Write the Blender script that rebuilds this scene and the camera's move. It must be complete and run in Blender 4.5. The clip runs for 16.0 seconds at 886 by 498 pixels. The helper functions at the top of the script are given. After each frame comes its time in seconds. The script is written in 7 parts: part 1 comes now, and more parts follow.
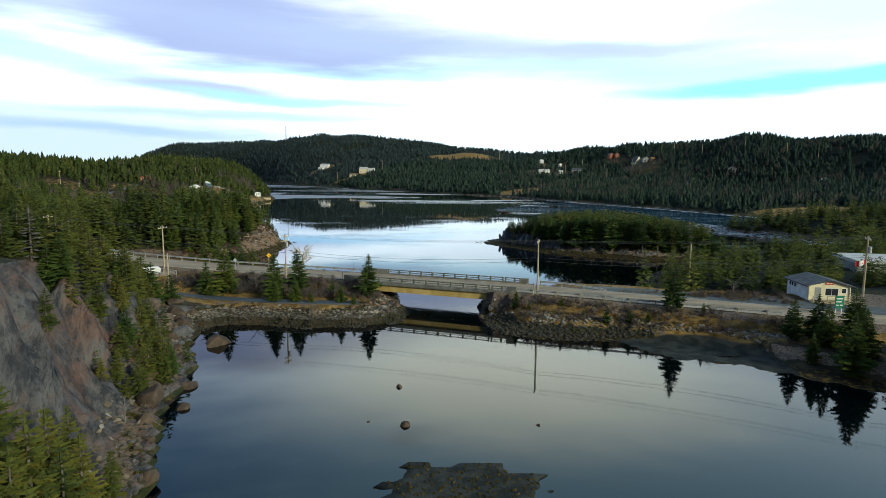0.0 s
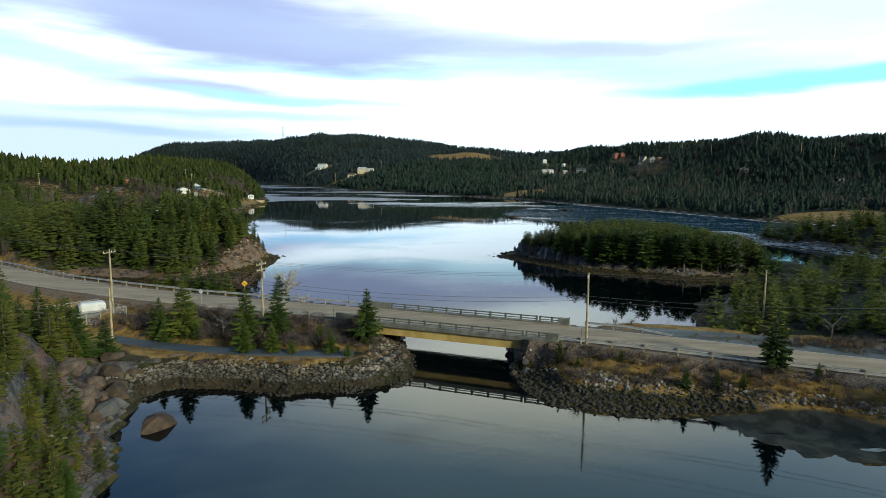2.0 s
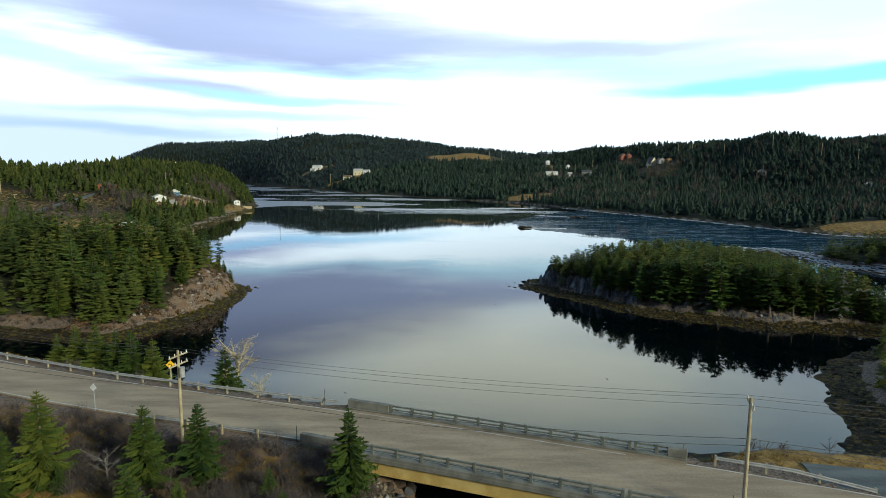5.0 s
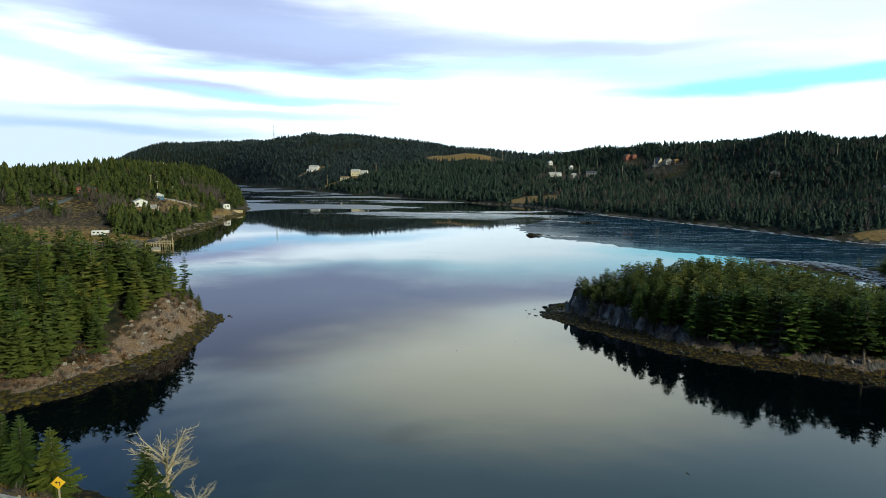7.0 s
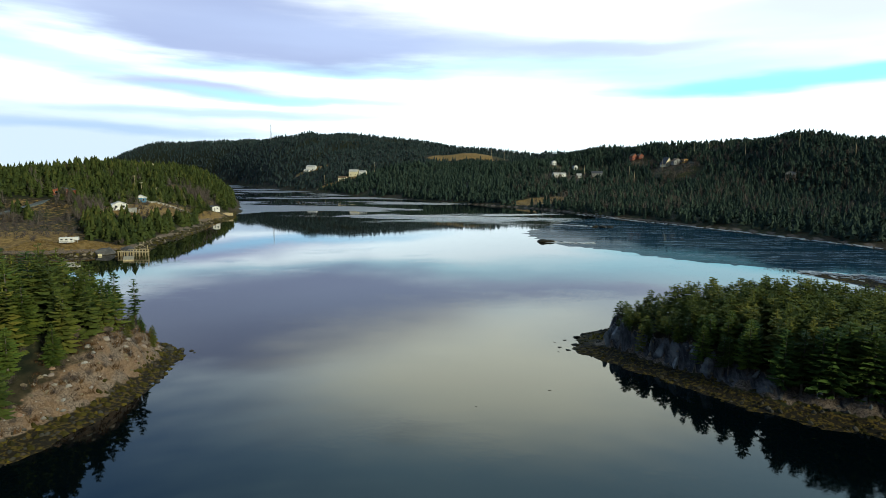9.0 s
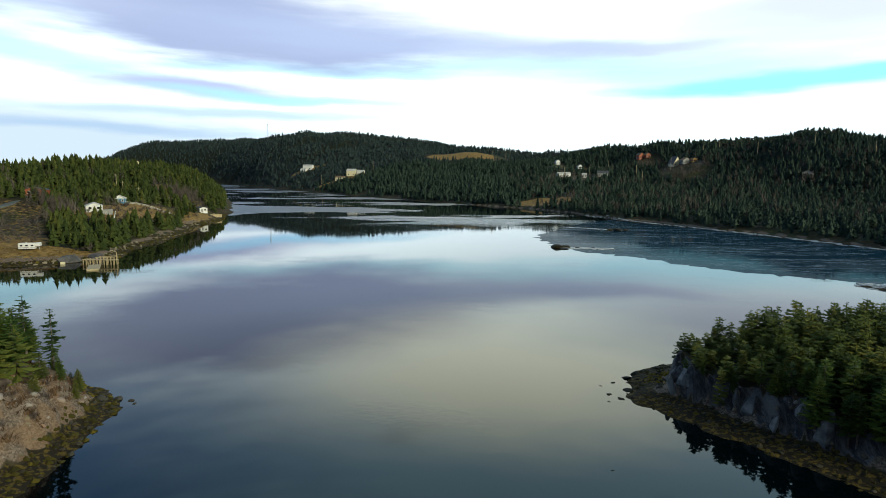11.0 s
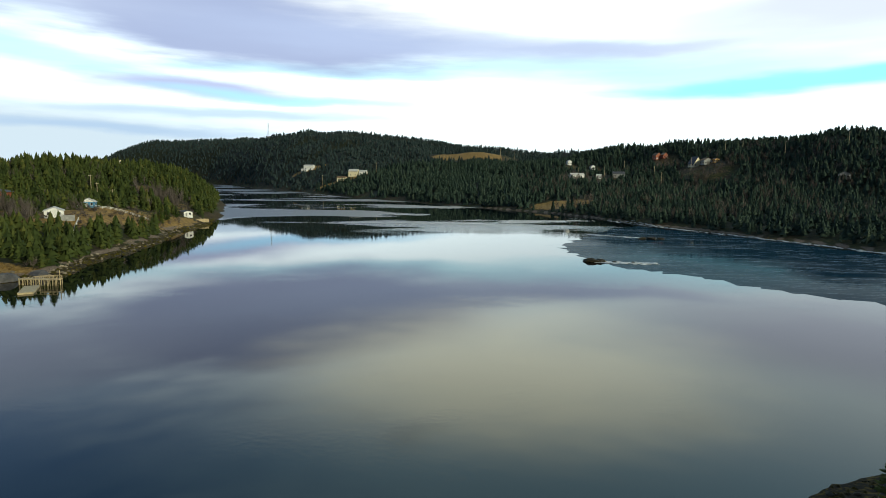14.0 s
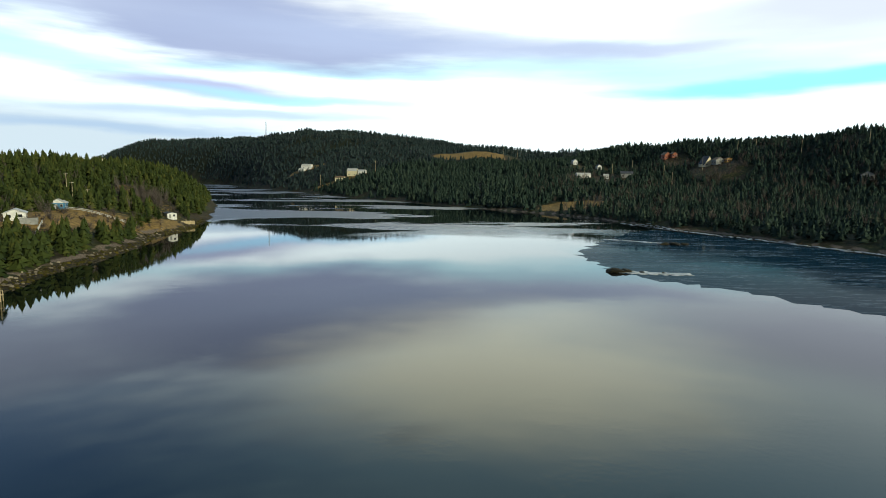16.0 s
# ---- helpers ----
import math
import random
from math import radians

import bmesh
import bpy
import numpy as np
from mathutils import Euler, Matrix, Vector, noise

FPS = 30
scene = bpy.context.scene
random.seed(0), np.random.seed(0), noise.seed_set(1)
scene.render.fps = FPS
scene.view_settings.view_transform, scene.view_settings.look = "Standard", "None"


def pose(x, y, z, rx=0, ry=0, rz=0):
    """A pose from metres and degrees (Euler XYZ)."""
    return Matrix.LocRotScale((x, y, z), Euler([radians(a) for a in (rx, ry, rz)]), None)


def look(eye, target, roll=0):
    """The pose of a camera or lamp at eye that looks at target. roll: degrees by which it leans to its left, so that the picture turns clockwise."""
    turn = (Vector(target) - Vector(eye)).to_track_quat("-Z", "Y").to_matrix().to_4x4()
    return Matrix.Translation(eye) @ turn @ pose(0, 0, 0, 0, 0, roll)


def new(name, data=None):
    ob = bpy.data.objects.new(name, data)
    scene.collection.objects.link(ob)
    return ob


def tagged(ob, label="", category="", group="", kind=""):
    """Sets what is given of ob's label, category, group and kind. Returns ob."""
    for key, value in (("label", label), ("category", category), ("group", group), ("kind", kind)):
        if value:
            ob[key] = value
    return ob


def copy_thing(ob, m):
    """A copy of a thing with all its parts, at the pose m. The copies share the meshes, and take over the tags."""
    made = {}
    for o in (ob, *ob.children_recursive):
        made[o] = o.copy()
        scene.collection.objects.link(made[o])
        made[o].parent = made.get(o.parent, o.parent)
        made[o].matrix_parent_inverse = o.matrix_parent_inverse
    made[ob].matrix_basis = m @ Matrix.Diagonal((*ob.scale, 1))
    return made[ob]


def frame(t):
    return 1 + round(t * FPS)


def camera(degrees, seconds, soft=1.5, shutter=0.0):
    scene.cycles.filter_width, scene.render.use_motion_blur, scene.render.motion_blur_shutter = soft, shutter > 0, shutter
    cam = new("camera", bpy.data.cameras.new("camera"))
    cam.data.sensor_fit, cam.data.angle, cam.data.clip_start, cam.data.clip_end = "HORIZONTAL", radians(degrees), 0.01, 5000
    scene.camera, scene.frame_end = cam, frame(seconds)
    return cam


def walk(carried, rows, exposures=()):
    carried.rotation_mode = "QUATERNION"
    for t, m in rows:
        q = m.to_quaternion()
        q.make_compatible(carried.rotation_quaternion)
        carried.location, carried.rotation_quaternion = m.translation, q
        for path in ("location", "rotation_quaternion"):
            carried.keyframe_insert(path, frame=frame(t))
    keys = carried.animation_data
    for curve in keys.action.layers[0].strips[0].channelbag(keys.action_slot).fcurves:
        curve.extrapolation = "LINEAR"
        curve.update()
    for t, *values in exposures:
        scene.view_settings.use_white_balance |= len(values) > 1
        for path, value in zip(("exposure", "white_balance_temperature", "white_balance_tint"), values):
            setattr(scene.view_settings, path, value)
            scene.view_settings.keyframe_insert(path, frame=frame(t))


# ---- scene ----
cam = camera(72.7, 16.0, 0.7)
PATH = [
    (0, 1.39, 1.17, 23.45, 82.849, -0.298, 1.157),
    (0.6, 0.34, 8.20, 24.05, 82.821, -0.277, 1.135),
    (1.2, -0.66, 15.19, 24.59, 82.794, -0.258, 1.103),
    (2, -1.85, 24.45, 25.18, 82.766, -0.237, 1.031),
    (3, -3.18, 35.96, 26.04, 82.752, -0.215, 0.950),
    (4, -4.41, 47.45, 27.04, 82.750, -0.199, 0.846),
    (4.7, -5.23, 55.49, 27.78, 82.746, -0.192, 0.779),
    (5.7, -6.38, 67.01, 28.78, 82.731, -0.186, 0.694),
    (6.8, -7.64, 79.75, 29.61, 82.713, -0.186, 0.615),
    (8, -9.04, 93.73, 30.06, 82.694, -0.194, 0.547),
    (9.2, -10.48, 107.82, 30.03, 82.709, -0.211, 0.499),
    (10.3, -11.84, 120.80, 29.73, 82.700, -0.234, 0.424),
    (11.3, -13.09, 132.65, 29.42, 82.696, -0.260, 0.372),
    (11.9, -13.83, 139.77, 29.30, 82.718, -0.279, 0.397),
    (12.5, -14.57, 146.89, 29.25, 82.736, -0.300, 0.567),
    (13, -15.17, 152.82, 29.29, 82.751, -0.319, 0.754),
    (13.5, -15.76, 158.73, 29.38, 82.752, -0.340, 0.762),
    (14, -16.32, 164.63, 29.51, 82.749, -0.362, 0.710),
    (14.5, -16.85, 170.50, 29.62, 82.755, -0.385, 0.696),
    (15.3, -17.63, 179.83, 29.61, 82.756, -0.425, 0.694),
    (16, -18.20, 187.90, 29.07, 82.744, -0.464, 0.716),
]
walk(cam, [(t, pose(*p)) for t, *p in PATH], [(0, 0.19, 5580, 2), (8, 0.15, 5750, 1), (16, 0.02, 6050, 0)])

# ---------- sky ----------
SUN_AZ, SUN_EL = 133.0, 19.0      # degrees: compass angle from +y towards +x, and height
world = bpy.data.worlds.new("sky")
scene.world = world
world.use_nodes = True
wt = world.node_tree
wt.nodes.clear()


def wnode(kind, **vals):
    n = wt.nodes.new(kind)
    for k, v in vals.items():
        if k == "op":
            n.operation = v
        elif k[0] == "i":
            n.inputs[int(k[1:])].default_value = v
    return n


def wmath(op, a, b=None, c=None):
    n = wt.nodes.new("ShaderNodeMath")
    n.operation = op
    for i, v in enumerate((a, b, c)):
        if v is None:
            continue
        if isinstance(v, (int, float)):
            n.inputs[i].default_value = v
        else:
            wt.links.new(v, n.inputs[i])
    return n.outputs[0]


def wmix(fac, a, b):
    n = wt.nodes.new("ShaderNodeMix")
    n.data_type = "RGBA"
    for i, v in ((0, fac), (6, a), (7, b)):
        if isinstance(v, (int, float)):
            n.inputs[i].default_value = v
        elif isinstance(v, tuple):
            n.inputs[i].default_value = (*v, 1)
        else:
            wt.links.new(v, n.inputs[i])
    return n.outputs[2]


tc = wt.nodes.new("ShaderNodeTexCoord")
sep = wt.nodes.new("ShaderNodeSeparateXYZ")
wt.links.new(tc.outputs["Generated"], sep.inputs[0])
dx, dy, dz = sep.outputs
az0 = wmath("MULTIPLY", wmath("ARCTAN2", dx, dy), 57.2958)
el0 = wmath("MULTIPLY", wmath("ARCSINE", dz), 57.2958)
comb = wt.nodes.new("ShaderNodeCombineXYZ")
wt.links.new(wmath("MULTIPLY", az0, 0.045), comb.inputs[0])
wt.links.new(wmath("MULTIPLY", el0, 0.22), comb.inputs[1])
wn = wt.nodes.new("ShaderNodeTexNoise")
wn.inputs["Scale"].default_value, wn.inputs["Detail"].default_value = 1.6, 6
wt.links.new(comb.outputs[0], wn.inputs["Vector"])
wsep = wt.nodes.new("ShaderNodeSeparateXYZ")
wt.links.new(wn.outputs["Color"], wsep.inputs[0])
n1, n2 = wsep.outputs[0], wsep.outputs[1]
comb2 = wt.nodes.new("ShaderNodeCombineXYZ")
wt.links.new(wmath("MULTIPLY", wmath("ADD", az0, wmath("MULTIPLY", el0, 0.8)), 0.10), comb2.inputs[0])
wt.links.new(wmath("MULTIPLY", el0, 0.75), comb2.inputs[1])
wisp = wt.nodes.new("ShaderNodeTexNoise")
wisp.inputs["Scale"].default_value, wisp.inputs["Detail"].default_value = 1.5, 7
wt.links.new(comb2.outputs[0], wisp.inputs["Vector"])
fray = wmath("MULTIPLY", wmath("SUBTRACT", wisp.outputs[0], 0.5), 0.45)
az = wmath("ADD", az0, wmath("MULTIPLY", wmath("SUBTRACT", n1, 0.5), 9))
el = wmath("ADD", el0, wmath("MULTIPLY", wmath("SUBTRACT", n2, 0.5), 2.2))


def cloud(col, a, e, ha, he, soft, colour, amount=1.0, lean=0.0):
    """Lays a streak of cloud or open sky over col: centre, half sizes (degrees), soft rim, colour."""
    da = wmath("DIVIDE", wmath("SUBTRACT", az, a), ha)
    de = wmath("DIVIDE", wmath("SUBTRACT", wmath("SUBTRACT", el, e), wmath("MULTIPLY", wmath("SUBTRACT", az, a), lean)), he)
    r = wmath("ADD", wmath("SQRT", wmath("ADD", wmath("MULTIPLY", da, da), wmath("MULTIPLY", de, de))), fray)
    mr = wt.nodes.new("ShaderNodeMapRange")
    mr.interpolation_type = "SMOOTHSTEP"
    wt.links.new(r, mr.inputs[0])
    mr.inputs[1].default_value, mr.inputs[2].default_value = 1 + soft, 1 - soft
    mr.inputs[3].default_value, mr.inputs[4].default_value = 0, amount
    return wmix(mr.outputs[0], col, colour)


sky = wt.nodes.new("ShaderNodeTexSky")
sky.sky_type, sky.sun_disc = "NISHITA", False
sky.sun_elevation, sky.sun_rotation = radians(SUN_EL), radians(SUN_AZ)
clear = wt.nodes.new("ShaderNodeVectorMath")
clear.operation = "SCALE"
clear.inputs[3].default_value = 0.10
wt.links.new(sky.outputs[0], clear.inputs[0])
# high cloud deck, broken, over the clear sky
deck = wt.nodes.new("ShaderNodeMapRange")
wt.links.new(n1, deck.inputs[0])
deck.inputs[1].default_value, deck.inputs[2].default_value = 0.15, 0.4
# unseen sky overhead, made dark to lower the fill light on the land
thick = wt.nodes.new("ShaderNodeMapRange")
thick.interpolation_type = "SMOOTHSTEP"
wt.links.new(el0, thick.inputs[0])
thick.inputs[1].default_value, thick.inputs[2].default_value = 30, 58
high = wmix(deck.outputs[0], clear.outputs[0], wmix(thick.outputs[0], (0.74, 1.02, 1.22), (0.15, 0.19, 0.26)))
low_mix = wt.nodes.new("ShaderNodeMapRange")
low_mix.interpolation_type = "SMOOTHSTEP"
wt.links.new(el0, low_mix.inputs[0])
low_mix.inputs[1].default_value, low_mix.inputs[2].default_value = 17, 27
ahead = wt.nodes.new("ShaderNodeMapRange")
ahead.interpolation_type = "SMOOTHSTEP"
wt.links.new(dy, ahead.inputs[0])
ahead.inputs[1].default_value, ahead.inputs[2].default_value = 0.05, 0.72
glow = wt.nodes.new("ShaderNodeMapRange")
glow.interpolation_type = "SMOOTHSTEP"
wt.links.new(az0, glow.inputs[0])
glow.inputs[1].default_value, glow.inputs[2].default_value = -18, 24
low = wmix(ahead.outputs[0], (0.14, 0.17, 0.23), wmix(glow.outputs[0], (1.64, 1.70, 1.70), (1.17, 1.25, 1.27)))      # bright ahead; the unseen sky behind is darkened to cut fill light
high = wmix(ahead.outputs[0], (0.10, 0.13, 0.18), high)
col = wmix(low_mix.outputs[0], low, high)
col = cloud(col, -58, 25, 40, 15, 0.5, (0.16, 0.32, 0.66), 0.9)
col = cloud(col, -38, 9.6, 13, 1.0, 0.6, (0.62, 1.03, 1.18), 0.75, -0.12)
col = cloud(col, -12, 9.1, 17, 0.5, 0.7, (0.70, 1.10, 1.22), 0.8)
col = cloud(col, 9, 9.6, 20, 0.65, 0.7, (0.74, 1.04, 1.16), 0.8)
col = cloud(col, 30, 7.5, 15, 0.75, 0.5, (0.42, 1.0, 1.15), 0.95, 0.02)
col = cloud(col, 20, 8.6, 12, 0.7, 0.7, (0.62, 1.05, 1.2), 0.7)
col = cloud(col, -15.5, 13.3, 18.5, 4.4, 0.30, (0.43, 0.465, 0.69), 0.95, -0.02)
col = cloud(col, -2, 11.6, 19, 1.5, 0.6, (0.56, 0.61, 0.84), 0.85, -0.06)
col = cloud(col, 14, 10.9, 12, 0.6, 0.7, (0.62, 0.66, 0.88), 0.8)
col = cloud(col, -22, 7.2, 10, 0.95, 0.6, (0.52, 0.53, 0.80), 0.9, -0.05)
col = cloud(col, -38, 2.0, 26, 4.0, 0.6, (0.64, 0.70, 0.78), 0.9)
col = cloud(col, -30, 3.4, 12, 0.35, 0.8, (0.50, 0.62, 0.82), 0.8, -0.03)
col = cloud(col, -19, 5.0, 13, 0.55, 0.7, (0.60, 0.72, 0.90), 0.8)
col = cloud(col, -14, 6.4, 11, 0.4, 0.8, (0.55, 0.95, 1.25), 0.8, -0.06)
col = cloud(col, 34, 13.4, 15, 2.8, 0.7, (0.82, 0.80, 0.95), 0.85)
col = cloud(col, -43, 14.2, 15, 3.2, 0.6, (0.62, 0.65, 0.84), 0.9)
col = cloud(col, 5.5, 19.6, 17, 5.2, 0.75, (2.4, 2.2, 1.72), 0.95)
bg = wt.nodes.new("ShaderNodeBackground")
bg.inputs[1].default_value = 1.0
wt.links.new(col, bg.inputs[0])
wo = wt.nodes.new("ShaderNodeOutputWorld")
wt.links.new(bg.outputs[0], wo.inputs[0])

sun = new("sun", bpy.data.lights.new("sun", "SUN"))
sun.data.energy, sun.data.angle, sun.data.color = 3.3, radians(10), (1.0, 0.89, 0.64)
sa, se = radians(SUN_AZ), radians(SUN_EL)
sun.matrix_world = look((100 * math.sin(sa) * math.cos(se), 100 * math.cos(sa) * math.cos(se), 100 * math.sin(se)), (0, 0, 0))


# ---------- materials ----------
class Nodes:
    """A material with a Principled shader and short ways to wire it."""

    def __init__(self, name, rough=0.8, spec=0.3, metal=0.0):
        self.m = bpy.data.materials.new(name)
        self.m.use_nodes = True
        self.t = self.m.node_tree
        self.p = self.t.nodes["Principled BSDF"]
        self.p.inputs["Roughness"].default_value = rough
        self.p.inputs["Specular IOR Level"].default_value = spec
        self.p.inputs["Metallic"].default_value = metal
        self.co = None

    def put(self, socket, v):
        if isinstance(v, (int, float)):
            socket.default_value = v
        elif isinstance(v, tuple):
            socket.default_value = (*v, 1) if len(v) == 3 and socket.type == "RGBA" else v
        else:
            self.t.links.new(v, socket)

    def node(self, kind, **kw):
        n = self.t.nodes.new(kind)
        for k, v in kw.items():
            self.put(n.inputs[k], v)
        return n

    def where(self, scale=(1, 1, 1), rot=(0, 0, 0), world=True):
        g = self.t.nodes.new("ShaderNodeNewGeometry") if world else self.t.nodes.new("ShaderNodeTexCoord")
        mp = self.t.nodes.new("ShaderNodeMapping")
        self.t.links.new(g.outputs["Position"] if world else g.outputs["Object"], mp.inputs[0])
        mp.inputs["Scale"].default_value = scale
        mp.inputs["Rotation"].default_value = [radians(a) for a in rot]
        return mp.outputs[0]

    def noise(self, scale, detail=4, rough=0.55, at=None, world=True):
        n = self.node("ShaderNodeTexNoise", Scale=scale, Detail=detail, Roughness=rough)
        self.t.links.new(at if at is not None else self.where(world=world), n.inputs["Vector"])
        return n.outputs[0]

    def voronoi(self, scale, feature="F1", out="Distance", at=None):
        n = self.t.nodes.new("ShaderNodeTexVoronoi")
        n.feature = feature
        n.inputs["Scale"].default_value = scale
        self.t.links.new(at if at is not None else self.where(), n.inputs["Vector"])
        return n.outputs[out]

    def ramp(self, v, lo, hi, a=0.0, b=1.0):
        n = self.t.nodes.new("ShaderNodeMapRange")
        n.interpolation_type = "SMOOTHSTEP"
        self.put(n.inputs[0], v)
        for i, q in enumerate((lo, hi, a, b)):
            n.inputs[i + 1].default_value = q
        return n.outputs[0]

    def math(self, op, a, b=0.0):
        n = self.t.nodes.new("ShaderNodeMath")
        n.operation = op
        self.put(n.inputs[0], a)
        self.put(n.inputs[1], b)
        return n.outputs[0]

    def mix(self, f, a, b):
        n = self.t.nodes.new("ShaderNodeMix")
        n.data_type = "RGBA"
        self.put(n.inputs[0], f)
        self.put(n.inputs[6], a)
        self.put(n.inputs[7], b)
        return n.outputs[2]

    def attr(self, name):
        n = self.t.nodes.new("ShaderNodeAttribute")
        n.attribute_name = name
        return n.outputs["Fac"]

    def island(self):
        return self.t.nodes.new("ShaderNodeNewGeometry").outputs["Random Per Island"]

    def chance(self):
        return self.t.nodes.new("ShaderNodeObjectInfo").outputs["Random"]

    def colour(self, v):
        self.put(self.p.inputs["Base Color"], v)
        return self

    def rough(self, v):
        self.put(self.p.inputs["Roughness"], v)
        return self

    def bump(self, h, strength=0.5, dist=0.05):
        b = self.node("ShaderNodeBump", Strength=strength, Distance=dist)
        self.t.links.new(h, b.inputs["Height"])
        self.t.links.new(b.outputs[0], self.p.inputs["Normal"])
        return self


def painted(name, a, b, scale=1.5, rough=0.6, spec=0.3, metal=0.0, bump=0.2):
    """Weathered paint, timber or metal: two tones in blotches, finer grain on top."""
    n = Nodes(name, rough, spec, metal)
    big, fine = n.noise(scale, 3), n.noise(scale * 14, 3)
    n.colour(n.mix(n.math("ADD", n.ramp(big, 0.35, 0.68, 0, 0.75), n.ramp(fine, 0.4, 0.7, 0, 0.25)), a, b))
    n.bump(fine, bump, 0.01)
    return n.m


def m_leaf(name, dark, mid, light):
    n = Nodes(name, 0.75, 0.15)
    f = n.math("ADD", n.math("MULTIPLY", n.island(), 0.45), n.math("MULTIPLY", n.chance(), 0.5))
    n.colour(n.mix(n.ramp(f, 0.45, 0.95), n.mix(n.ramp(f, 0.05, 0.5), dark, mid), light))
    return n.m


def m_wood_mass(name, dark, mid, light):
    n = Nodes(name, 0.85, 0.1)
    f = n.math("ADD", n.math("MULTIPLY", n.island(), 0.35), n.math("MULTIPLY", n.attr("tint"), 0.65))
    n.colour(n.mix(n.ramp(f, 0.55, 1.0), n.mix(n.ramp(f, 0.05, 0.55), dark, mid), light))
    return n.m


LEAF = m_leaf("spruce_needles", (0.0217, 0.0409, 0.0104), (0.0487, 0.0744, 0.0124), (0.108, 0.119, 0.0156))
LEAF_OLIVE = m_leaf("olive_needles", (0.0345, 0.0483, 0.0115), (0.0736, 0.0851, 0.01495), (0.1495, 0.1288, 0.01955))
LEAF_GREY = m_leaf("lichen_twigs", (0.06, 0.058, 0.05), (0.11, 0.105, 0.09), (0.17, 0.165, 0.14))
FOREST = m_wood_mass("forest_needles", (0.0342, 0.0516, 0.013), (0.0826, 0.102, 0.0201), (0.179, 0.163, 0.0289))
LEAF_BRIGHT = m_leaf("bright_needles", (0.0256, 0.0519, 0.014), (0.0626, 0.104, 0.0184), (0.121, 0.149, 0.0238))
OLIVEWOOD = m_wood_mass("olive_scrub_needles", (0.028, 0.040, 0.010), (0.062, 0.072, 0.014), (0.125, 0.108, 0.020))
HEADFOREST = m_wood_mass("headland_needles", (0.020, 0.031, 0.010), (0.046, 0.061, 0.015), (0.098, 0.098, 0.022))
# aerial haze is mixed into these two needle colours, bluer and paler with distance
HAZYFAR = m_wood_mass("hazy_far_needles", (0.019, 0.036, 0.028), (0.037, 0.058, 0.043), (0.066, 0.085, 0.054))
HAZYHILL = m_wood_mass("hazy_hill_needles", (0.022, 0.036, 0.036), (0.033, 0.050, 0.049), (0.056, 0.074, 0.066))
BARE = m_wood_mass("bare_twigs", (0.065, 0.053, 0.044), (0.11, 0.092, 0.078), (0.17, 0.145, 0.12))
BUSH = m_wood_mass("bush_twigs", (0.052, 0.042, 0.038), (0.105, 0.085, 0.074), (0.17, 0.138, 0.115))
GRASS = m_wood_mass("dry_grass", (0.088, 0.056, 0.0192), (0.2, 0.132, 0.04), (0.32, 0.224, 0.08))
RUSTGRASS = m_wood_mass("rusty_grass", (0.05, 0.030, 0.016), (0.11, 0.062, 0.028), (0.20, 0.12, 0.05))
WEED = m_wood_mass("rockweed", (0.020, 0.017, 0.007), (0.042, 0.034, 0.009), (0.11, 0.082, 0.012))
GOLDWEED = m_wood_mass("golden_rockweed", (0.018, 0.017, 0.006), (0.050, 0.043, 0.009), (0.15, 0.115, 0.013))
SHORESTONE = m_wood_mass("pale_shore_stone", (0.09, 0.076, 0.054), (0.20, 0.168, 0.12), (0.36, 0.30, 0.21))
TIPMOSS = m_wood_mass("golden_moss", (0.08, 0.062, 0.008), (0.16, 0.12, 0.012), (0.26, 0.19, 0.018))
BROWNROCK = painted("brown_rock", (0.045, 0.034, 0.025), (0.13, 0.092, 0.062), 0.6, 0.85, 0.2, 0.0, 0.8)
DARKROCK = painted("weedy_rock", (0.012, 0.011, 0.008), (0.045, 0.036, 0.014), 1.2, 0.8, 0.2, 0.0, 0.8)
BARK = painted("bark", (0.085, 0.070, 0.055), (0.17, 0.15, 0.125), 3, 0.9, 0.1)


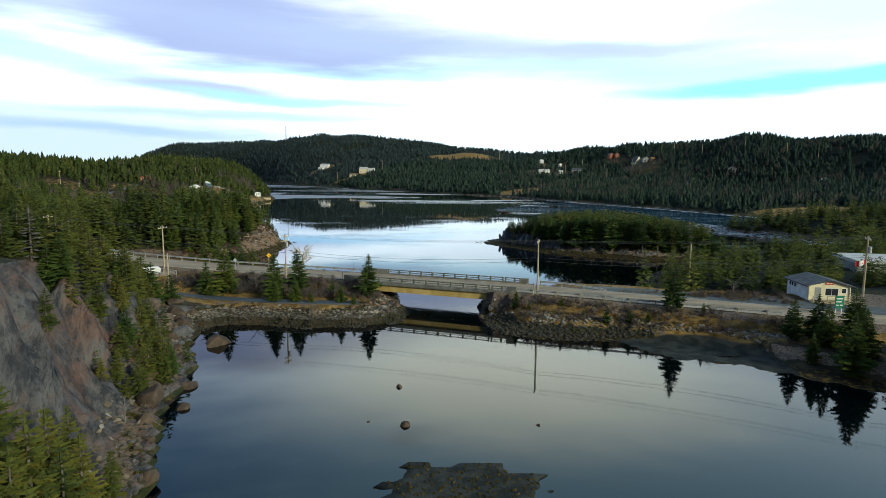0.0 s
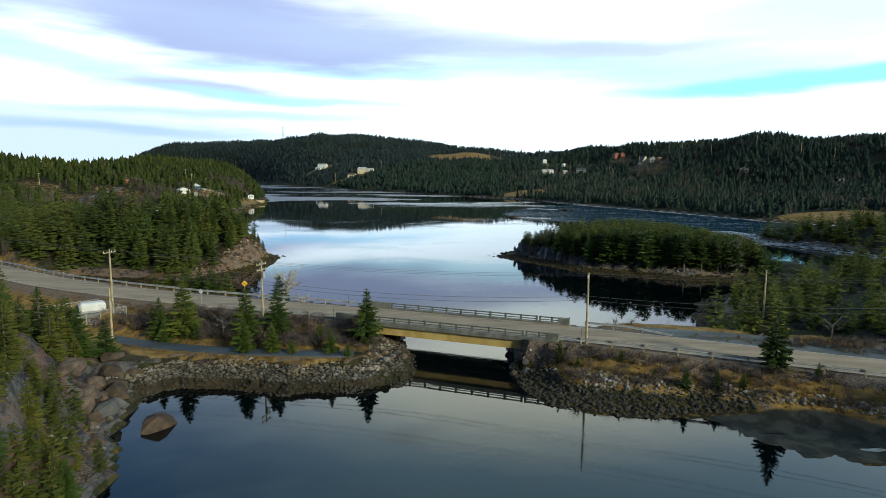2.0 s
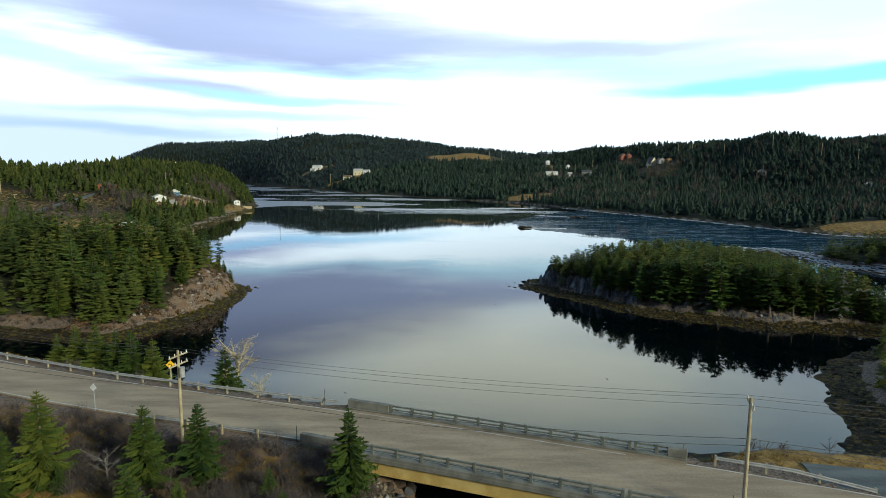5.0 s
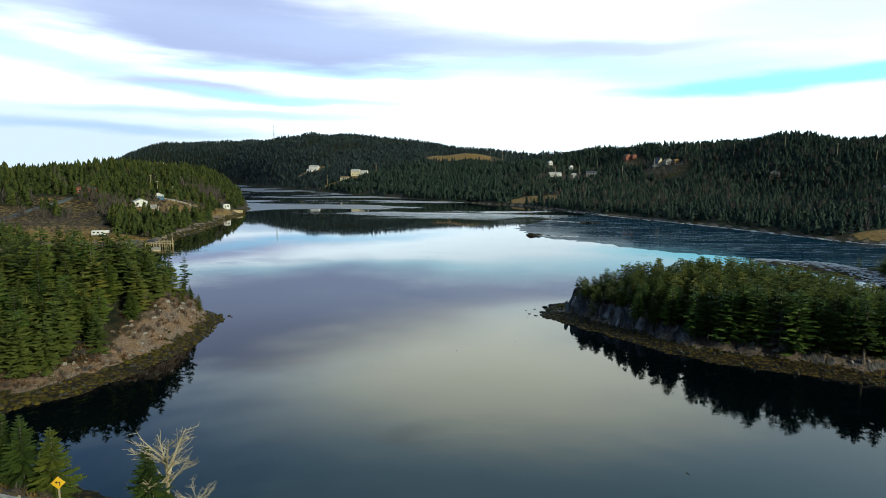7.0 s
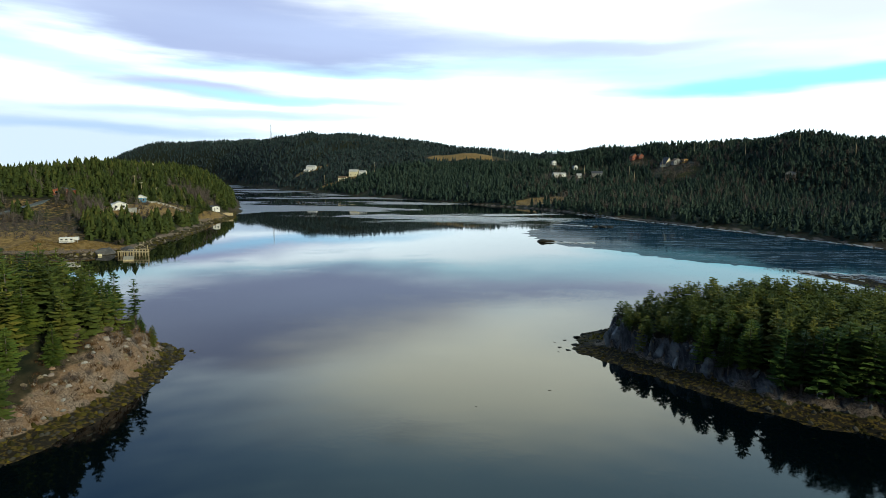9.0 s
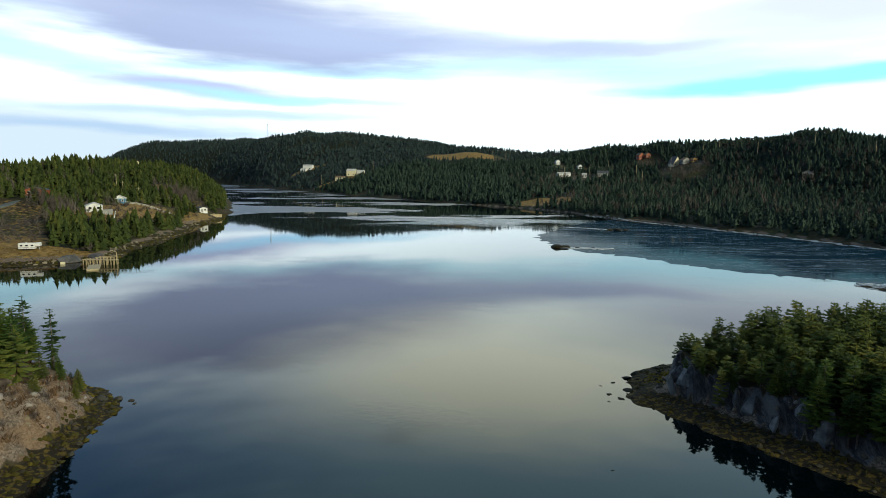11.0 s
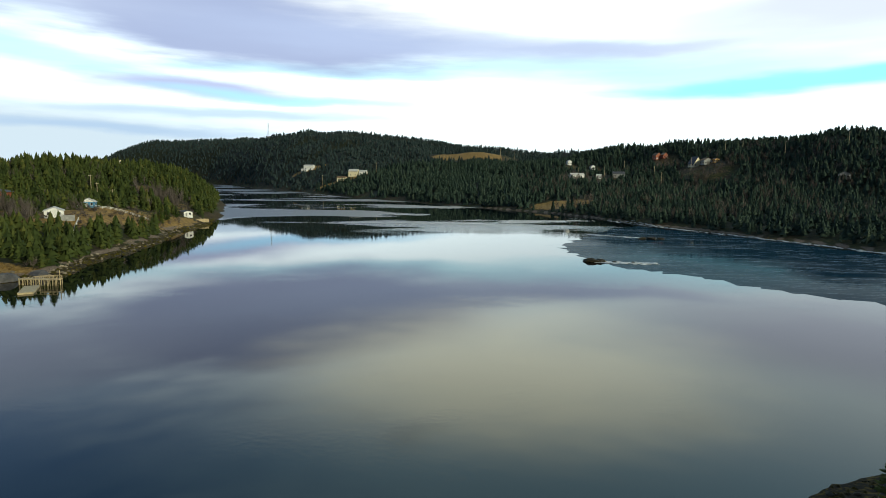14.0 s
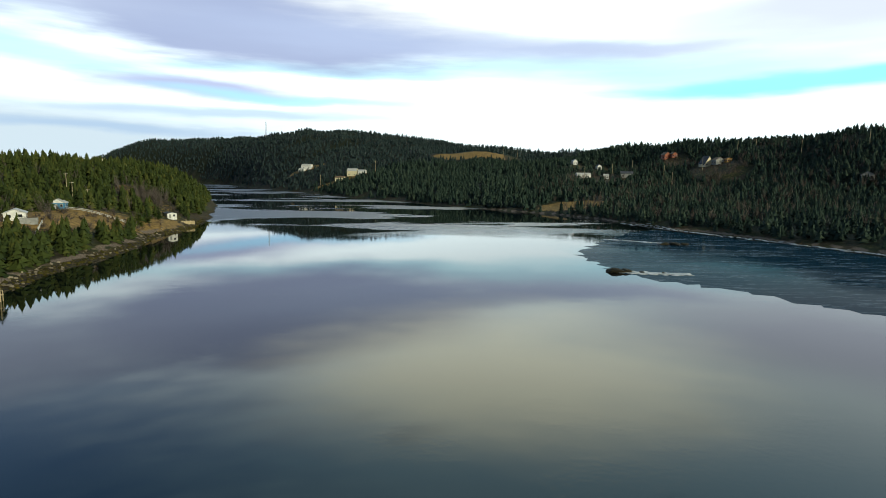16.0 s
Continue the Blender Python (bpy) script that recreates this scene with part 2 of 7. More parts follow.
def m_ground():
    n = Nodes("ground", 0.9, 0.15)
    big, mid, fine = n.noise(0.05, 5), n.noise(0.6, 5), n.noise(5.0, 4)
    soil = n.mix(n.ramp(mid, 0.35, 0.7), (0.028, 0.024, 0.014), (0.070, 0.052, 0.030))
    moss = n.mix(n.ramp(mid, 0.4, 0.65), (0.024, 0.030, 0.010), (0.060, 0.056, 0.020))
    base = n.mix(n.ramp(big, 0.42, 0.6), soil, moss)
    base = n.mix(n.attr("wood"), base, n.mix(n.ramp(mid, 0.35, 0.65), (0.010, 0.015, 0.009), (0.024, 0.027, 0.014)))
    grass = n.mix(n.ramp(n.math("ADD", n.math("MULTIPLY", mid, 0.6), n.math("MULTIPLY", fine, 0.4)), 0.35, 0.65), (0.105, 0.066, 0.024), (0.34, 0.22, 0.066))
    c = n.mix(n.ramp(n.math("ADD", n.attr("grass"), n.math("MULTIPLY", n.math("SUBTRACT", mid, 0.5), 0.7)), 0.35, 0.65), base, grass)
    gv = n.voronoi(6.0, out="Color")
    gsep = n.node("ShaderNodeSeparateColor")
    n.t.links.new(gv, gsep.inputs[0])
    gravel = n.mix(gsep.outputs[0], (0.075, 0.057, 0.044), (0.24, 0.185, 0.138))
    gravel = n.mix(n.math("MULTIPLY", n.attr("rust"), n.ramp(n.noise(0.35, 4), 0.42, 0.6, 0, 0.5)), gravel, n.mix(mid, (0.075, 0.042, 0.020), (0.33, 0.20, 0.10)))
    c = n.mix(n.ramp(n.math("ADD", n.attr("gravel"), n.math("MULTIPLY", n.math("SUBTRACT", mid, 0.5), 0.5)), 0.4, 0.6), c, gravel)
    # bedrock, with slanting seams and rusty patches
    streak = n.noise(1.3, 8, 0.7, n.where((1.0, 0.30, 0.16), (25, -38, 20)))
    seam = n.noise(4.5, 5, 0.6, n.where((1.0, 0.22, 0.10), (25, -38, 20)))
    patch = n.math("ADD", n.math("MULTIPLY", n.noise(0.13, 5, 0.65), 0.7), n.math("MULTIPLY", streak, 0.3))
    rock = n.mix(n.ramp(streak, 0.38, 0.62), (0.040, 0.041, 0.045), (0.155, 0.148, 0.140))
    rock = n.mix(n.ramp(seam, 0.60, 0.74, 0, 0.6), rock, (0.022, 0.021, 0.022))
    rock = n.mix(n.math("MULTIPLY", n.attr("rust"), n.ramp(patch, 0.46, 0.58, 0, 0.8)), rock, n.mix(streak, (0.075, 0.044, 0.035), (0.24, 0.135, 0.095)))
    rock = n.mix(n.ramp(n.noise(2.2, 6), 0.60, 0.75, 0, 0.6), rock, (0.19, 0.175, 0.15))
    c = n.mix(n.ramp(n.math("ADD", n.attr("rock"), n.math("MULTIPLY", n.math("SUBTRACT", mid, 0.5), 0.45)), 0.42, 0.58), c, rock)
    weed = n.mix(n.ramp(n.noise(1.6, 4), 0.48, 0.62), (0.020, 0.016, 0.009), (0.100, 0.070, 0.014))
    c = n.mix(n.ramp(n.math("ADD", n.attr("weed"), n.math("MULTIPLY", n.math("SUBTRACT", n.noise(0.8, 4), 0.5), 0.7)), 0.4, 0.6), c, weed)
    mud = n.mix(n.ramp(n.noise(0.5, 4), 0.42, 0.6), (0.017, 0.020, 0.017), (0.042, 0.044, 0.037))
    c = n.mix(n.ramp(n.math("ADD", n.attr("mud"), n.math("MULTIPLY", n.math("SUBTRACT", mid, 0.5), 0.3)), 0.4, 0.6), c, mud)
    n.colour(c)
    n.rough(n.ramp(n.attr("mud"), 0.3, 0.7, 0.92, 0.85))
    h = n.math("ADD", n.math("MULTIPLY", n.math("SUBTRACT", streak, n.math("MULTIPLY", seam, 0.5)), n.math("MULTIPLY", n.attr("rock"), 4.0)), n.math("ADD", mid, n.math("MULTIPLY", fine, 0.3)))
    n.bump(h, 0.8, 0.25)
    return n.m


def m_water():
    n = Nodes("water", 0.02, 0.5)
    n.p.inputs["IOR"].default_value = 1.333
    n.p.inputs["Specular Tint"].default_value = (0.87, 1.0, 0.88, 1)
    n.colour(n.mix(n.ramp(n.noise(0.02, 3), 0.35, 0.65), (0.0008, 0.0025, 0.0034), (0.0014, 0.0036, 0.0048)))
    far = n.t.nodes.new("ShaderNodeSeparateXYZ")
    n.t.links.new(n.where(), far.inputs[0])
    # wind lanes of the outer channel: long strips with firm edges
    lane = n.noise(1.0, 4, 0.55, n.where((0.0048, 0.0115, 1), (0, 0, 12)))
    out = n.ramp(far.outputs[1], 430, 560, 0.0, 1.0)
    wind = n.math("MULTIPLY", n.ramp(lane, 0.485, 0.535), out)
    # faint cat's-paws on the near water
    paw = n.ramp(n.noise(1.0, 4, 0.6, n.where((0.020, 0.034, 1), (0, 0, -25))), 0.53, 0.62)
    fleck = n.ramp(n.noise(1.0, 3, 0.6, n.where((0.9, 1.9, 1), (0, 0, -12))), 0.42, 0.66)
    paw = n.math("MULTIPLY", paw, n.ramp(far.outputs[1], 300, 420, 1.0, 0.0))
    n.rough(n.math("ADD", 0.028, n.math("ADD", n.math("MULTIPLY", wind, 0.34), n.math("MULTIPLY", n.math("MULTIPLY", paw, fleck), 0.10))))
    ripple = n.noise(1.3, 3, 0.5, n.where((1, 1, 1)))
    swell = n.noise(0.12, 2, 0.5)
    amp = n.math("ADD", 0.0022, n.math("ADD", n.math("MULTIPLY", wind, 0.08), n.math("MULTIPLY", paw, 0.012)))
    h = n.math("ADD", n.math("MULTIPLY", ripple, amp), n.math("MULTIPLY", swell, 0.006))
    n.bump(h, 0.6, 1.0)
    return n.m


def m_ice():
    n = Nodes("ice", 0.2, 0.0035)
    n.p.inputs["IOR"].default_value = 1.31
    a = n.noise(0.05, 6, 0.65, n.where((0.5, 4.5, 1), (0, 0, 20)))
    b = n.noise(0.35, 6, 0.7, n.where((0.35, 1.6, 1), (0, 0, 14)))
    line = n.noise(0.022, 7, 0.7, n.where((0.6, 5.0, 1), (0, 0, 22)))
    thread = n.ramp(n.math("ABSOLUTE", n.math("SUBTRACT", line, 0.5)), 0.0, 0.014, 0.75, 0.0)
    frost = n.math("MAXIMUM", n.ramp(a, 0.58, 0.70, 0, 0.35), n.math("MULTIPLY", n.ramp(b, 0.56, 0.66), n.ramp(a, 0.46, 0.60, 0, 0.35)))
    frost = n.math("MAXIMUM", frost, n.math("MULTIPLY", thread, n.ramp(b, 0.40, 0.56)))
    n.colour(n.mix(frost, (0.007, 0.028, 0.050), (0.25, 0.31, 0.37)))
    lead = n.ramp(n.noise(0.016, 4, 0.55, n.where((0.7, 2.2, 1), (0, 0, 25))), 0.46, 0.56)
    n.rough(n.math("ADD", n.ramp(lead, 0, 1, 0.05, 0.11), n.math("MULTIPLY", frost, 0.3)))
    n.bump(n.noise(0.5, 4), 0.08, 0.05)
    return n.m


def m_asphalt(name, a, b):
    n = Nodes(name, 0.85, 0.25)
    lane = n.noise(0.5, 4, 0.6, n.where((0.25, 1.2, 1), (0, 0, 20)))
    n.colour(n.mix(n.ramp(n.math("ADD", n.math("MULTIPLY", lane, 0.7), n.math("MULTIPLY", n.noise(6, 4), 0.3)), 0.36, 0.66), a, b))
    n.bump(n.noise(40, 2), 0.2, 0.01)
    return n.m


def m_stone():
    n = Nodes("stone", 0.85, 0.25)
    f = n.math("ADD", n.math("MULTIPLY", n.island(), 0.6), n.math("MULTIPLY", n.chance(), 0.4))
    c = n.mix(n.ramp(f, 0.0, 0.55), (0.056, 0.048, 0.037), (0.225, 0.180, 0.115))
    c = n.mix(n.ramp(f, 0.45, 0.62), c, (0.30, 0.285, 0.26))
    c = n.mix(n.ramp(f, 0.66, 0.84), c, (0.27, 0.165, 0.11))
    sp = n.noise(1.1, 5)
    c = n.mix(n.ramp(sp, 0.5, 0.75, 0, 0.5), c, (0.27, 0.215, 0.15))
    wet = n.t.nodes.new("ShaderNodeSeparateXYZ")
    n.t.links.new(n.where(), wet.inputs[0])
    tide = n.ramp(n.math("ADD", wet.outputs[2], n.math("MULTIPLY", sp, 0.5)), 1.1, 1.9, 1, 0)     # weed and wet rock up to the tide mark
    c = n.mix(n.math("MULTIPLY", tide, 0.9), c, (0.022, 0.021, 0.013))
    n.colour(c)
    n.bump(n.noise(4, 5), 0.6, 0.06)
    return n.m


GROUND, WATER, ICE, STONE = m_ground(), m_water(), m_ice(), m_stone()
ROAD = m_asphalt("road_asphalt", (0.25, 0.195, 0.130), (0.41, 0.325, 0.215))
PATHM = m_asphalt("path_asphalt", (0.050, 0.064, 0.078), (0.095, 0.112, 0.13))
LOT = m_asphalt("lot_asphalt", (0.075, 0.088, 0.090), (0.14, 0.155, 0.155))
PINKROCK = painted("pink_rock", (0.060, 0.047, 0.037), (0.17, 0.125, 0.092), 0.9, 0.85, 0.2, 0.0, 0.8)
SLATE = painted("blue_grey_rock", (0.075, 0.080, 0.082), (0.27, 0.27, 0.26), 0.7, 0.8, 0.25, 0.0, 0.8)
GREYROCK = painted("grey_rock", (0.055, 0.054, 0.056), (0.14, 0.135, 0.13), 0.5, 0.85, 0.2, 0.0, 0.8)
PALE = painted("pale_stone", (0.24, 0.20, 0.15), (0.40, 0.34, 0.26), 2, 0.85)
CONCRETE = painted("concrete", (0.12, 0.118, 0.10), (0.23, 0.225, 0.195), 0.8, 0.85)
GIRDER = painted("ochre_girder", (0.44, 0.31, 0.095), (0.60, 0.46, 0.18), 0.7, 0.6)
RAILM = painted("weathered_rail", (0.09, 0.10, 0.085), (0.18, 0.185, 0.155), 1.2, 0.6, 0.4)
STEEL = painted("galvanised_steel", (0.34, 0.34, 0.33), (0.50, 0.50, 0.48), 2, 0.5, 0.5, 0.3)
POLE = painted("pole_timber", (0.32, 0.26, 0.15), (0.50, 0.43, 0.28), 1.5, 0.85)
POST = painted("post_timber", (0.30, 0.25, 0.15), (0.46, 0.40, 0.27), 2, 0.85)
WIRE = painted("wire", (0.05, 0.05, 0.05), (0.11, 0.11, 0.11), 2, 0.6)
WHITE = painted("white_paint", (0.62, 0.61, 0.57), (0.80, 0.79, 0.75), 0.8, 0.55)
CREAM = painted("cream_paint", (0.66, 0.58, 0.36), (0.80, 0.72, 0.50), 0.8, 0.6)
GREYROOF = painted("grey_shingle", (0.055, 0.060, 0.070), (0.11, 0.115, 0.125), 0.9, 0.85)
BROWNROOF = painted("brown_shingle", (0.15, 0.10, 0.06), (0.26, 0.18, 0.11), 0.9, 0.85)
PALEROOF = painted("pale_roof", (0.42, 0.41, 0.38), (0.60, 0.59, 0.55), 0.8, 0.7)
BLUE = painted("blue_paint", (0.055, 0.17, 0.30), (0.09, 0.24, 0.40), 0.8, 0.6)
RED = painted("red_paint", (0.42, 0.03, 0.03), (0.55, 0.05, 0.045), 1, 0.6)
RUST = painted("rust_cladding", (0.24, 0.075, 0.04), (0.36, 0.12, 0.06), 0.8, 0.7)
ORANGE = painted("ochre_cladding", (0.50, 0.27, 0.07), (0.62, 0.37, 0.12), 0.8, 0.7)
GREYWALL = painted("grey_cladding", (0.22, 0.22, 0.21), (0.34, 0.34, 0.32), 0.8, 0.7)
YELLOW = painted("sign_yellow", (0.72, 0.42, 0.01), (0.80, 0.50, 0.02), 2, 0.5)
GREEN = painted("sign_green", (0.015, 0.13, 0.07), (0.02, 0.17, 0.10), 2, 0.5)
BLACK = painted("black_paint", (0.01, 0.01, 0.01), (0.03, 0.03, 0.03), 2, 0.6)
SIGNBACK = painted("sign_metal", (0.55, 0.55, 0.54), (0.70, 0.70, 0.68), 2, 0.45)
DOCK = painted("dock_timber", (0.36, 0.28, 0.15), (0.54, 0.44, 0.26), 1.4, 0.85)
SNOW = painted("shore_ice", (0.30, 0.32, 0.34), (0.60, 0.61, 0.62), 0.6, 0.5)
DEADWOOD = painted("dead_wood", (0.12, 0.105, 0.09), (0.22, 0.20, 0.17), 2, 0.9)


def m_glass():
    n = Nodes("window_glass", 0.05, 0.6)
    n.colour(n.mix(n.noise(0.8, 2), (0.012, 0.014, 0.017), (0.03, 0.034, 0.04)))
    return n.m


GLASS = m_glass()

# ---------- the lie of the land ----------
WEST = [(-16, -300), (-15, -20), (-19, 25), (-21.5, 43), (-23, 46), (-28.4, 60), (-28.2, 64), (-30.5, 71.5), (-34.6, 79), (-37, 88.5), (-34.3, 92.4), (-28, 92), (-20.5, 90.6),
        (-13, 92), (-8.4, 94), (-7.4, 98.5), (-7.8, 105), (-8.6, 112), (-11, 121), (-18, 126), (-28, 128.5), (-40, 134), (-56, 142), (-76, 149), (-90, 153), (-90, 158), (-76, 156.5),
        (-63, 152), (-58, 158.5), (-54.9, 165), (-53.2, 173), (-51.5, 181.5), (-51.8, 189), (-52.8, 195), (-53.2, 201), (-57, 205.8), (-65, 210.6), (-72.4, 215), (-86, 220), (-106, 226), (-130, 238), (-150, 262), (-166, 290)]
WEST += [(-166, 307), (-150, 309), (-137, 313), (-131.5, 319), (-125, 325), (-124, 333), (-129, 349), (-132, 381), (-135, 410), (-146, 452), (-146, 488), (-162, 545), (-188, 614), (-211, 686),
         (-245, 745), (-330, 790), (-700, 830), (-3200, 900), (-3200, -300)]
EAST = [(3200, -300), (70, -300), (60, -60), (58, 25), (55, 52), (51, 62), (45.5, 67), (41.5, 70.5), (36, 75), (30, 76), (26.5, 80.5), (24, 84.6), (16.6, 84.6), (9.3, 87), (6.6, 92),
        (5.8, 97), (5.8, 104), (7, 111), (14, 117), (24, 117.5), (33, 116.5), (38, 122), (43, 134.5), (48.5, 145), (56, 151), (66, 156), (71, 159), (63, 163), (52.6, 164.5), (44.5, 169),
        (35, 174), (28.6, 179.2), (22, 189), (16.3, 197.3), (11.6, 203.8), (10.8, 206.3), (12.6, 210), (14.8, 215.5)]
EAST += [(20.9, 219.5), (26, 221.5), (40, 226), (58, 226), (74, 220), (84, 206), (92, 190), (106, 181), (124, 186), (127, 202), (121, 220), (111, 238), (106, 258), (99, 278), (96, 289),
         (101, 291), (111, 280), (122, 270), (150, 264), (190, 268), (260, 264), (500, 252), (3200, 200)]
NORTH = [(3200, 330), (500, 330), (300, 312), (240, 313), (195, 319), (167, 347), (146, 406), (131, 442), (111, 480), (83, 548), (61, 606), (26, 648), (-5, 694), (-73, 790), (-158, 905),
         (-186, 960), (-300, 1130), (-400, 1300), (-474, 1425), (-600, 1590), (-800, 1720), (-1100, 1810), (-3200, 2000), (-3200, 4200), (3200, 4200)]
ROADLINE = [(-190, 205, 6.5), (-150, 178, 5.6), (-110, 154, 4.9), (-78, 134.5, 4.5), (-62, 127.8, 4.3), (-46.5, 122.3, 4.1), (-32, 118.2, 4.0), (-18.5, 114.6, 3.9), (-12.7, 112.8, 3.9), (0, 108.2, 3.9),
            (13.2, 103.6, 3.9), (21, 100.8, 3.85), (33.5, 96.3, 3.6), (50, 90.2, 3.4), (66, 84, 3.4), (90, 74, 3.6), (130, 55, 4), (220, 20, 5)]


def inside(px, py, poly):
    r = np.zeros(px.shape, bool)
    for (x1, y1), (x2, y2) in zip(poly, poly[1:] + poly[:1]):
        if y1 != y2:
            r ^= ((y1 > py) != (y2 > py)) & (px < (x2 - x1) * (py - y1) / (y2 - y1) + x1)
    return r


def along(px, py, line):
    """Distance to a line of points, and the third number of its points at the nearest place."""
    best, val = np.full(px.shape, 1e9), np.zeros(px.shape)
    for a, b in zip(line, line[1:]):
        ux, uy = b[0] - a[0], b[1] - a[1]
        k = np.clip(((px - a[0]) * ux + (py - a[1]) * uy) / (ux * ux + uy * uy), 0, 1)
        d = np.hypot(px - a[0] - k * ux, py - a[1] - k * uy)
        m = d < best
        best = np.where(m, d, best)
        if len(a) > 2:
            val = np.where(m, a[2] + k * (b[2] - a[2]), val)
    return best, val


def smooth(v, a, b):
    k = np.clip((v - a) / (b - a), 0, 1)
    return k * k * (3 - 2 * k)


def wobble(px, py, scale, seed):
    """Cheap rolling noise from a few turned sines, about -1 to 1."""
    r = np.random.RandomState(seed)
    out = np.zeros(px.shape)
    for i in range(7):
        a, f, ph = r.rand() * 6.283, (0.5 + 1.5 * r.rand()) / scale, r.rand(2) * 6.283
        u = px * np.cos(a) + py * np.sin(a)
        v = -px * np.sin(a) + py * np.cos(a)
        out += np.sin(u * f * 6.283 + ph[0] + 1.3 * np.sin(v * f * 4.1 + ph[1]))
    return out / 3.6


HILLS = [  # crest lines of the hills: x, y, height; then how wide they fall off, and on which land
    ([(-1075, 1900, 42), (-922, 1890, 101), (-845, 1877, 112), (-629, 1771, 111), (-421, 1524, 112), (-264, 1489, 110), (-126, 1407, 90), (-4, 1282, 68), (100, 1207, 58), (155, 1170, 48)], 380, 2),
    ([(165, 1118, 48), (209, 1007, 58), (272, 937, 57), (320, 866, 59), (355, 795, 61), (384, 733, 61.5), (430, 686, 60), (540, 560, 57), (760, 450, 57)], 130, 2),
    ([(-236, 680, 20), (-226, 640, 27), (-222, 590, 27), (-236, 530, 26), (-262, 480, 26), (-330, 430, 25), (-420, 420, 25)], 70, 0),
    ([(-175, 190, 17), (-225, 250, 13), (-270, 330, 13)], 65, 0),
    ([(-167, 392, 9.5), (-174, 428, 11), (-182, 470, 9)], 26, 0),
    ([(-96, 192, 8.5), (-70, 194, 6.5)], 28, 0),
    ([(24, 206, 6.5), (50, 196, 6.0), (70, 186, 4)], 20, 1),
    ([(150, 232, 7), (220, 235, 12), (400, 220, 18)], 30, 1),
]
CLIFF_Y = [-60, 20, 42, 50, 62, 75, 82, 88, 94, 102]
CLIFF_H = [24, 24, 22, 19.5, 17.5, 15.5, 12.5, 7.0, 3.4, 0]


def survey(px, py):
    """Ground height and what covers it, at arrays of places."""
    w_in, e_in, n_in = inside(px, py, WEST), inside(px, py, EAST), inside(px, py, NORTH)
    dw, de, dn = along(px, py, WEST + WEST[:1])[0], along(px, py, EAST + EAST[:1])[0], along(px, py, NORTH + NORTH[:1])[0]
    land = w_in | e_in | n_in
    d = np.where(w_in, dw, np.where(e_in, de, np.where(n_in, dn, -np.minimum(np.minimum(dw, de), dn))))
    rag = wobble(px, py, 9, 3) * 0.7 + wobble(px, py, 3.1, 4) * 0.35
    far = smooth(py, 330, 500)
    d = d + rag * (1 - far) + wobble(px, py, 60, 5) * 3 * far
    sub = np.maximum(-3.0, d * 0.22)
    pos = np.maximum(d, 0)
    shore = np.minimum(pos * 0.17, 0.8) + 0.9 * smooth(pos, 4, 7)
    base = shore + 5.5 * (1 - np.exp(-np.maximum(pos - 5, 0) / 38)) * np.where(e_in, 0.45, 1.0)
    h = base.copy()
    sets = [w_in, e_in, n_in]
    for line, width, which in HILLS:
        dist, crest = along(px, py, line)
        ramp = 1 - np.exp(-np.maximum(pos - 3, 0) / (7.0 if width < 40 else 15.0 if width == 70 else 55.0))
        lift = crest * np.exp(-(dist / width) ** 2) * ramp
        h = np.where(sets[which], np.maximum(h, base * 0.6 + lift), h)
    # the rock face over the cove
    top = np.interp(py, CLIFF_Y, CLIFF_H)
    zone = w_in & (py < 104)
    ledge = wobble(px, py, 12, 8) * 1.3 + wobble(px + 0.6 * py, py * 0.4, 5, 9) * 0.6 + wobble(px + 0.5 * py, py * 0.3, 2.2, 10) * 0.18
    ledge = ledge * np.where((py > 30) & (py < 56), 0.45, 1.0)
    face = 1.0 + (top - 1.0) * (0.82 * smooth(pos + ledge, 2.2, 11.5) + 0.18 * smooth(pos, 10, 30))
    face *= 1 - smooth(-px, 70, 130)
    h = np.where(zone, np.maximum(h * (1 - smooth(-px, 0, 20) * smooth(-py, -90, -80)), face), h)
    # bluff of the point, and the rock walls of the wooded island
    bluff = np.exp(-(((px + 60) / 9) ** 2 + ((py - 190) / 13) ** 2)) * 3.2 * smooth(pos, 2.5, 6)
    h = h + np.where(w_in, bluff, 0)
    isl = smooth(py, 158, 172) * (1 - smooth(px, 84, 96)) * (1 - smooth(py, 228, 232))
    wall = (2.6 + 0.6 * wobble(px, py, 16, 12)) * smooth(pos + 0.8 * wobble(px, py, 7, 13), 5.3, 6.7) * smooth(px + 0.15 * (py - 200), 17.2, 19.8)
    h = np.where(e_in & (isl > 0), np.maximum(h * (1 - isl), isl * (shore + wall * (1 - 0.72 * smooth(px, 26, 38)))), h)
    # road banks
    rd, rz = along(px, py, ROADLINE)
    bank = rz - 0.12 - np.maximum(rd - 5.4, 0) * 0.42
    bank = np.where(px < 0, np.maximum(bank, np.where(rd < 16, 1.9, 0)), bank)
    edge = np.where(e_in, smooth(pos, 0.0, 10.0), smooth(pos, 0.0, 7.5))
    ca, sa_ = math.cos(radians(-19.55)), math.sin(radians(-19.55))
    bu = (px - 0.25) * ca + (py - 108.2) * sa_
    span = (bu > -13.4) & (bu < 8.9) & (rd < 7.5)
    h = np.where((w_in | e_in) & (rd < 18), np.maximum(np.minimum(h, 1.2 + 3.4 * smooth(rd, 12, 30) + h * smooth(rd, 6, 16)), bank * edge), h)
    h = np.where(land & (rd < 5.6) & ~span, rz - 0.14, h)
    h = np.where(span, np.minimum(h, 0.1 + 0.42 * pos), h)
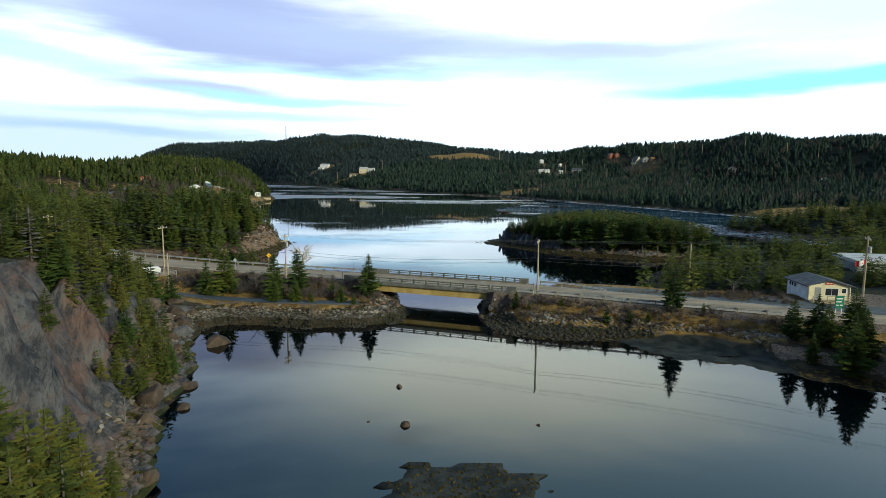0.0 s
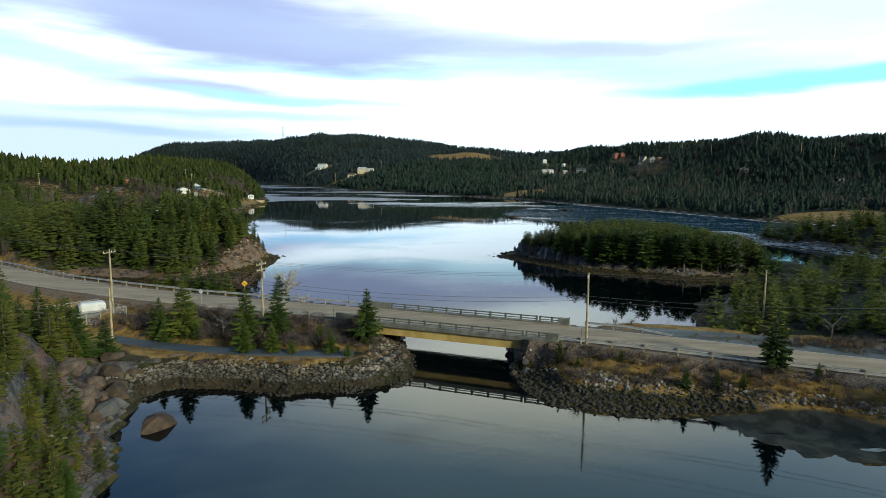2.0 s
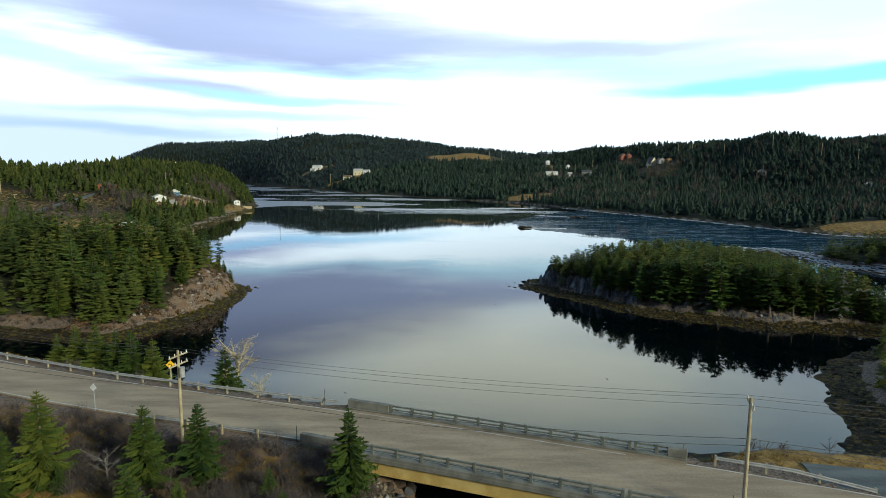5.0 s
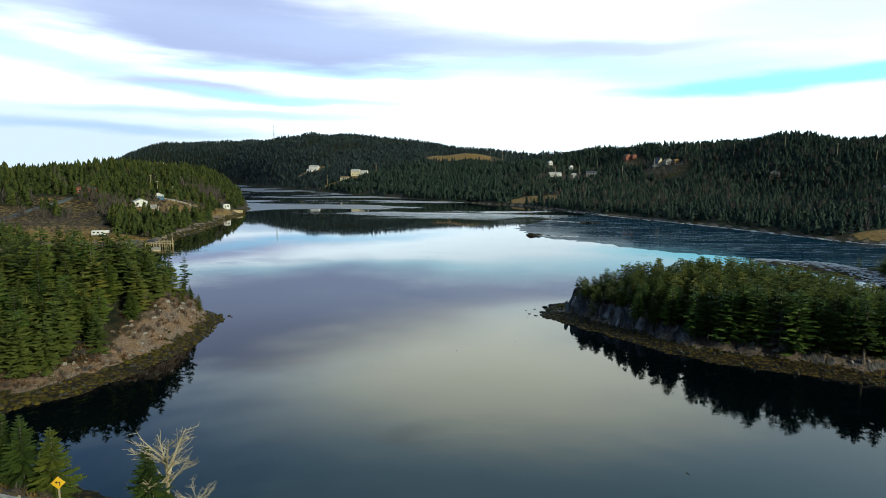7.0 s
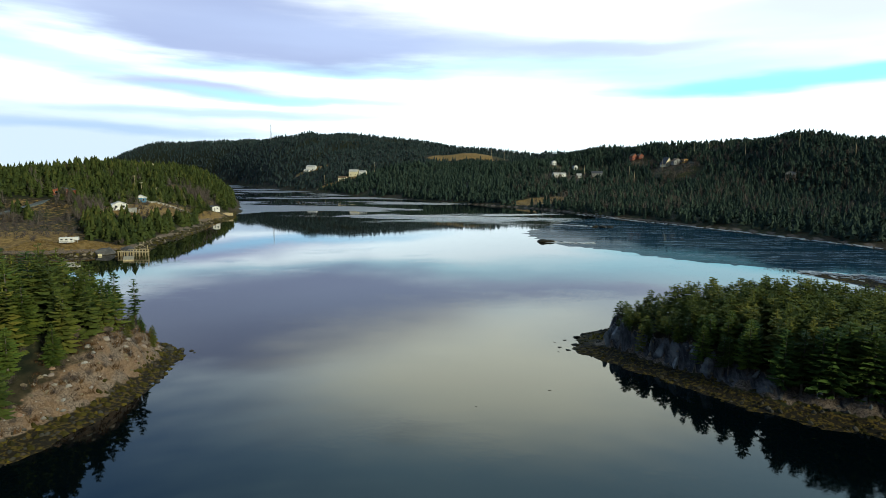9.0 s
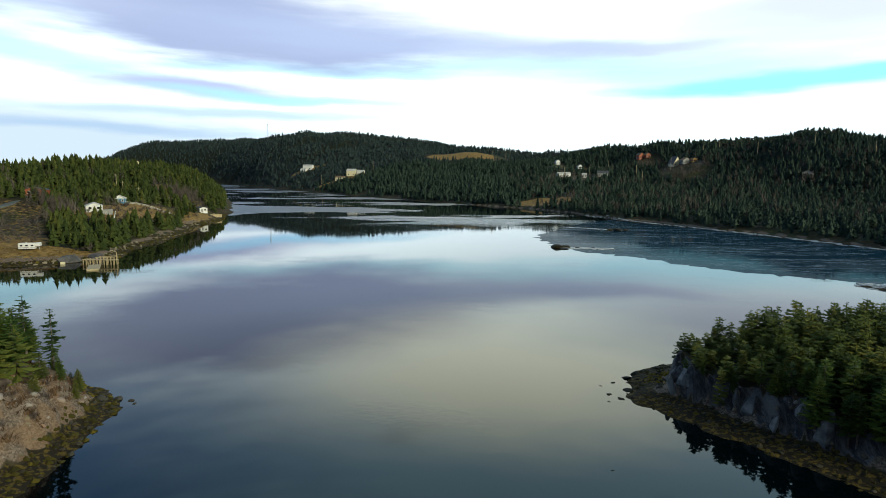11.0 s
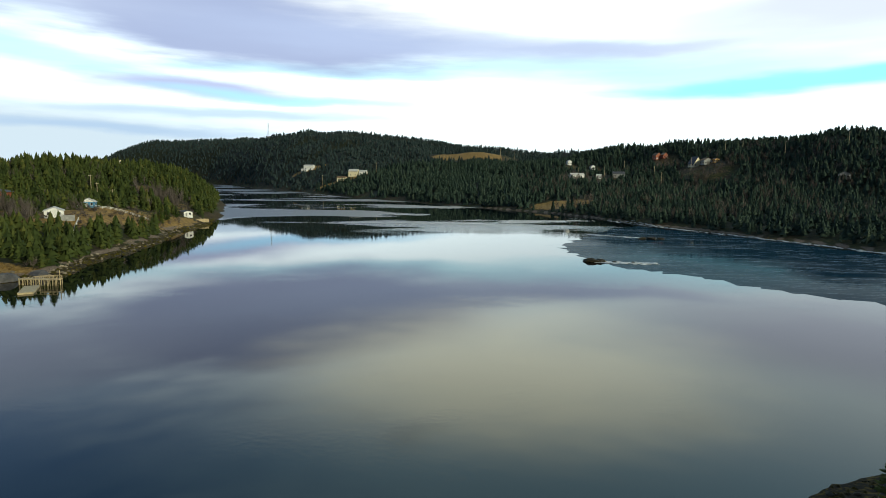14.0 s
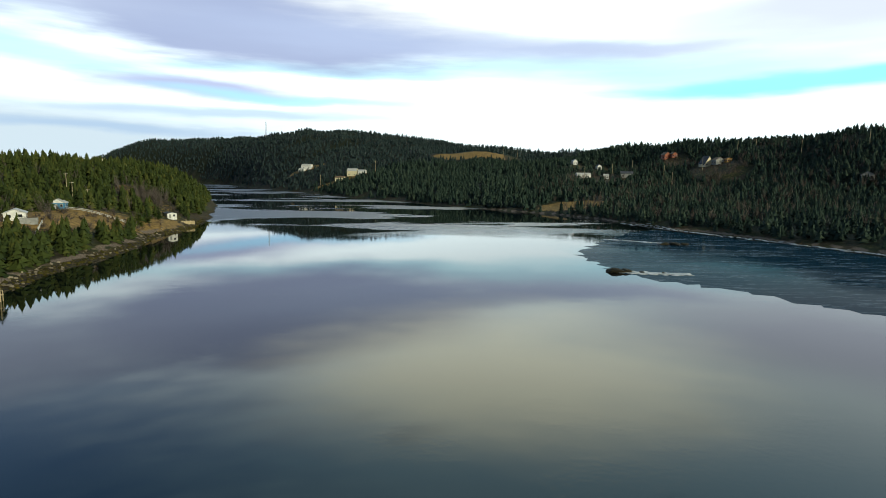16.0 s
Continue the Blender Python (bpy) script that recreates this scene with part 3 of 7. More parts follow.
    # level shelf for the footpath, hard ground under the hut and the lot
    pd, pz = along(px, py, [(-96, 131, 3.2), (-80, 122, 2.9), (-66, 113.5, 2.4), (-53, 106.4, 2.1), (-43, 102.2, 2.0), (-31, 99.8, 1.98), (-20.6, 98.9, 1.95), (-14.6, 99.4, 1.9)])
    k = 1 - smooth(pd, 1.6, 3.2)
    h = np.where(w_in, h * (1 - k) + (pz + 0.02) * k, h)
    ld, lz = along(px, py, [(24, 105.4, 3.55), (34, 103.6, 3.45), (46, 99.5, 3.38), (62, 97, 3.38), (80, 90, 3.4)])
    k = 1 - smooth(ld, 5.0, 9.0)
    h = np.where(e_in & (rd > 5.0), h * (1 - k) + lz * k, h)
    # mud flat by the eastern bank
    mud = e_in & (py < 86.5) & (py > 70) & (px > 22) & (px < 42)
    mudk = mud * (1 - smooth(py - 84, -1, 3)) * (1 - smooth(px + 0.9 * (py - 70), 46, 54))
    h = h * (1 - mudk) + mudk * (0.06 + 0.05 * wobble(px, py * 2.5, 14, 21))
    bar = np.exp(-(((px - 2.5) / 7.0) ** 4 + ((py - 43.5) / 4.6) ** 4))
    sub = np.maximum(sub, -3 + 3.12 * smooth(bar + 0.28 * wobble(px, py, 4, 22), 0.25, 0.6))
    rough = (wobble(px, py, 26, 31) * 0.5 + wobble(px, py, 6, 32) * 0.16) * smooth(pos, 3, 14) * smooth(rd, 6, 12)
    h = np.where(land, h + rough, h)
    rough2 = wobble(px, py, 130, 33) * 5 * smooth(pos, 40, 160) * far
    h = np.where(land, h + rough2, h)
    h = np.where(d > 0, h, sub)
    return dict(h=h, d=d, rd=rd, w=w_in, e=e_in, n=n_in, mud=mudk, bar=bar, isl=isl)


def lines(*spans):
    """Grid lines from spans of (start, end, step)."""
    out = []
    for a, b, s in spans:
        out += list(np.arange(a, b, s))
    return np.array(out + [spans[-1][1]])


GX = lines((-3200, -1200, 200), (-1200, -520, 20), (-520, -260, 8), (-260, -130, 3), (-130, -66, 1.5), (-66, 64, 0.85), (64, 130, 1.6), (130, 300, 4), (300, 700, 12), (700, 1000, 50), (1000, 3200, 200))
GY = lines((-300, 0, 12), (0, 26, 2), (26, 130, 0.8), (130, 232, 1.15), (232, 340, 2.2), (340, 520, 4.5), (520, 760, 7), (760, 1200, 11), (1200, 2000, 16), (2000, 4200, 200))
MX, MY = np.meshgrid(GX, GY)
S = survey(MX, MY)


def ground_at(px, py):
    """Height of the ground mesh at one place, by its own grid."""
    i = int(np.clip(np.searchsorted(GX, px) - 1, 0, len(GX) - 2))
    j = int(np.clip(np.searchsorted(GY, py) - 1, 0, len(GY) - 2))
    u, v = (px - GX[i]) / (GX[i + 1] - GX[i]), (py - GY[j]) / (GY[j + 1] - GY[j])
    hh = S["h"]
    return float((hh[j, i] * (1 - u) + hh[j, i + 1] * u) * (1 - v) + (hh[j + 1, i] * (1 - u) + hh[j + 1, i + 1] * u) * v)


def grid_at(field, px, py):
    i = np.clip(np.searchsorted(GX, px) - 1, 0, len(GX) - 2)
    j = np.clip(np.searchsorted(GY, py) - 1, 0, len(GY) - 2)
    u, v = (px - GX[i]) / (GX[i + 1] - GX[i]), (py - GY[j]) / (GY[j + 1] - GY[j])
    return (field[j, i] * (1 - u) + field[j, i + 1] * u) * (1 - v) + (field[j + 1, i] * (1 - u) + field[j + 1, i + 1] * u) * v


# open places without trees: x, y, half width, half length
GLADES = [(-148, 321, 24, 13), (-176, 334, 26, 18), (-160, 425, 14, 30), (-152, 470, 12, 30), (-170, 395, 16, 20), (-153, 999, 60, 14), (-246, 1150, 34, 12),
          (20, 1085, 70, 26), (128, 806, 30, 42), (238, 774, 24, 46), (226, 852, 15, 28), (132, 918, 12, 22), (159, 907, 10, 18), (160, 802, 13, 24), (75, 640, 30, 22), (205, 345, 40, 18), (-58, 114, 14, 9), (-58, 102, 15, 9)]
YARDS = [(62, 99, 13, 9)]
SCRUB = [(-184, 514, 18, 14), (-200, 362, 34, 26), (-236, 378, 30, 24), (-215, 412, 26, 14), (-262, 396, 20, 16), (-214, 312, 26, 24), (-176, 344, 20, 16), (-162, 400, 15, 26), (-160, 445, 12, 36), (-196, 400, 16, 18), (-168, 500, 12, 14)]


def glade(px, py, places=GLADES):
    g = np.zeros(px.shape)
    for x, y, a, b in places:
        g = np.maximum(g, 1 - smooth(np.hypot((px - x) / a, (py - y) / b), 0.75, 1.15))
    return g


def mesh_from(name, verts, faces, materials=(), smooth_faces=False):
    """A mesh from arrays: verts (n, 3), faces (m, 3 or 4)."""
    me = bpy.data.meshes.new(name)
    faces = np.asarray(faces, np.int32)
    k = faces.shape[1]
    me.vertices.add(len(verts))
    me.vertices.foreach_set("co", np.asarray(verts, np.float32).ravel())
    me.loops.add(faces.size)
    me.loops.foreach_set("vertex_index", faces.ravel())
    me.polygons.add(len(faces))
    me.polygons.foreach_set("loop_start", np.arange(0, faces.size, k, dtype=np.int32))
    me.polygons.foreach_set("use_smooth", np.full(len(faces), smooth_faces))
    for m in materials:
        me.materials.append(m)
    me.update(calc_edges=True)
    return me


def put_attr(me, name, vals):
    a = me.attributes.new(name, "FLOAT", "POINT")
    a.data.foreach_set("value", np.asarray(vals, np.float32).ravel())


nx, ny = len(GX), len(GY)
idx = np.arange(nx * ny).reshape(ny, nx)
quads = np.stack([idx[:-1, :-1], idx[:-1, 1:], idx[1:, 1:], idx[1:, :-1]], -1).reshape(-1, 4)
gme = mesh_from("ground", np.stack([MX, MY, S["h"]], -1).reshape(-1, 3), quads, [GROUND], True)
gyy, gxx = np.gradient(S["h"], GY, GX)
steep = np.hypot(gxx, gyy)
near = 1 - smooth(MY, 300, 420)
face_zone = S["w"] & (MY < 100) & (MX > -70)
rock = smooth(steep, 0.62, 0.95) * (S["d"] > 1.0) * near
rock = np.where(face_zone, np.maximum(rock, smooth(steep, 0.38, 0.62)), rock)
rock = np.where(S["rd"] < 14, rock * 0.15, rock)
stony = (MY > 84) & (MY < 126) & (MX > -40) & (MX < 60) & (S["d"] < 6)
rock = np.where(stony, 0, rock)
beach = smooth(S["d"], -1, 0.4) * (1 - smooth(S["d"] + 2.5 * S["n"], 5.5, 8))
weed = beach * (1 - smooth(S["h"], 0.45, 0.95)) * smooth(MY, 100, 140) * (1 - smooth(MY, 560, 700)) * (1 - 0.8 * S["n"])
weed = np.maximum(weed, 0.7 * beach * (1 - smooth(S["h"], 0.8, 1.3)) * S["w"] * smooth(MY, 290, 310) * (1 - smooth(MY, 520, 560)))
weed = np.maximum(weed, 0.75 * beach * (1 - smooth(S["h"], 0.35, 0.8)) * (1 - smooth(MY, 95, 120)))
weed = np.maximum(weed, 0.8 * beach * S["e"] * (S["h"] < 1.0) * smooth(MY, 112, 118) * (1 - smooth(MY, 156, 164)))
gl = glade(MX, MY)
grass = np.maximum(gl * np.where((MY > 700) & (MX > 60), 0.36, 0.85), (S["rd"] > 5) * (1 - smooth(S["rd"], 9, 17)) * 0.8)
grass = np.maximum(grass, 0.44 * glade(MX, MY, SCRUB))
pd_ = along(MX, MY, [(-66, 113.5), (-53, 106.4), (-43, 102.2), (-31, 99.8), (-20.6, 98.9)])[0]
grass = np.maximum(grass, 0.85 * (1 - smooth(pd_, 4.0, 6.0)) * S["w"] * (S["h"] > 1.5))
tipk = 0.9 * (S["isl"] > 0.4) * (1 - smooth(np.hypot(MX - 16.5, MY - 212), 2.0, 4.5))
grass = np.maximum(grass, tipk)
grass = np.where(S["d"] < 4.5, grass * np.where(tipk > 0.2, 1.0, 0.1), grass)
gravel = beach * np.maximum(smooth(S["h"], 0.6, 1.0), 0.8 * S["n"] * smooth(S["h"], 0.0, 0.3)) * (1 - 0.6 * smooth(MY, 400, 520) * (1 - S["n"]))
gravel = gravel * (1 - smooth(MY, 660, 720))
gravel = np.maximum(gravel, (S["rd"] < 6.6) * 1.0)
gravel = np.where(stony & (S["rd"] > 6.6), gravel * 0.15, gravel)
gravel = np.maximum(gravel, glade(MX, MY, YARDS))
bluff_zone = np.exp(-(((MX + 61) / 9) ** 4 + ((MY - 188) / 20) ** 4))
rock = rock * (1 - 0.75 * bluff_zone)
gravel = np.maximum(gravel, bluff_zone * 0.52 * (S["d"] > 3) * (1 - smooth(S["d"], 7.5, 10)))
grass = np.maximum(grass, bluff_zone * 0.30 * (S["d"] > 5.5))
put_attr(gme, "rock", rock)
put_attr(gme, "rust", face_zone | (S["w"] & (MY < 240)))
put_attr(gme, "weed", weed)
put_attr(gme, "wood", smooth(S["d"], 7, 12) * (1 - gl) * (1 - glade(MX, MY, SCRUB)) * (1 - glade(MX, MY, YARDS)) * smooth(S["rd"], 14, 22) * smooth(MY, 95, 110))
put_attr(gme, "grass", grass)
put_attr(gme, "gravel", gravel)
put_attr(gme, "mud", np.maximum(S["mud"], smooth(S["bar"], 0.1, 0.2) * (MY < 60) * (np.abs(MX) < 14)))
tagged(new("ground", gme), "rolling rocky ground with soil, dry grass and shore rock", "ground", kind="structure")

wme = mesh_from("water", [(-3200, -300, 0), (3200, -300, 0), (3200, 4200, 0), (-3200, 4200, 0)], [(0, 1, 2, 3)], [WATER])
tagged(new("water", wme), "calm dark tidal water reflecting the cloudy sky", "water", kind="structure")


# ---------- building helpers ----------
def part(name, bm, material, parent=None, label="", m=None):
    me = bpy.data.meshes.new(name)
    bm.to_mesh(me)
    bm.free()
    for q in (material if isinstance(material, (list, tuple)) else [material]):
        me.materials.append(q)
    ob = new(name, me)
    if parent is not None:
        ob.parent = parent
    if m is not None:
        ob.matrix_local = m
    if label:
        tagged(ob, label)
    return ob


def thing(name, x, y, z, rz, label, category, group=""):
    ob = new(name)
    ob.matrix_basis = pose(x, y, z, 0, 0, rz)
    return tagged(ob, label, category, group)


def box(x0, y0, z0, x1, y1, z1, bevel=0.0, bm=None):
    bm = bm or bmesh.new()
    r = bmesh.ops.create_cube(bm, size=1)
    vs = r["verts"]
    bmesh.ops.transform(bm, matrix=Matrix.Translation(((x0 + x1) / 2, (y0 + y1) / 2, (z0 + z1) / 2)) @ Matrix.Diagonal((x1 - x0, y1 - y0, z1 - z0, 1)), verts=vs)
    if bevel:
        es = list({e for v in vs for e in v.link_edges})
        bmesh.ops.bevel(bm, geom=es, offset=bevel, segments=1, affect="EDGES")
    return bm


def rod(p, q, r0, r1=None, sides=8, bm=None):
    bm = bm or bmesh.new()
    p, q = Vector(p), Vector(q)
    r1 = r0 if r1 is None else r1
    res = bmesh.ops.create_cone(bm, cap_ends=True, segments=sides, radius1=r0, radius2=max(r1, 0.001), depth=(q - p).length)
    turn = (q - p).to_track_quat("Z", "Y").to_matrix().to_4x4()
    bmesh.ops.transform(bm, matrix=Matrix.Translation((p + q) / 2) @ turn, verts=res["verts"])
    return bm


def prism(points, y0, y1, bm=None):
    """A solid from an outline in x and z, drawn along y."""
    bm = bm or bmesh.new()
    a = [bm.verts.new((x, y0, z)) for x, z in points]
    b = [bm.verts.new((x, y1, z)) for x, z in points]
    n = len(points)
    bm.faces.new(a)
    bm.faces.new(b[::-1])
    for i in range(n):
        bm.faces.new((a[i], b[i], b[(i + 1) % n], a[(i + 1) % n]))
    bmesh.ops.recalc_face_normals(bm, faces=bm.faces)
    return bm


def ribbon(line, off0, off1, lift, thick, step=2.0):
    """A strip of pavement along a line of (x, y, z), from one side offset to the other."""
    pts = []
    for a, b in zip(line, line[1:]):
        n = max(1, int(math.dist(a[:2], b[:2]) / step))
        for i in range(n):
            k = i / n
            pts.append([a[j] + k * (b[j] - a[j]) for j in range(3)])
    pts.append(list(line[-1]))
    P = np.array(pts)
    for _ in range(6):
        P[1:-1] = (P[:-2] + 2 * P[1:-1] + P[2:]) / 4
    T = np.gradient(P[:, :2], axis=0)
    T /= np.linalg.norm(T, axis=1)[:, None]
    N = np.stack([-T[:, 1], T[:, 0]], 1)
    bm = bmesh.new()
    rows = []
    for p, nn in zip(P, N):
        rows.append([bm.verts.new((p[0] + nn[0] * o, p[1] + nn[1] * o, p[2] + lift - dz)) for o, dz in ((off0, thick), (off0, 0), (off1, 0), (off1, thick))])
    for r, q in zip(rows, rows[1:]):
        for i in range(4):
            bm.faces.new((r[i], q[i], q[(i + 1) % 4], r[(i + 1) % 4]))
    bm.faces.new(rows[0])
    bm.faces.new(rows[-1][::-1])
    bmesh.ops.recalc_face_normals(bm, faces=bm.faces)
    return bm


tagged(part("road", ribbon(ROADLINE, -3.7, 3.7, 0.0, 0.12), ROAD), "worn pale grey asphalt two-lane road", "road", kind="structure")


# ---------- trees ----------
def conifer(seed, height, radius, whorls, arms, sprays, droop=0.25, bare=0.06, thin=0.0, power=0.8, mess=0.7, wide=1.0):
    """Crown of a spruce: whorls of arms, each a tapered frond with side sprays. Returns verts and triangles."""
    r = random.Random(seed)
    V, F = [], []

    def tri(a, b, c):
        k = len(V)
        V.extend((a, b, c))
        F.append((k, k + 1, k + 2))

    for w in range(whorls):
        f = (w + r.random() * 0.6) / whorls
        z = height * (bare + (1 - bare) * f)
        reach = radius * (1 - f) ** power * r.uniform(0.7, 1.15) + 0.16
        if f < 0.12:
            reach *= 0.75
        for a in range(arms):
            if r.random() < thin:
                continue
            t = 6.283 * (a + r.random() * 0.8) / arms + w * 1.9
            L = reach * r.uniform(0.55, 1.2)
            d = (math.cos(t), math.sin(t))
            s = (-d[1], d[0])
            wd = (L * r.uniform(0.20, 0.34) + 0.05) * wide
            dz = -droop * L * (1.1 - f) * r.uniform(0.5, 1.3) + 0.25 * L * f
            zz = z + r.uniform(-mess, mess) * (1 - 0.8 * f) * height / whorls

            def at(u, v, up=0.0):
                curve = dz * u + 0.12 * L * u * u
                return (d[0] * L * u + s[0] * v, d[1] * L * u + s[1] * v, zz + curve + up)

            tri(at(0.05, 0, 0.10 * L), at(0.55, wd, -0.05 * L), at(1, 0, 0))
            tri(at(0.05, 0, 0.10 * L), at(1, 0, 0), at(0.5, -wd, -0.05 * L))
            for q in range(sprays):
                u = r.uniform(0.25, 0.85)
                side = r.choice((-1, 1))
                v = side * wd * r.uniform(0.7, 1.9) * (1.2 - u)
                tri(at(u, 0, 0.03 * L), at(u + 0.10, v * 0.35, 0.07 * L), at(u + r.uniform(0.0, 0.3), v, -r.uniform(0.02, 0.16) * L))
    k = len(V)
    for i in range(4):
        t = 1.57 * i
        V.append((math.cos(t) * 0.10, math.sin(t) * 0.10, height * 0.86))
    V.append((0, 0, height * 1.02))
    for i in range(4):
        F.append((k + i, k + (i + 1) % 4, k + 4))
    return np.array(V), np.array(F)


def far_conifer(seed, height, radius, layers=4, sides=6, power=0.75):
    """Crown of a distant spruce: rings of single drooping boughs round the stem, and a thin top."""
    r = random.Random(seed)
    V, F = [], []
    for l in range(layers):
        f = l / layers
        rad = radius * (1 - f) ** power * r.uniform(0.85, 1.15) + 0.12
        rise = height * 1.5 / layers
        for i in range(sides):
            t = 6.283 * (i + r.random() * 0.7) / sides + 1.7 * l
            w = 3.6 / sides * r.uniform(0.7, 1.1)
            z = height * (0.03 + 0.86 * f) + r.uniform(-0.3, 0.3) * height / layers
            ra, rb = rad * r.uniform(0.6, 1.2), rad * r.uniform(0.6, 1.2)
            k = len(V)
            V += [(0.12 * rad * math.cos(t), 0.12 * rad * math.sin(t), min(z + rise * r.uniform(0.8, 1.1), height)),
                  (ra * math.cos(t - w), ra * math.sin(t - w), z - 0.10 * rad), (rb * math.cos(t + w), rb * math.sin(t + w), z + r.uniform(-0.15, 0.25) * rad)]
            F.append((k, k + 1, k + 2))
    for i in range(2):
        t = 1.57 * i + r.random()
        k, q = len(V), 0.10 * radius
        V += [(q * math.cos(t), q * math.sin(t), height * 0.8), (-q * math.cos(t), -q * math.sin(t), height * 0.8), (0, 0, height * 1.04)]
        F.append((k, k + 1, k + 2))
    return np.array(V), np.array(F)


def bare_crown(seed, height, radius, twigs, thick=0.05):
    """A leafless bush or small tree: splayed thin twigs."""
    r = random.Random(seed)
    V, F = [], []
    for i in range(twigs):
        t, up = r.uniform(0, 6.283), r.uniform(0.25, 1.0)
        b = (r.uniform(-0.25, 0.25) * radius, r.uniform(-0.25, 0.25) * radius, r.uniform(0, 0.35) * height)
        L = r.uniform(0.5, 1.0)
        e = (b[0] + math.cos(t) * radius * L * (1.1 - 0.5 * up), b[1] + math.sin(t) * radius * L * (1.1 - 0.5 * up), b[2] + height * 0.75 * L * up)
        s = (-math.sin(t) * thick, math.cos(t) * thick, thick * r.uniform(-1, 1))
        k = len(V)
        V.extend([(b[0] - s[0], b[1] - s[1], b[2]), (b[0] + s[0], b[1] + s[1], b[2]), e])
        F.append((k, k + 1, k + 2))
        for q in range(2):
            m = [b[j] + (e[j] - b[j]) * r.uniform(0.4, 0.8) for j in range(3)]
            o = [m[0] + r.uniform(-0.35, 0.35) * radius, m[1] + r.uniform(-0.35, 0.35) * radius, m[2] + r.uniform(0.0, 0.3) * height]
            k = len(V)
            V.extend([tuple(m), (m[0] + s[0] * 0.8, m[1] + s[1] * 0.8, m[2] + thick * 0.5), tuple(o)])
            F.append((k, k + 1, k + 2))
    return np.array(V), np.array(F)


def scatter(name, protos, places, material, label, category):
    """One mesh of many copies of protos at places: x, y, z, scale, height scale, turn, tint."""
    P = np.asarray(places, float)
    Vs, Fs, Ts, base = [], [], [], 0
    which = np.arange(len(P)) % len(protos)
    for k, (V, F) in enumerate(protos):
        Q = P[which == k]
        if not len(Q):
            continue
        c, s = np.cos(Q[:, 5])[:, None], np.sin(Q[:, 5])[:, None]
        x = (V[None, :, 0] * c - V[None, :, 1] * s) * Q[:, 3:4] + Q[:, 0:1]
        y = (V[None, :, 0] * s + V[None, :, 1] * c) * Q[:, 3:4] + Q[:, 1:2]
        z = V[None, :, 2] * Q[:, 4:5] + Q[:, 2:3]
        Vs.append(np.stack([x, y, z], -1).reshape(-1, 3))
        Fs.append((F[None] + (np.arange(len(Q)) * len(V))[:, None, None] + base).reshape(-1, 3))
        Ts.append(np.repeat(Q[:, 6], len(V)))
        base += len(Q) * len(V)
    me = mesh_from(name, np.concatenate(Vs), np.concatenate(Fs), [material], category == "forest")
    put_attr(me, "tint", np.concatenate(Ts))
    return tagged(new(name, me), label, category, kind="stuff")


def trunk_bm(height, r0):
    return rod((0, 0, -0.3), (0, 0, height), r0, 0.02, 7)


def make_tree(seed, height, radius, whorls, arms, sprays, material, label, **kw):
    ob = new("spruce_tree")
    tagged(ob, label, "tree")
    V, F = conifer(seed, height, radius, whorls, arms, sprays, **kw)
    crown = new("crown", mesh_from("crown", V, F, [material]))
    crown.parent = ob
    part("trunk", trunk_bm(height * 0.96, 0.016 * height + 0.03), BARK, ob)
    return ob


RNG = np.random.RandomState(11)


def candidates(x0, x1, y0, y1, step, jitter=0.85):
    gx, gy = np.meshgrid(np.arange(x0, x1, step), np.arange(y0, y1, step))
    gx = gx.ravel() + (RNG.rand(gx.size) - 0.5) * step * 2 * jitter
    gy = gy.ravel() + (RNG.rand(gy.size) - 0.5) * step * 2 * jitter
    return gx, gy


def filter_land(gx, gy, dmin, road=11.0, steepest=9.0, glade_ok=0.3):
    q = survey(gx, gy)
    h = grid_at(S["h"], gx, gy)
    st = grid_at(steep, gx, gy)
    ok = (glade(gx, gy, YARDS) < 0.3) & (glade(gx, gy, SCRUB) < 0.5) & (q["d"] > dmin) & (q["rd"] > road) & (st < steepest) & (glade(gx, gy) < glade_ok) & (q["mud"] < 0.1)
    return ok, h, q


def rows_of(gx, gy, h, s0, s1, tall=(0.85, 1.2), sink=0.15):
    n = len(gx)
    sc = s0 + (s1 - s0) * RNG.rand(n)
    patch = 0.5 + 0.5 * wobble(gx, gy, 70, 77)
    return np.stack([gx, gy, h - sink, sc, sc * (tall[0] + (tall[1] - tall[0]) * RNG.rand(n)), RNG.rand(n) * 6.283, np.clip(0.25 * patch + 0.75 * RNG.rand(n), 0, 1)], 1)


# near trees, each a thing of its own
OLIVE, DARK, SPARE = [], [], []
for i in range(4):
    DARK.append(make_tree(20 + i, 6.0, 1.65, 27, 9, 10, LEAF, "dense dark green spruce tree with drooping boughs", bare=0.02, wide=0.68, power=0.9))
    OLIVE.append(make_tree(40 + i, 6.0, 1.65, 21, 8, 9, LEAF_OLIVE, "yellow-green spruce tree rooted among rocks", thin=0.08, bare=0.03, wide=0.7))
for i in range(3):
    SPARE.append(make_tree(60 + i, 8.0, 1.5, 17, 7, 5, LEAF, "tall thin spruce tree with a bare lower trunk", bare=0.28, thin=0.22, power=0.5))
ROUND = []
for i in range(4):
    ROUND.append(make_tree(70 + i, 6.0, 1.45, 24, 7, 6, LEAF_BRIGHT, "full rounded green conifer on the rock wall", bare=0.08, thin=0.05, power=0.5, droop=0.15, mess=1.6, wide=0.75))
GREYTREE = make_tree(80, 4.5, 0.9, 15, 5, 3, LEAF_GREY, "dead grey spruce tree hung with lichen", bare=0.1, thin=0.35)
PROTO_TREES = DARK + OLIVE + SPARE + ROUND + [GREYTREE]
used_proto = set()


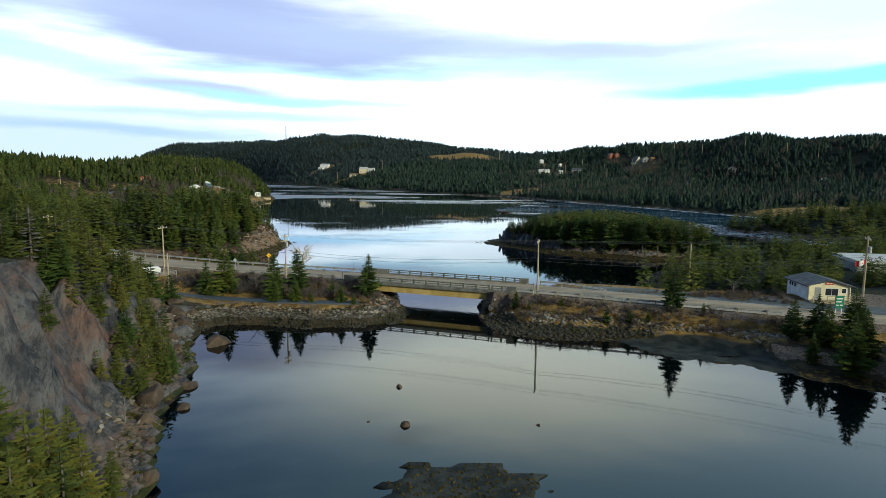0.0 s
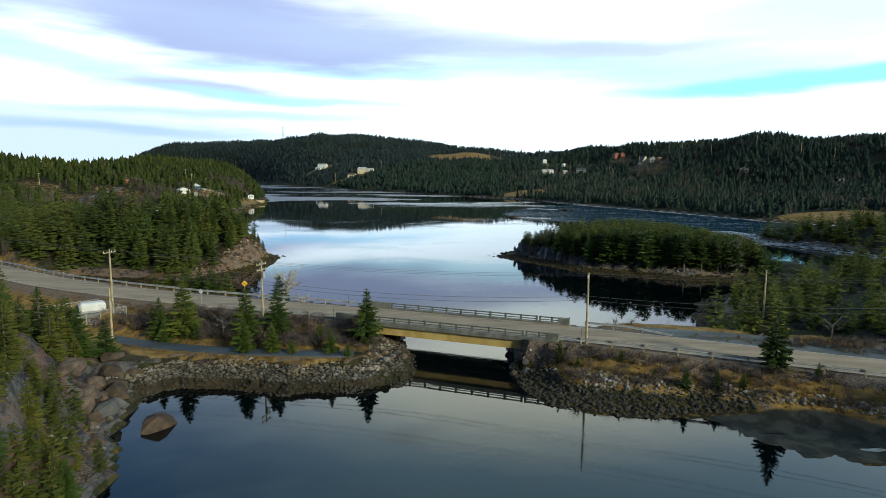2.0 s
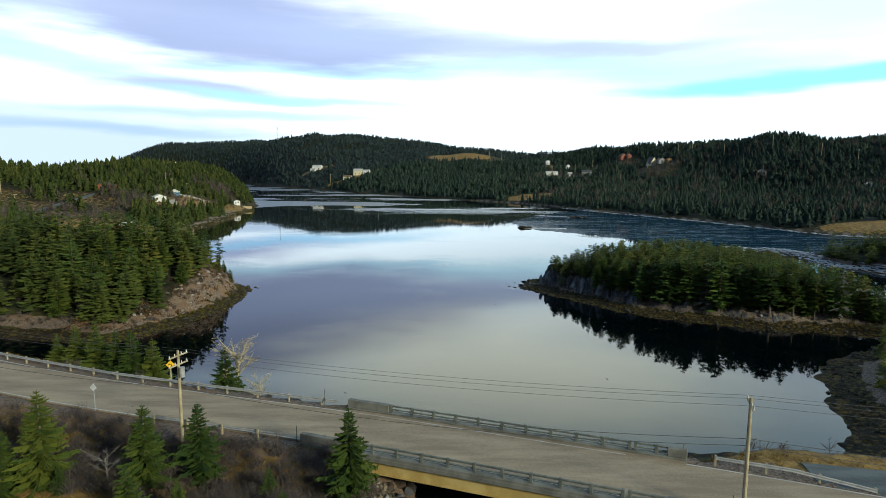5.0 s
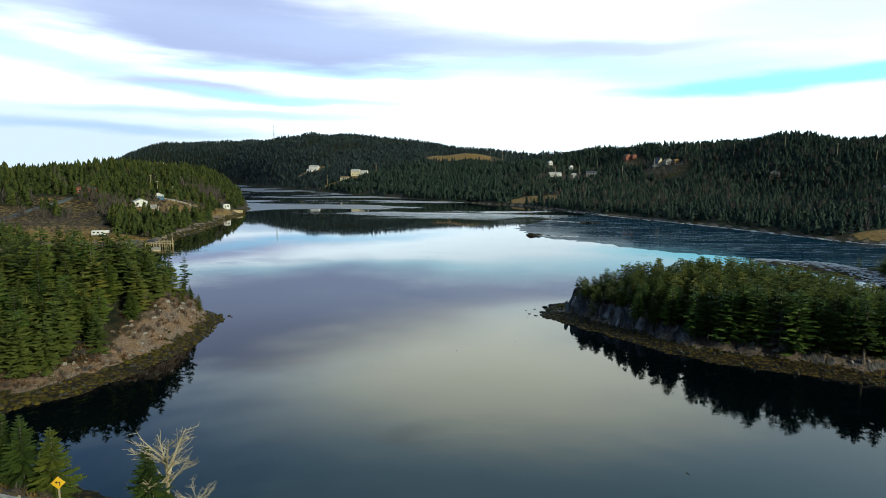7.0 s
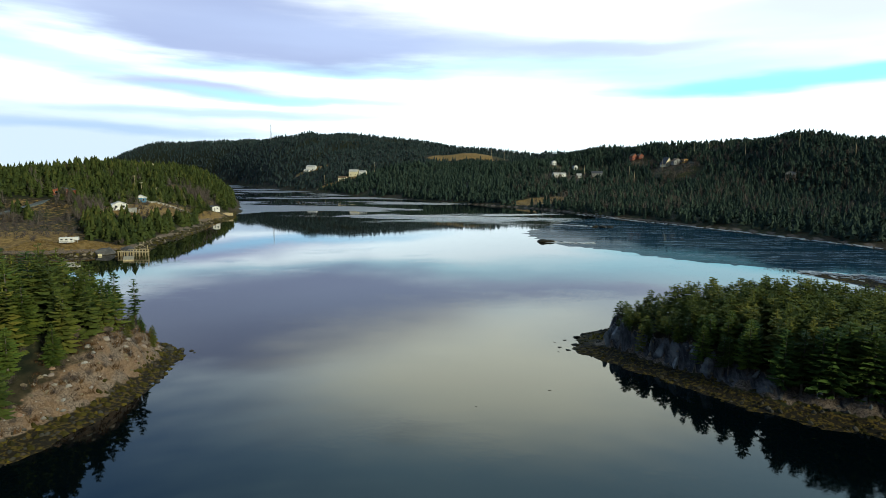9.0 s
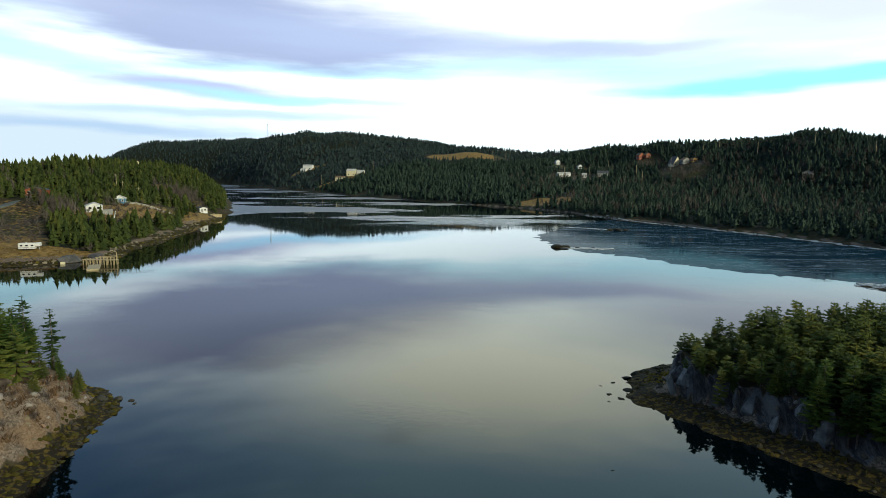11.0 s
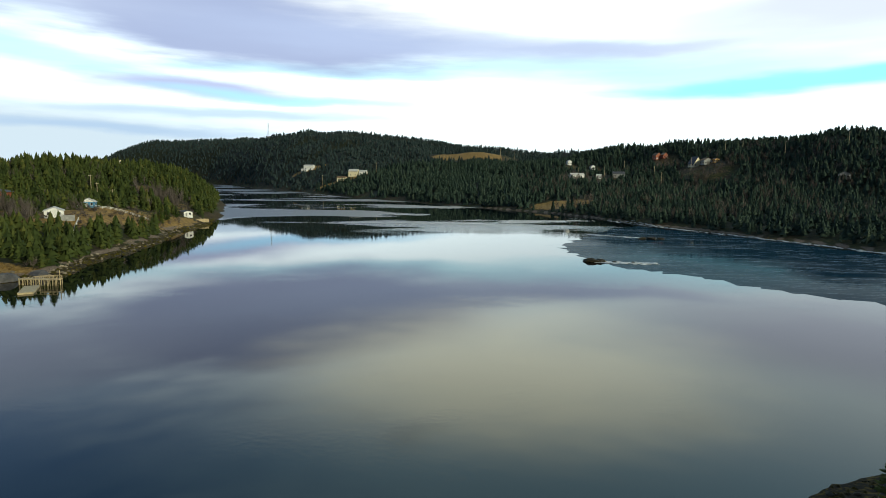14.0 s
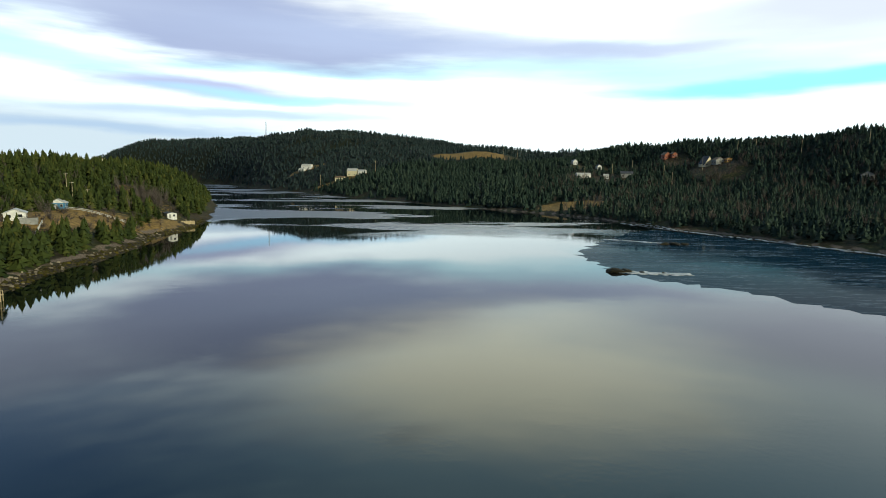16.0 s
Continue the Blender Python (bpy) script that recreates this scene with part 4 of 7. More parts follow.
def plant(kind, x, y, height, group, width=1.0, z=None):
    pick = kind[int(RNG.randint(len(kind)))] if isinstance(kind, list) else kind
    s = height / (8.0 if pick in SPARE else 4.5 if pick is GREYTREE else 6.0)
    m = pose(x, y, (ground_at(x, y) if z is None else z) - 0.1, 0, 0, RNG.rand() * 360) @ Matrix.Diagonal((s * width, s * width, s, 1))
    if pick not in used_proto:
        used_proto.add(pick)
        pick.matrix_basis = m
        return tagged(pick, group=group)
    saved = pick.scale.copy()
    pick.scale = (1, 1, 1)
    ob = copy_thing(pick, m)
    pick.scale = saved
    return tagged(ob, group=group)


# spruces along the causeway
for x, y, hh in [(-42.4, 105.0, 4.0), (-39.2, 105.6, 5.6), (-41.2, 103.6, 2.6), (-30.3, 105.0, 4.6), (-26.2, 105.8, 4.8), (-28.9, 99.6, 3.6), (-25.2, 99.6, 2.9), (-17.6, 99.6, 2.4), (-13.6, 104.6, 5.2),
                 (-47.5, 93.0, 5.2), (-45.2, 91.4, 4.4), (-48.8, 90.4, 5.4), (-43.6, 94.0, 3.2), (-50.4, 94.6, 4.6), (-57, 138.6, 4.6), (-53, 136.6, 5.2), (-49.5, 135.2, 4.6), (-46.6, 133.6, 5.0), (-43.6, 133.2, 4.4), (-60.5, 140, 3.4), (-32.6, 128.6, 4.9), (-31.2, 129.6, 2.0), (-37, 104.2, 1.6), (-19.8, 103.5, 1.9), (-15.2, 98.4, 1.3), (-22.5, 99, 1.4)]:
    plant(DARK, x, y, hh * 1.45, "spruces along the causeway", 1.25)
for x, y, hh in [(34.3, 90.4, 5.5), (24.2, 89.8, 2.2), (27.6, 89.6, 1.8), (11.4, 97.2, 2.2), (13.2, 95.0, 1.2), (30, 88.6, 1.5), (21, 91, 1.2), (18.2, 94.2, 1.3), (38, 88.5, 1.4)]:
    plant(DARK, x, y, hh * 1.3, "spruces along the causeway", 1.0)
for x, y, hh in [(46.5, 80.2, 5.0), (49.6, 80.2, 5.6), (47.4, 69.5, 6.6), (50.8, 72.5, 5.5), (54, 69, 6.5), (51.5, 64.5, 6), (57, 74, 6), (58, 62, 7), (48.8, 76.6, 5.2), (52.6, 77.5, 6.4), (45.2, 73.4, 3.4), (55.5, 80.5, 4.5), (61, 68, 6), (53, 57, 6), (60, 52, 6)]:
    plant(DARK, x, y, hh * 1.12, "spruces on the east bank", 1.2)
# woods on the rock hill over the cove
cx, cy = candidates(-66, -18, 24, 104, 2.15)
ok, h, q = filter_land(cx, cy, 1.6, 9.0)
ok &= q["w"] & (cy < 106) & (cy < 91.0 + 0.25 * np.maximum(-52 - cx, 0)) & (cx > -0.80 * cy + 2)
face = (cy > 34) & (cy < 58) & (q["d"] > 0.5) & (q["d"] < 14) & (RNG.rand(len(cx)) < 0.93)     # the bare rock face
knob = (np.hypot(cx + 44, cy - 80) < 4.5) | ((cx > -44) & (cy > 78))
ok &= ~face & ~knob & ((q["d"] < 16) | (RNG.rand(len(cx)) < 0.55))
count = 0
for x, y, hh, dd in zip(cx[ok], cy[ok], h[ok], q["d"][ok]):
    if count > 250:
        break
    count += 1
    low = dd < 7
    k = RNG.rand()
    kind = OLIVE if k < 0.72 else DARK if k < 0.9 else GREYTREE
    plant(kind, x, y, RNG.uniform(2.2, 4.4) if low else RNG.uniform(3.2, 6.0), "spruces on the rock hill", 1.1, hh)
for x, y, hh in [(-22.2, 31, 6.0), (-23.0, 33.5, 6.5), (-24.0, 36.5, 5.6), (-21.5, 28.5, 6.0), (-22.6, 37.5, 4.4), (-25.2, 34, 5.0), (-23.2, 30, 6.6), (-21.8, 34.5, 4.8), (-24.4, 39.2, 3.6), (-20.9, 31.8, 4.0), (-22.3, 40.2, 2.6)]:
    plant(OLIVE, x, y, hh * 1.35, "spruces on the rock hill", 1.1)
cx, cy = candidates(-62, -18, 36, 91, 2.3)
ok, h, q = filter_land(cx, cy, 1.4, 9.0)
ok &= q["w"] & (q["d"] < 17) & (cy > 57) & (cx > -0.80 * cy + 2) & ~(np.hypot(cx + 44, cy - 80) < 4.5) & ~((cx > -44) & (cy > 78))
THICKET = [conifer(170 + i, 6.0, 1.8, 12, 6, 3, bare=0.02, power=0.7, thin=0.06, mess=1.2) for i in range(5)]
scatter("hill_thicket", THICKET, rows_of(cx[ok], cy[ok], h[ok], 0.38, 0.78), OLIVEWOOD, "thick young yellow-green spruces down the rocky slope", "forest")
for x, y, hh in [(-153, 440, 7.0), (-156, 452, 8.0), (-158, 463, 7.5), (-151, 426, 6.0), (-160, 478, 6.5)]:
    plant(DARK, x, y, hh, "spruces on the western shore", 1.3)
# the tall thin trees on the tip of the point, and the front rows of the island
for x, y, hh in [(-60.4, 199.6, 8.0), (-63.2, 199.0, 8.2), (-64.6, 201.5, 6), (-61.6, 201.5, 3.8), (-59.0, 198.4, 3.0), (-66.5, 203, 7.5)]:
    plant(SPARE if hh > 5 else DARK, x, y, hh, "trees on the point")
for x, y, hh in [(-58.0, 192.5, 2.6), (-59.2, 195.4, 3.2), (-57.6, 199.0, 2.2), (-60.0, 203.4, 3.4), (-62.0, 205.0, 2.8), (-59.8, 188.6, 2.4), (-61.4, 192.0, 3.6), (-58.6, 201.2, 2.8), (-62.6, 184.0, 3.0)]:
    plant(OLIVE, x, y, hh, "trees on the point", 1.3)
for x, y, hh in [(-66.5, 198.2, 9.0), (-69.5, 200.5, 8.6), (-68.5, 195.0, 8.8), (-65.8, 193.0, 6.5), (-71.5, 191.5, 9.6), (-68.0, 189.0, 7.6), (-65.2, 187.2, 5.4), (-70.5, 185.6, 9.0), (-67.0, 182.4, 6.8), (-73.5, 196.5, 9.6), (-72.0, 181.0, 8.6), (-69.0, 178.0, 6.6), (-74.5, 187.0, 9.4), (-73.0, 175.5, 8.4), (-70.2, 172.0, 6.0), (-71.5, 204.0, 7.6), (-75.5, 206.5, 8.4),
                 (-60.5, 179.5, 5.5), (-61.8, 184.0, 6.2), (-62.0, 188.8, 4.8), (-65.6, 181.7, 8.5), (-63.5, 175.5, 6.5), (-62.2, 171.5, 5.0), (-65.5, 168.0, 7.0), (-68.5, 164.5, 7.5), (-64.8, 163.0, 4.5), (-67.5, 173.5, 9.0),
                 (-64.5, 193.5, 7.0), (-63.0, 196.6, 5.6), (-66.8, 202.0, 7.5), (-72.0, 168.5, 9.0), (-76.0, 164.0, 8.5), (-78.0, 172.0, 10.0), (-76.0, 180.0, 10.5), (-80.0, 187.0, 10.5), (-79.0, 195.0, 10.0), (-82.0, 203.0, 9.5)]:
    plant(DARK if RNG.rand() < 0.55 else ROUND, x, y, hh, "trees on the point", 1.2)
def wood_top(px, py):
    """Height of the island's tree tops: low on its bare tip, tall in the middle."""
    return np.interp(px, [17, 20, 24, 28, 33, 44, 60, 74], [4.8, 6.2, 7.8, 9.2, 10.8, 12.2, 11.5, 9.5]) - 1.5 * smooth(py, 212, 222)


cx, cy = candidates(14, 74, 162, 224, 1.85)
ok, h, q = filter_land(cx, cy, 5.4, 12)
ok &= q["e"] & (q["isl"] > 0.3) & (cx > 19.2)
front = ((q["d"] < 9.5) & (cy < 200 - 0.25 * (cx - 20))) | (cx < 20)
inner = ok & ~front
ISLAND_BACK = (cx[inner], cy[inner], h[inner])
ok &= front
for x, y, hh in zip(cx[ok], cy[ok], h[ok]):
    k = RNG.rand()
    tall = (float(wood_top(np.array(x), np.array(y))) - hh) * RNG.uniform(0.65, 1.05)
    plant(SPARE if k < 0.22 else ROUND if k < 0.85 else GREYTREE if k < 0.92 else DARK, x, y, max(tall, 1.6), "trees on the wooded island", RNG.uniform(1.05, 1.4), hh)

MID = [conifer(100 + i, 7.0, 1.95 + 0.1 * i, 16, 7, 2, bare=0.01, power=0.62 + 0.07 * (i % 4), thin=0.02 * i, mess=1.3, wide=1.0) for i in range(6)]
FAR = [far_conifer(200 + i, 6.8, 1.9 + 0.15 * (i % 3), 7, 5, 0.5 + 0.1 * (i % 4)) for i in range(8)]
FAIR = [far_conifer(210 + i, 6.8, 2.1 + 0.15 * (i % 3), 4, 5, 0.5 + 0.1 * (i % 3)) for i in range(8)]
VERYFAR = [far_conifer(220 + i, 6.6, 2.2, 3, 4, 0.5) for i in range(6)]

ISLE = [conifer(140 + i, 7.0, 1.45 + 0.1 * i, 16, 5, 3, bare=0.1, power=0.5, thin=0.05, droop=0.15, mess=1.5, wide=1.3) for i in range(4)]
back = rows_of(*ISLAND_BACK, 0.85, 1.1)
room = (wood_top(back[:, 0], back[:, 1]) - back[:, 2]) * (0.72 + 0.28 * RNG.rand(len(back))) / 7.0
back[:, 4] = np.clip(room, 0.4, 1.7)
back[:, 3] = np.clip(back[:, 4], 0.6, 1.1) * (1.0 + 0.3 * RNG.rand(len(back)))
scatter("island_woods", ISLE, back, FOREST, "dense dark spruce wood on the back of the island", "forest")
# the point and the near western woods
cx, cy = candidates(-205, -50, 100, 300, 3.4)
ok, h, q = filter_land(cx, cy, 6.8, 12)
ok &= q["w"] & (cx > -0.8 * cy - 4) & ((cx < -62) | (cy > 150)) & (wobble(cx, cy, 34, 61) > -0.62)
scatter("west_woods", MID, rows_of(cx[ok], cy[ok], h[ok], 0.85, 1.45, (0.8, 1.15)), FOREST, "dense dark green spruce wood on the western shore", "forest")
# eastern shore behind the road
cx, cy = candidates(36, 200, 60, 262, 3.2)
ok, h, q = filter_land(cx, cy, 5.5, 13)
ok &= q["e"] & (q["isl"] < 0.2) & ((cy > 100) | (cx > 76)) & (cx < 0.8 * cy + 12) & (wobble(cx, cy, 30, 62) > np.where(cx < 80, -0.35, -0.6))
LIGHTMID = [conifer(160 + i, 6.4, 2.3 + 0.1 * i, 11, 5, 2, bare=0.02, power=0.6, mess=1.2, wide=1.1) for i in range(5)]


def beside_building(rows):
    """Rows of trees without those that would stand in the long building."""
    return rows[(np.abs(rows[:, 0] - 101) > 17.0) | (np.abs(rows[:, 1] - 131) > 11.5)]


near_e = ok & (cx < 92) & (cy < 165)
scatter("inlet_woods", MID, beside_building(rows_of(cx[near_e], cy[near_e], h[near_e], 0.45, 0.95)), FOREST, "dark spruce wood behind the hut and the inlet", "forest")
ok &= ~near_e
scatter("east_woods", LIGHTMID, beside_building(rows_of(cx[ok], cy[ok], h[ok], 0.5, 1.05)), FOREST, "low dark spruce wood on the eastern shore", "forest")
# headland and western hills
cx, cy = candidates(-560, -110, 290, 800, 3.15)
ok, h, q = filter_land(cx, cy, 6, 10)
ok &= q["w"] & (cx > -200 - (cy - 290) * 1.2) & ((cy < 430) | (cx > np.interp(cy, [430, 480, 530, 590, 700], [-420, -310, -285, -272, -290])))
scatter("headland_woods", FAR, rows_of(cx[ok], cy[ok], h[ok], 0.55, 1.25), HEADFOREST, "dense spruce wood over the western headland", "forest")
cx, cy = candidates(-420, -200, 100, 320, 6.5)
ok, h, q = filter_land(cx, cy, 9, 10)
ok &= q["w"] & (cx < -226) & (cx > -0.9 * cy - 60)
scatter("inland_woods", FAR, rows_of(cx[ok], cy[ok], h[ok], 0.85, 1.25), HAZYFAR, "spruce wood on the inland hills", "forest")
# northern shore, near part and high hills
cx, cy = candidates(-260, 820, 318, 1020, 4.5)
ok, h, q = filter_land(cx, cy, 4, 10)
ok &= q["n"] & (cx < 0.79 * cy + 10) & ((cx < 165) | (cy < 40 + np.interp(cx, [165, 209, 272, 320, 355, 384, 430, 540, 760], [1118, 1007, 937, 866, 795, 733, 686, 560, 450]))) & (wobble(cx, cy, 60, 63) > -0.75)
front = ok & (cy < 600)
scatter("north_woods", FAR, rows_of(cx[front], cy[front], h[front], 0.55, 1.15, (0.75, 1.2)), HAZYFAR, "dense spruce wood on the northern shore", "forest")
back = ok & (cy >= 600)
scatter("upper_woods", FAIR, rows_of(cx[back], cy[back], h[back], 0.6, 1.15, (0.75, 1.25)), HAZYFAR, "dense spruce wood up the northern hillside", "forest")
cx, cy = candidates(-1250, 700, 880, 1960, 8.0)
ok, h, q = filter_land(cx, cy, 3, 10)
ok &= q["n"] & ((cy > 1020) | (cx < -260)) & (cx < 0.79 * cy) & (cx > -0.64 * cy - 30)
scatter("hill_woods", VERYFAR, rows_of(cx[ok], cy[ok], h[ok], 0.75, 1.15), HAZYHILL, "dark spruce forest covering the far hills", "forest")


# ---------- bridge, rails, poles and signs along the causeway ----------
BR_X, BR_Y, BR_TURN, DECK = 0.25, 108.2, -19.55, 3.9
bridge = thing("bridge", BR_X, BR_Y, 0, BR_TURN, "short road bridge with ochre steel girders and concrete rails", "bridge")
part("deck", box(-13.4, -4.75, DECK - 0.42, 9.0, 4.75, DECK - 0.03, 0.03), CONCRETE, bridge)
part("surface", box(-18.6, -3.98, DECK - 0.028, 13.6, 3.98, DECK + 0.02), ROAD, bridge, "pale worn asphalt")
for side in (-1, 1):
    y0 = side * 4.35
    # girder: web with flanges and end stiffeners
    bm = box(-13.1, y0 - 0.06, 2.45, 8.7, y0 + 0.06, 3.42)
    box(-13.1, y0 - 0.24, 2.36, 8.7, y0 + 0.24, 2.45, bm=bm)
    box(-13.1, y0 - 0.24, 3.40, 8.7, y0 + 0.24, 3.475, bm=bm)
    for u in (-12.9, 8.5):
        box(u - 0.05, y0 - 0.2, 2.44, u + 0.05, y0 + 0.2, 3.41, bm=bm)
    part("girder", bm, GIRDER, bridge, "ochre painted steel girder")
    part("curb", box(-18.8, y0 - 0.36, DECK - 0.2, 13.7, y0 + 0.36, DECK + 0.2, 0.04), CONCRETE, bridge)
    posts = np.linspace(-14.0, 9.0, 11)
    for u in list(posts) + [9.5, 11.2]:
        part("rail_post", box(u - 0.14, y0 - 0.12, DECK + 0.19, u + 0.14, y0 + 0.12, DECK + 0.98, 0.02), RAILM, bridge)
    for a, b in ((-14.1, 9.12), (9.38, 12.1)):
        part("top_rail", box(a, y0 - 0.09, DECK + 0.78, b, y0 + 0.09, DECK + 0.94, 0.02), RAILM, bridge)
        part("mid_rail", box(a, y0 - 0.07, DECK + 0.44, b, y0 + 0.07, DECK + 0.56, 0.02), RAILM, bridge)
    for a, b in ((12.1, 13.7), (-18.8, -14.15)):
        part("end_block", box(a, y0 - 0.26, DECK + 0.19, b, y0 + 0.26, DECK + 0.95, 0.05), CONCRETE, bridge)
for u in (-8.5, -4, 0.5, 5):
    part("cross_beam", box(u - 0.1, -4.1, 2.9, u + 0.1, 4.1, 3.3), GIRDER, bridge)
for y0 in (-1.5, 1.5):
    part("inner_girder", box(-13.1, y0 - 0.15, 2.45, 8.7, y0 + 0.15, 3.47), GIRDER, bridge)
part("abutment", box(-18.6, -4.7, -0.6, -13.15, 4.7, DECK - 0.22, 0.05), CONCRETE, bridge, "stained concrete abutment")
part("abutment", box(8.75, -4.7, -0.6, 13.6, 4.7, DECK - 0.22, 0.05), CONCRETE, bridge, "stained concrete abutment")
part("bearing_shelf", box(7.9, -4.6, -0.6, 8.74, 4.6, 2.34, 0.03), CONCRETE, bridge)


def walk_line(line, off, step):
    """Places at even steps along a line, moved sideways by off: x, y, z, turn."""
    out, carry = [], 0.0
    for a, b in zip(line, line[1:]):
        L = math.dist(a[:2], b[:2])
        ux, uy = (b[0] - a[0]) / L, (b[1] - a[1]) / L
        s = carry
        while s < L:
            k = s / L
            out.append((a[0] + ux * s - uy * off, a[1] + uy * s + ux * off, a[2] + k * (b[2] - a[2]), math.degrees(math.atan2(uy, ux))))
            s += step
        carry = s - L
    return out


def guardrail(points, label, fall=False, side=1):
    """Timber posts with a folded steel beam on the road side."""
    ob = thing("guardrail", points[0][0], points[0][1], points[0][2], 0, label, "guardrail", "guardrails of the road")
    o = Vector(points[0][:3])
    loc = [(p[0] - o.x, p[1] - o.y, p[2] - o.z - (0.55 * max(0, (i - len(points) + 4) / 3) if fall else 0), p[3]) for i, p in enumerate(points)]
    shared = None
    for i, (x, y, z, a) in enumerate(loc):
        if i % 2 == 0:
            if shared is None:
                first = part("post", box(-0.09, -0.09, -0.9, 0.09, 0.09, 0.80, 0.015), POST, ob, "", pose(x, y, z, 0, 0, a))
                shared = first.data
            else:
                q = new("post", shared)
                q.parent = ob
                q.matrix_local = pose(x, y, z, 0, 0, a)
    bm = bmesh.new()
    prof = [(0.03, 0.42), (0.09, 0.47), (0.03, 0.54), (0.03, 0.60), (0.09, 0.67), (0.03, 0.74)]
    rows = []
    for x, y, z, a in loc:
        c, s = math.cos(radians(a)), math.sin(radians(a))
        rows.append([bm.verts.new((x - s * side * (0.09 + o2), y + c * side * (0.09 + o2), z + h)) for o2, h in prof] + [bm.verts.new((x - s * side * (0.085 + o2), y + c * side * (0.085 + o2), z + h)) for o2, h in prof[::-1]])
    for r, q in zip(rows, rows[1:]):
        for i in range(12):
            bm.faces.new((r[i], q[i], q[(i + 1) % 12], r[(i + 1) % 12]))
    bmesh.ops.recalc_face_normals(bm, faces=bm.faces)
    part("beam", bm, STEEL, ob, "dull galvanised steel beam")
    return ob


def road_part(x0, x1):
    """The road's middle line between two x, in short pieces."""
    xs = np.array([p[0] for p in ROADLINE])
    q = np.linspace(x0, x1, max(2, int(abs(x1 - x0) / 3)))
    return [(float(x), float(np.interp(x, xs, [p[1] for p in ROADLINE])), float(np.interp(x, xs, [p[2] for p in ROADLINE]))) for x in q]


guardrail(walk_line(road_part(-120, -17.2), 4.45, 1.9), "long weathered steel guardrail on timber posts", side=-1)
guardrail(walk_line(road_part(-33, -19.5), -4.45, 1.9), "short weathered steel guardrail on timber posts")
guardrail(walk_line(road_part(12.2, 50), -4.45, 1.9), "long weathered steel guardrail on timber posts")
guardrail(walk_line(road_part(15.2, 27.5), 4.45, 1.9), "short steel guardrail bent down at its end", True, -1)
for side, a, b in ((3.55, -120, 130), (-3.55, -120, 130)):
    line = road_part(a, b)
    tagged(part("road_line", ribbon(line, side - 0.07, side + 0.07, 0.024, 0.004), PALEROOF), "thin worn white edge line on the road", "road marking", kind="structure")

# footpath on the bank, and the lot beside the hut
PATHLINE = [(-96, 131, 3.2), (-80, 122, 2.9), (-66, 113.5, 2.4), (-53, 106.4, 2.1), (-43, 102.2, 2.0), (-31, 99.8, 1.98), (-20.6, 98.9, 1.95), (-14.6, 99.4, 1.9)]
tagged(part("footpath", ribbon(PATHLINE, -1.25, 1.25, 0.17, 0.42), PATHM), "grey asphalt footpath along the bank", "path", kind="structure")
LOTLINE = [(24, 105.4, 3.62), (34, 103.6, 3.5), (46, 99.5, 3.42), (60, 92.8, 3.4), (80, 84.5, 3.5)]
tagged(part("parking_lot", ribbon(LOTLINE, -3.2, 2.6, 0.03, 0.3), LOT), "grey gravelly parking strip beside the road", "parking", kind="structure")


def utility_pole(x, y, top, label, base=None, arms=1, can=False, lean=0.0, r=0.14):
    z = ground_at(x, y) if base is None else base
    ob = thing("utility_pole", x, y, z, -17, label, "utility pole", "utility poles")
    h = top - z
    part("pole", rod((0, 0, -0.5), (lean, 0, h), r + 0.03, r - 0.03, 10), POLE, ob)
    for i in range(arms):
        part("crossarm", box(-0.06 + lean, -1.15, h - 0.55 - 0.8 * i, 0.06 + lean, 1.15, h - 0.42 - 0.8 * i, 0.01), POLE, ob)
        for v in (-1.05, -0.4, 0.4, 1.05):
            part("insulator", rod((lean, v, h - 0.42 - 0.8 * i), (lean, v, h - 0.2 - 0.8 * i), 0.05, 0.035, 6), WHITE, ob)
    if can:
        part("transformer", rod((0.34, 0, h - 2.4), (0.34, 0, h - 1.5), 0.24, 0.24, 12), STEEL, ob, "grey steel transformer can")
    return ob


LANE = [(-226, 440, 0), (-223, 420, 0), (-226, 404, 0), (-227, 390, 0), (-221, 372, 0), (-213, 352, 0), (-207, 335, 0), (-200, 318, 0)]
LANE = [(x, y, ground_at(x, y)) for x, y, _ in LANE]
tagged(part("lane", ribbon(LANE, -1.8, 1.8, 0.25, 0.8), LOT), "narrow grey lane among brown scrub", "road", kind="structure")

POLES = [(-122, 150, 15.2), (-88, 131.5, 14.0), (-55.0, 115.7, 13.2), (-29.8, 110.6, 12.3), (15.0, 98.7, 12.9), (58.6, 85.2, 15.2), (105, 63, 16.0)]
for i, (x, y, tp) in enumerate(POLES):
    utility_pole(x, y, tp, "tall weathered timber utility pole with a crossarm", arms=2 if i == 3 else 1, can=(i in (3, 5)))
utility_pole(-48.9, 104.6, 9.3, "short bare timber pole beside the footpath", arms=0)
utility_pole(48, 120, 10.0, "timber utility pole among the spruces", arms=0)


def sagging(points, sag, r, steps=14):
    bm = bmesh.new()
    for a, b in zip(points, points[1:]):
        L = math.dist(a, b)
        prev = None
        for i in range(steps + 1):
            k = i / steps
            p = [a[j] + k * (b[j] - a[j]) for j in range(3)]
            p[2] -= sag * (L / 45) ** 2 * 4 * k * (1 - k)
            if prev is not None:
                rod(prev, p, r, r, 3, bm)
            prev = p
    return bm


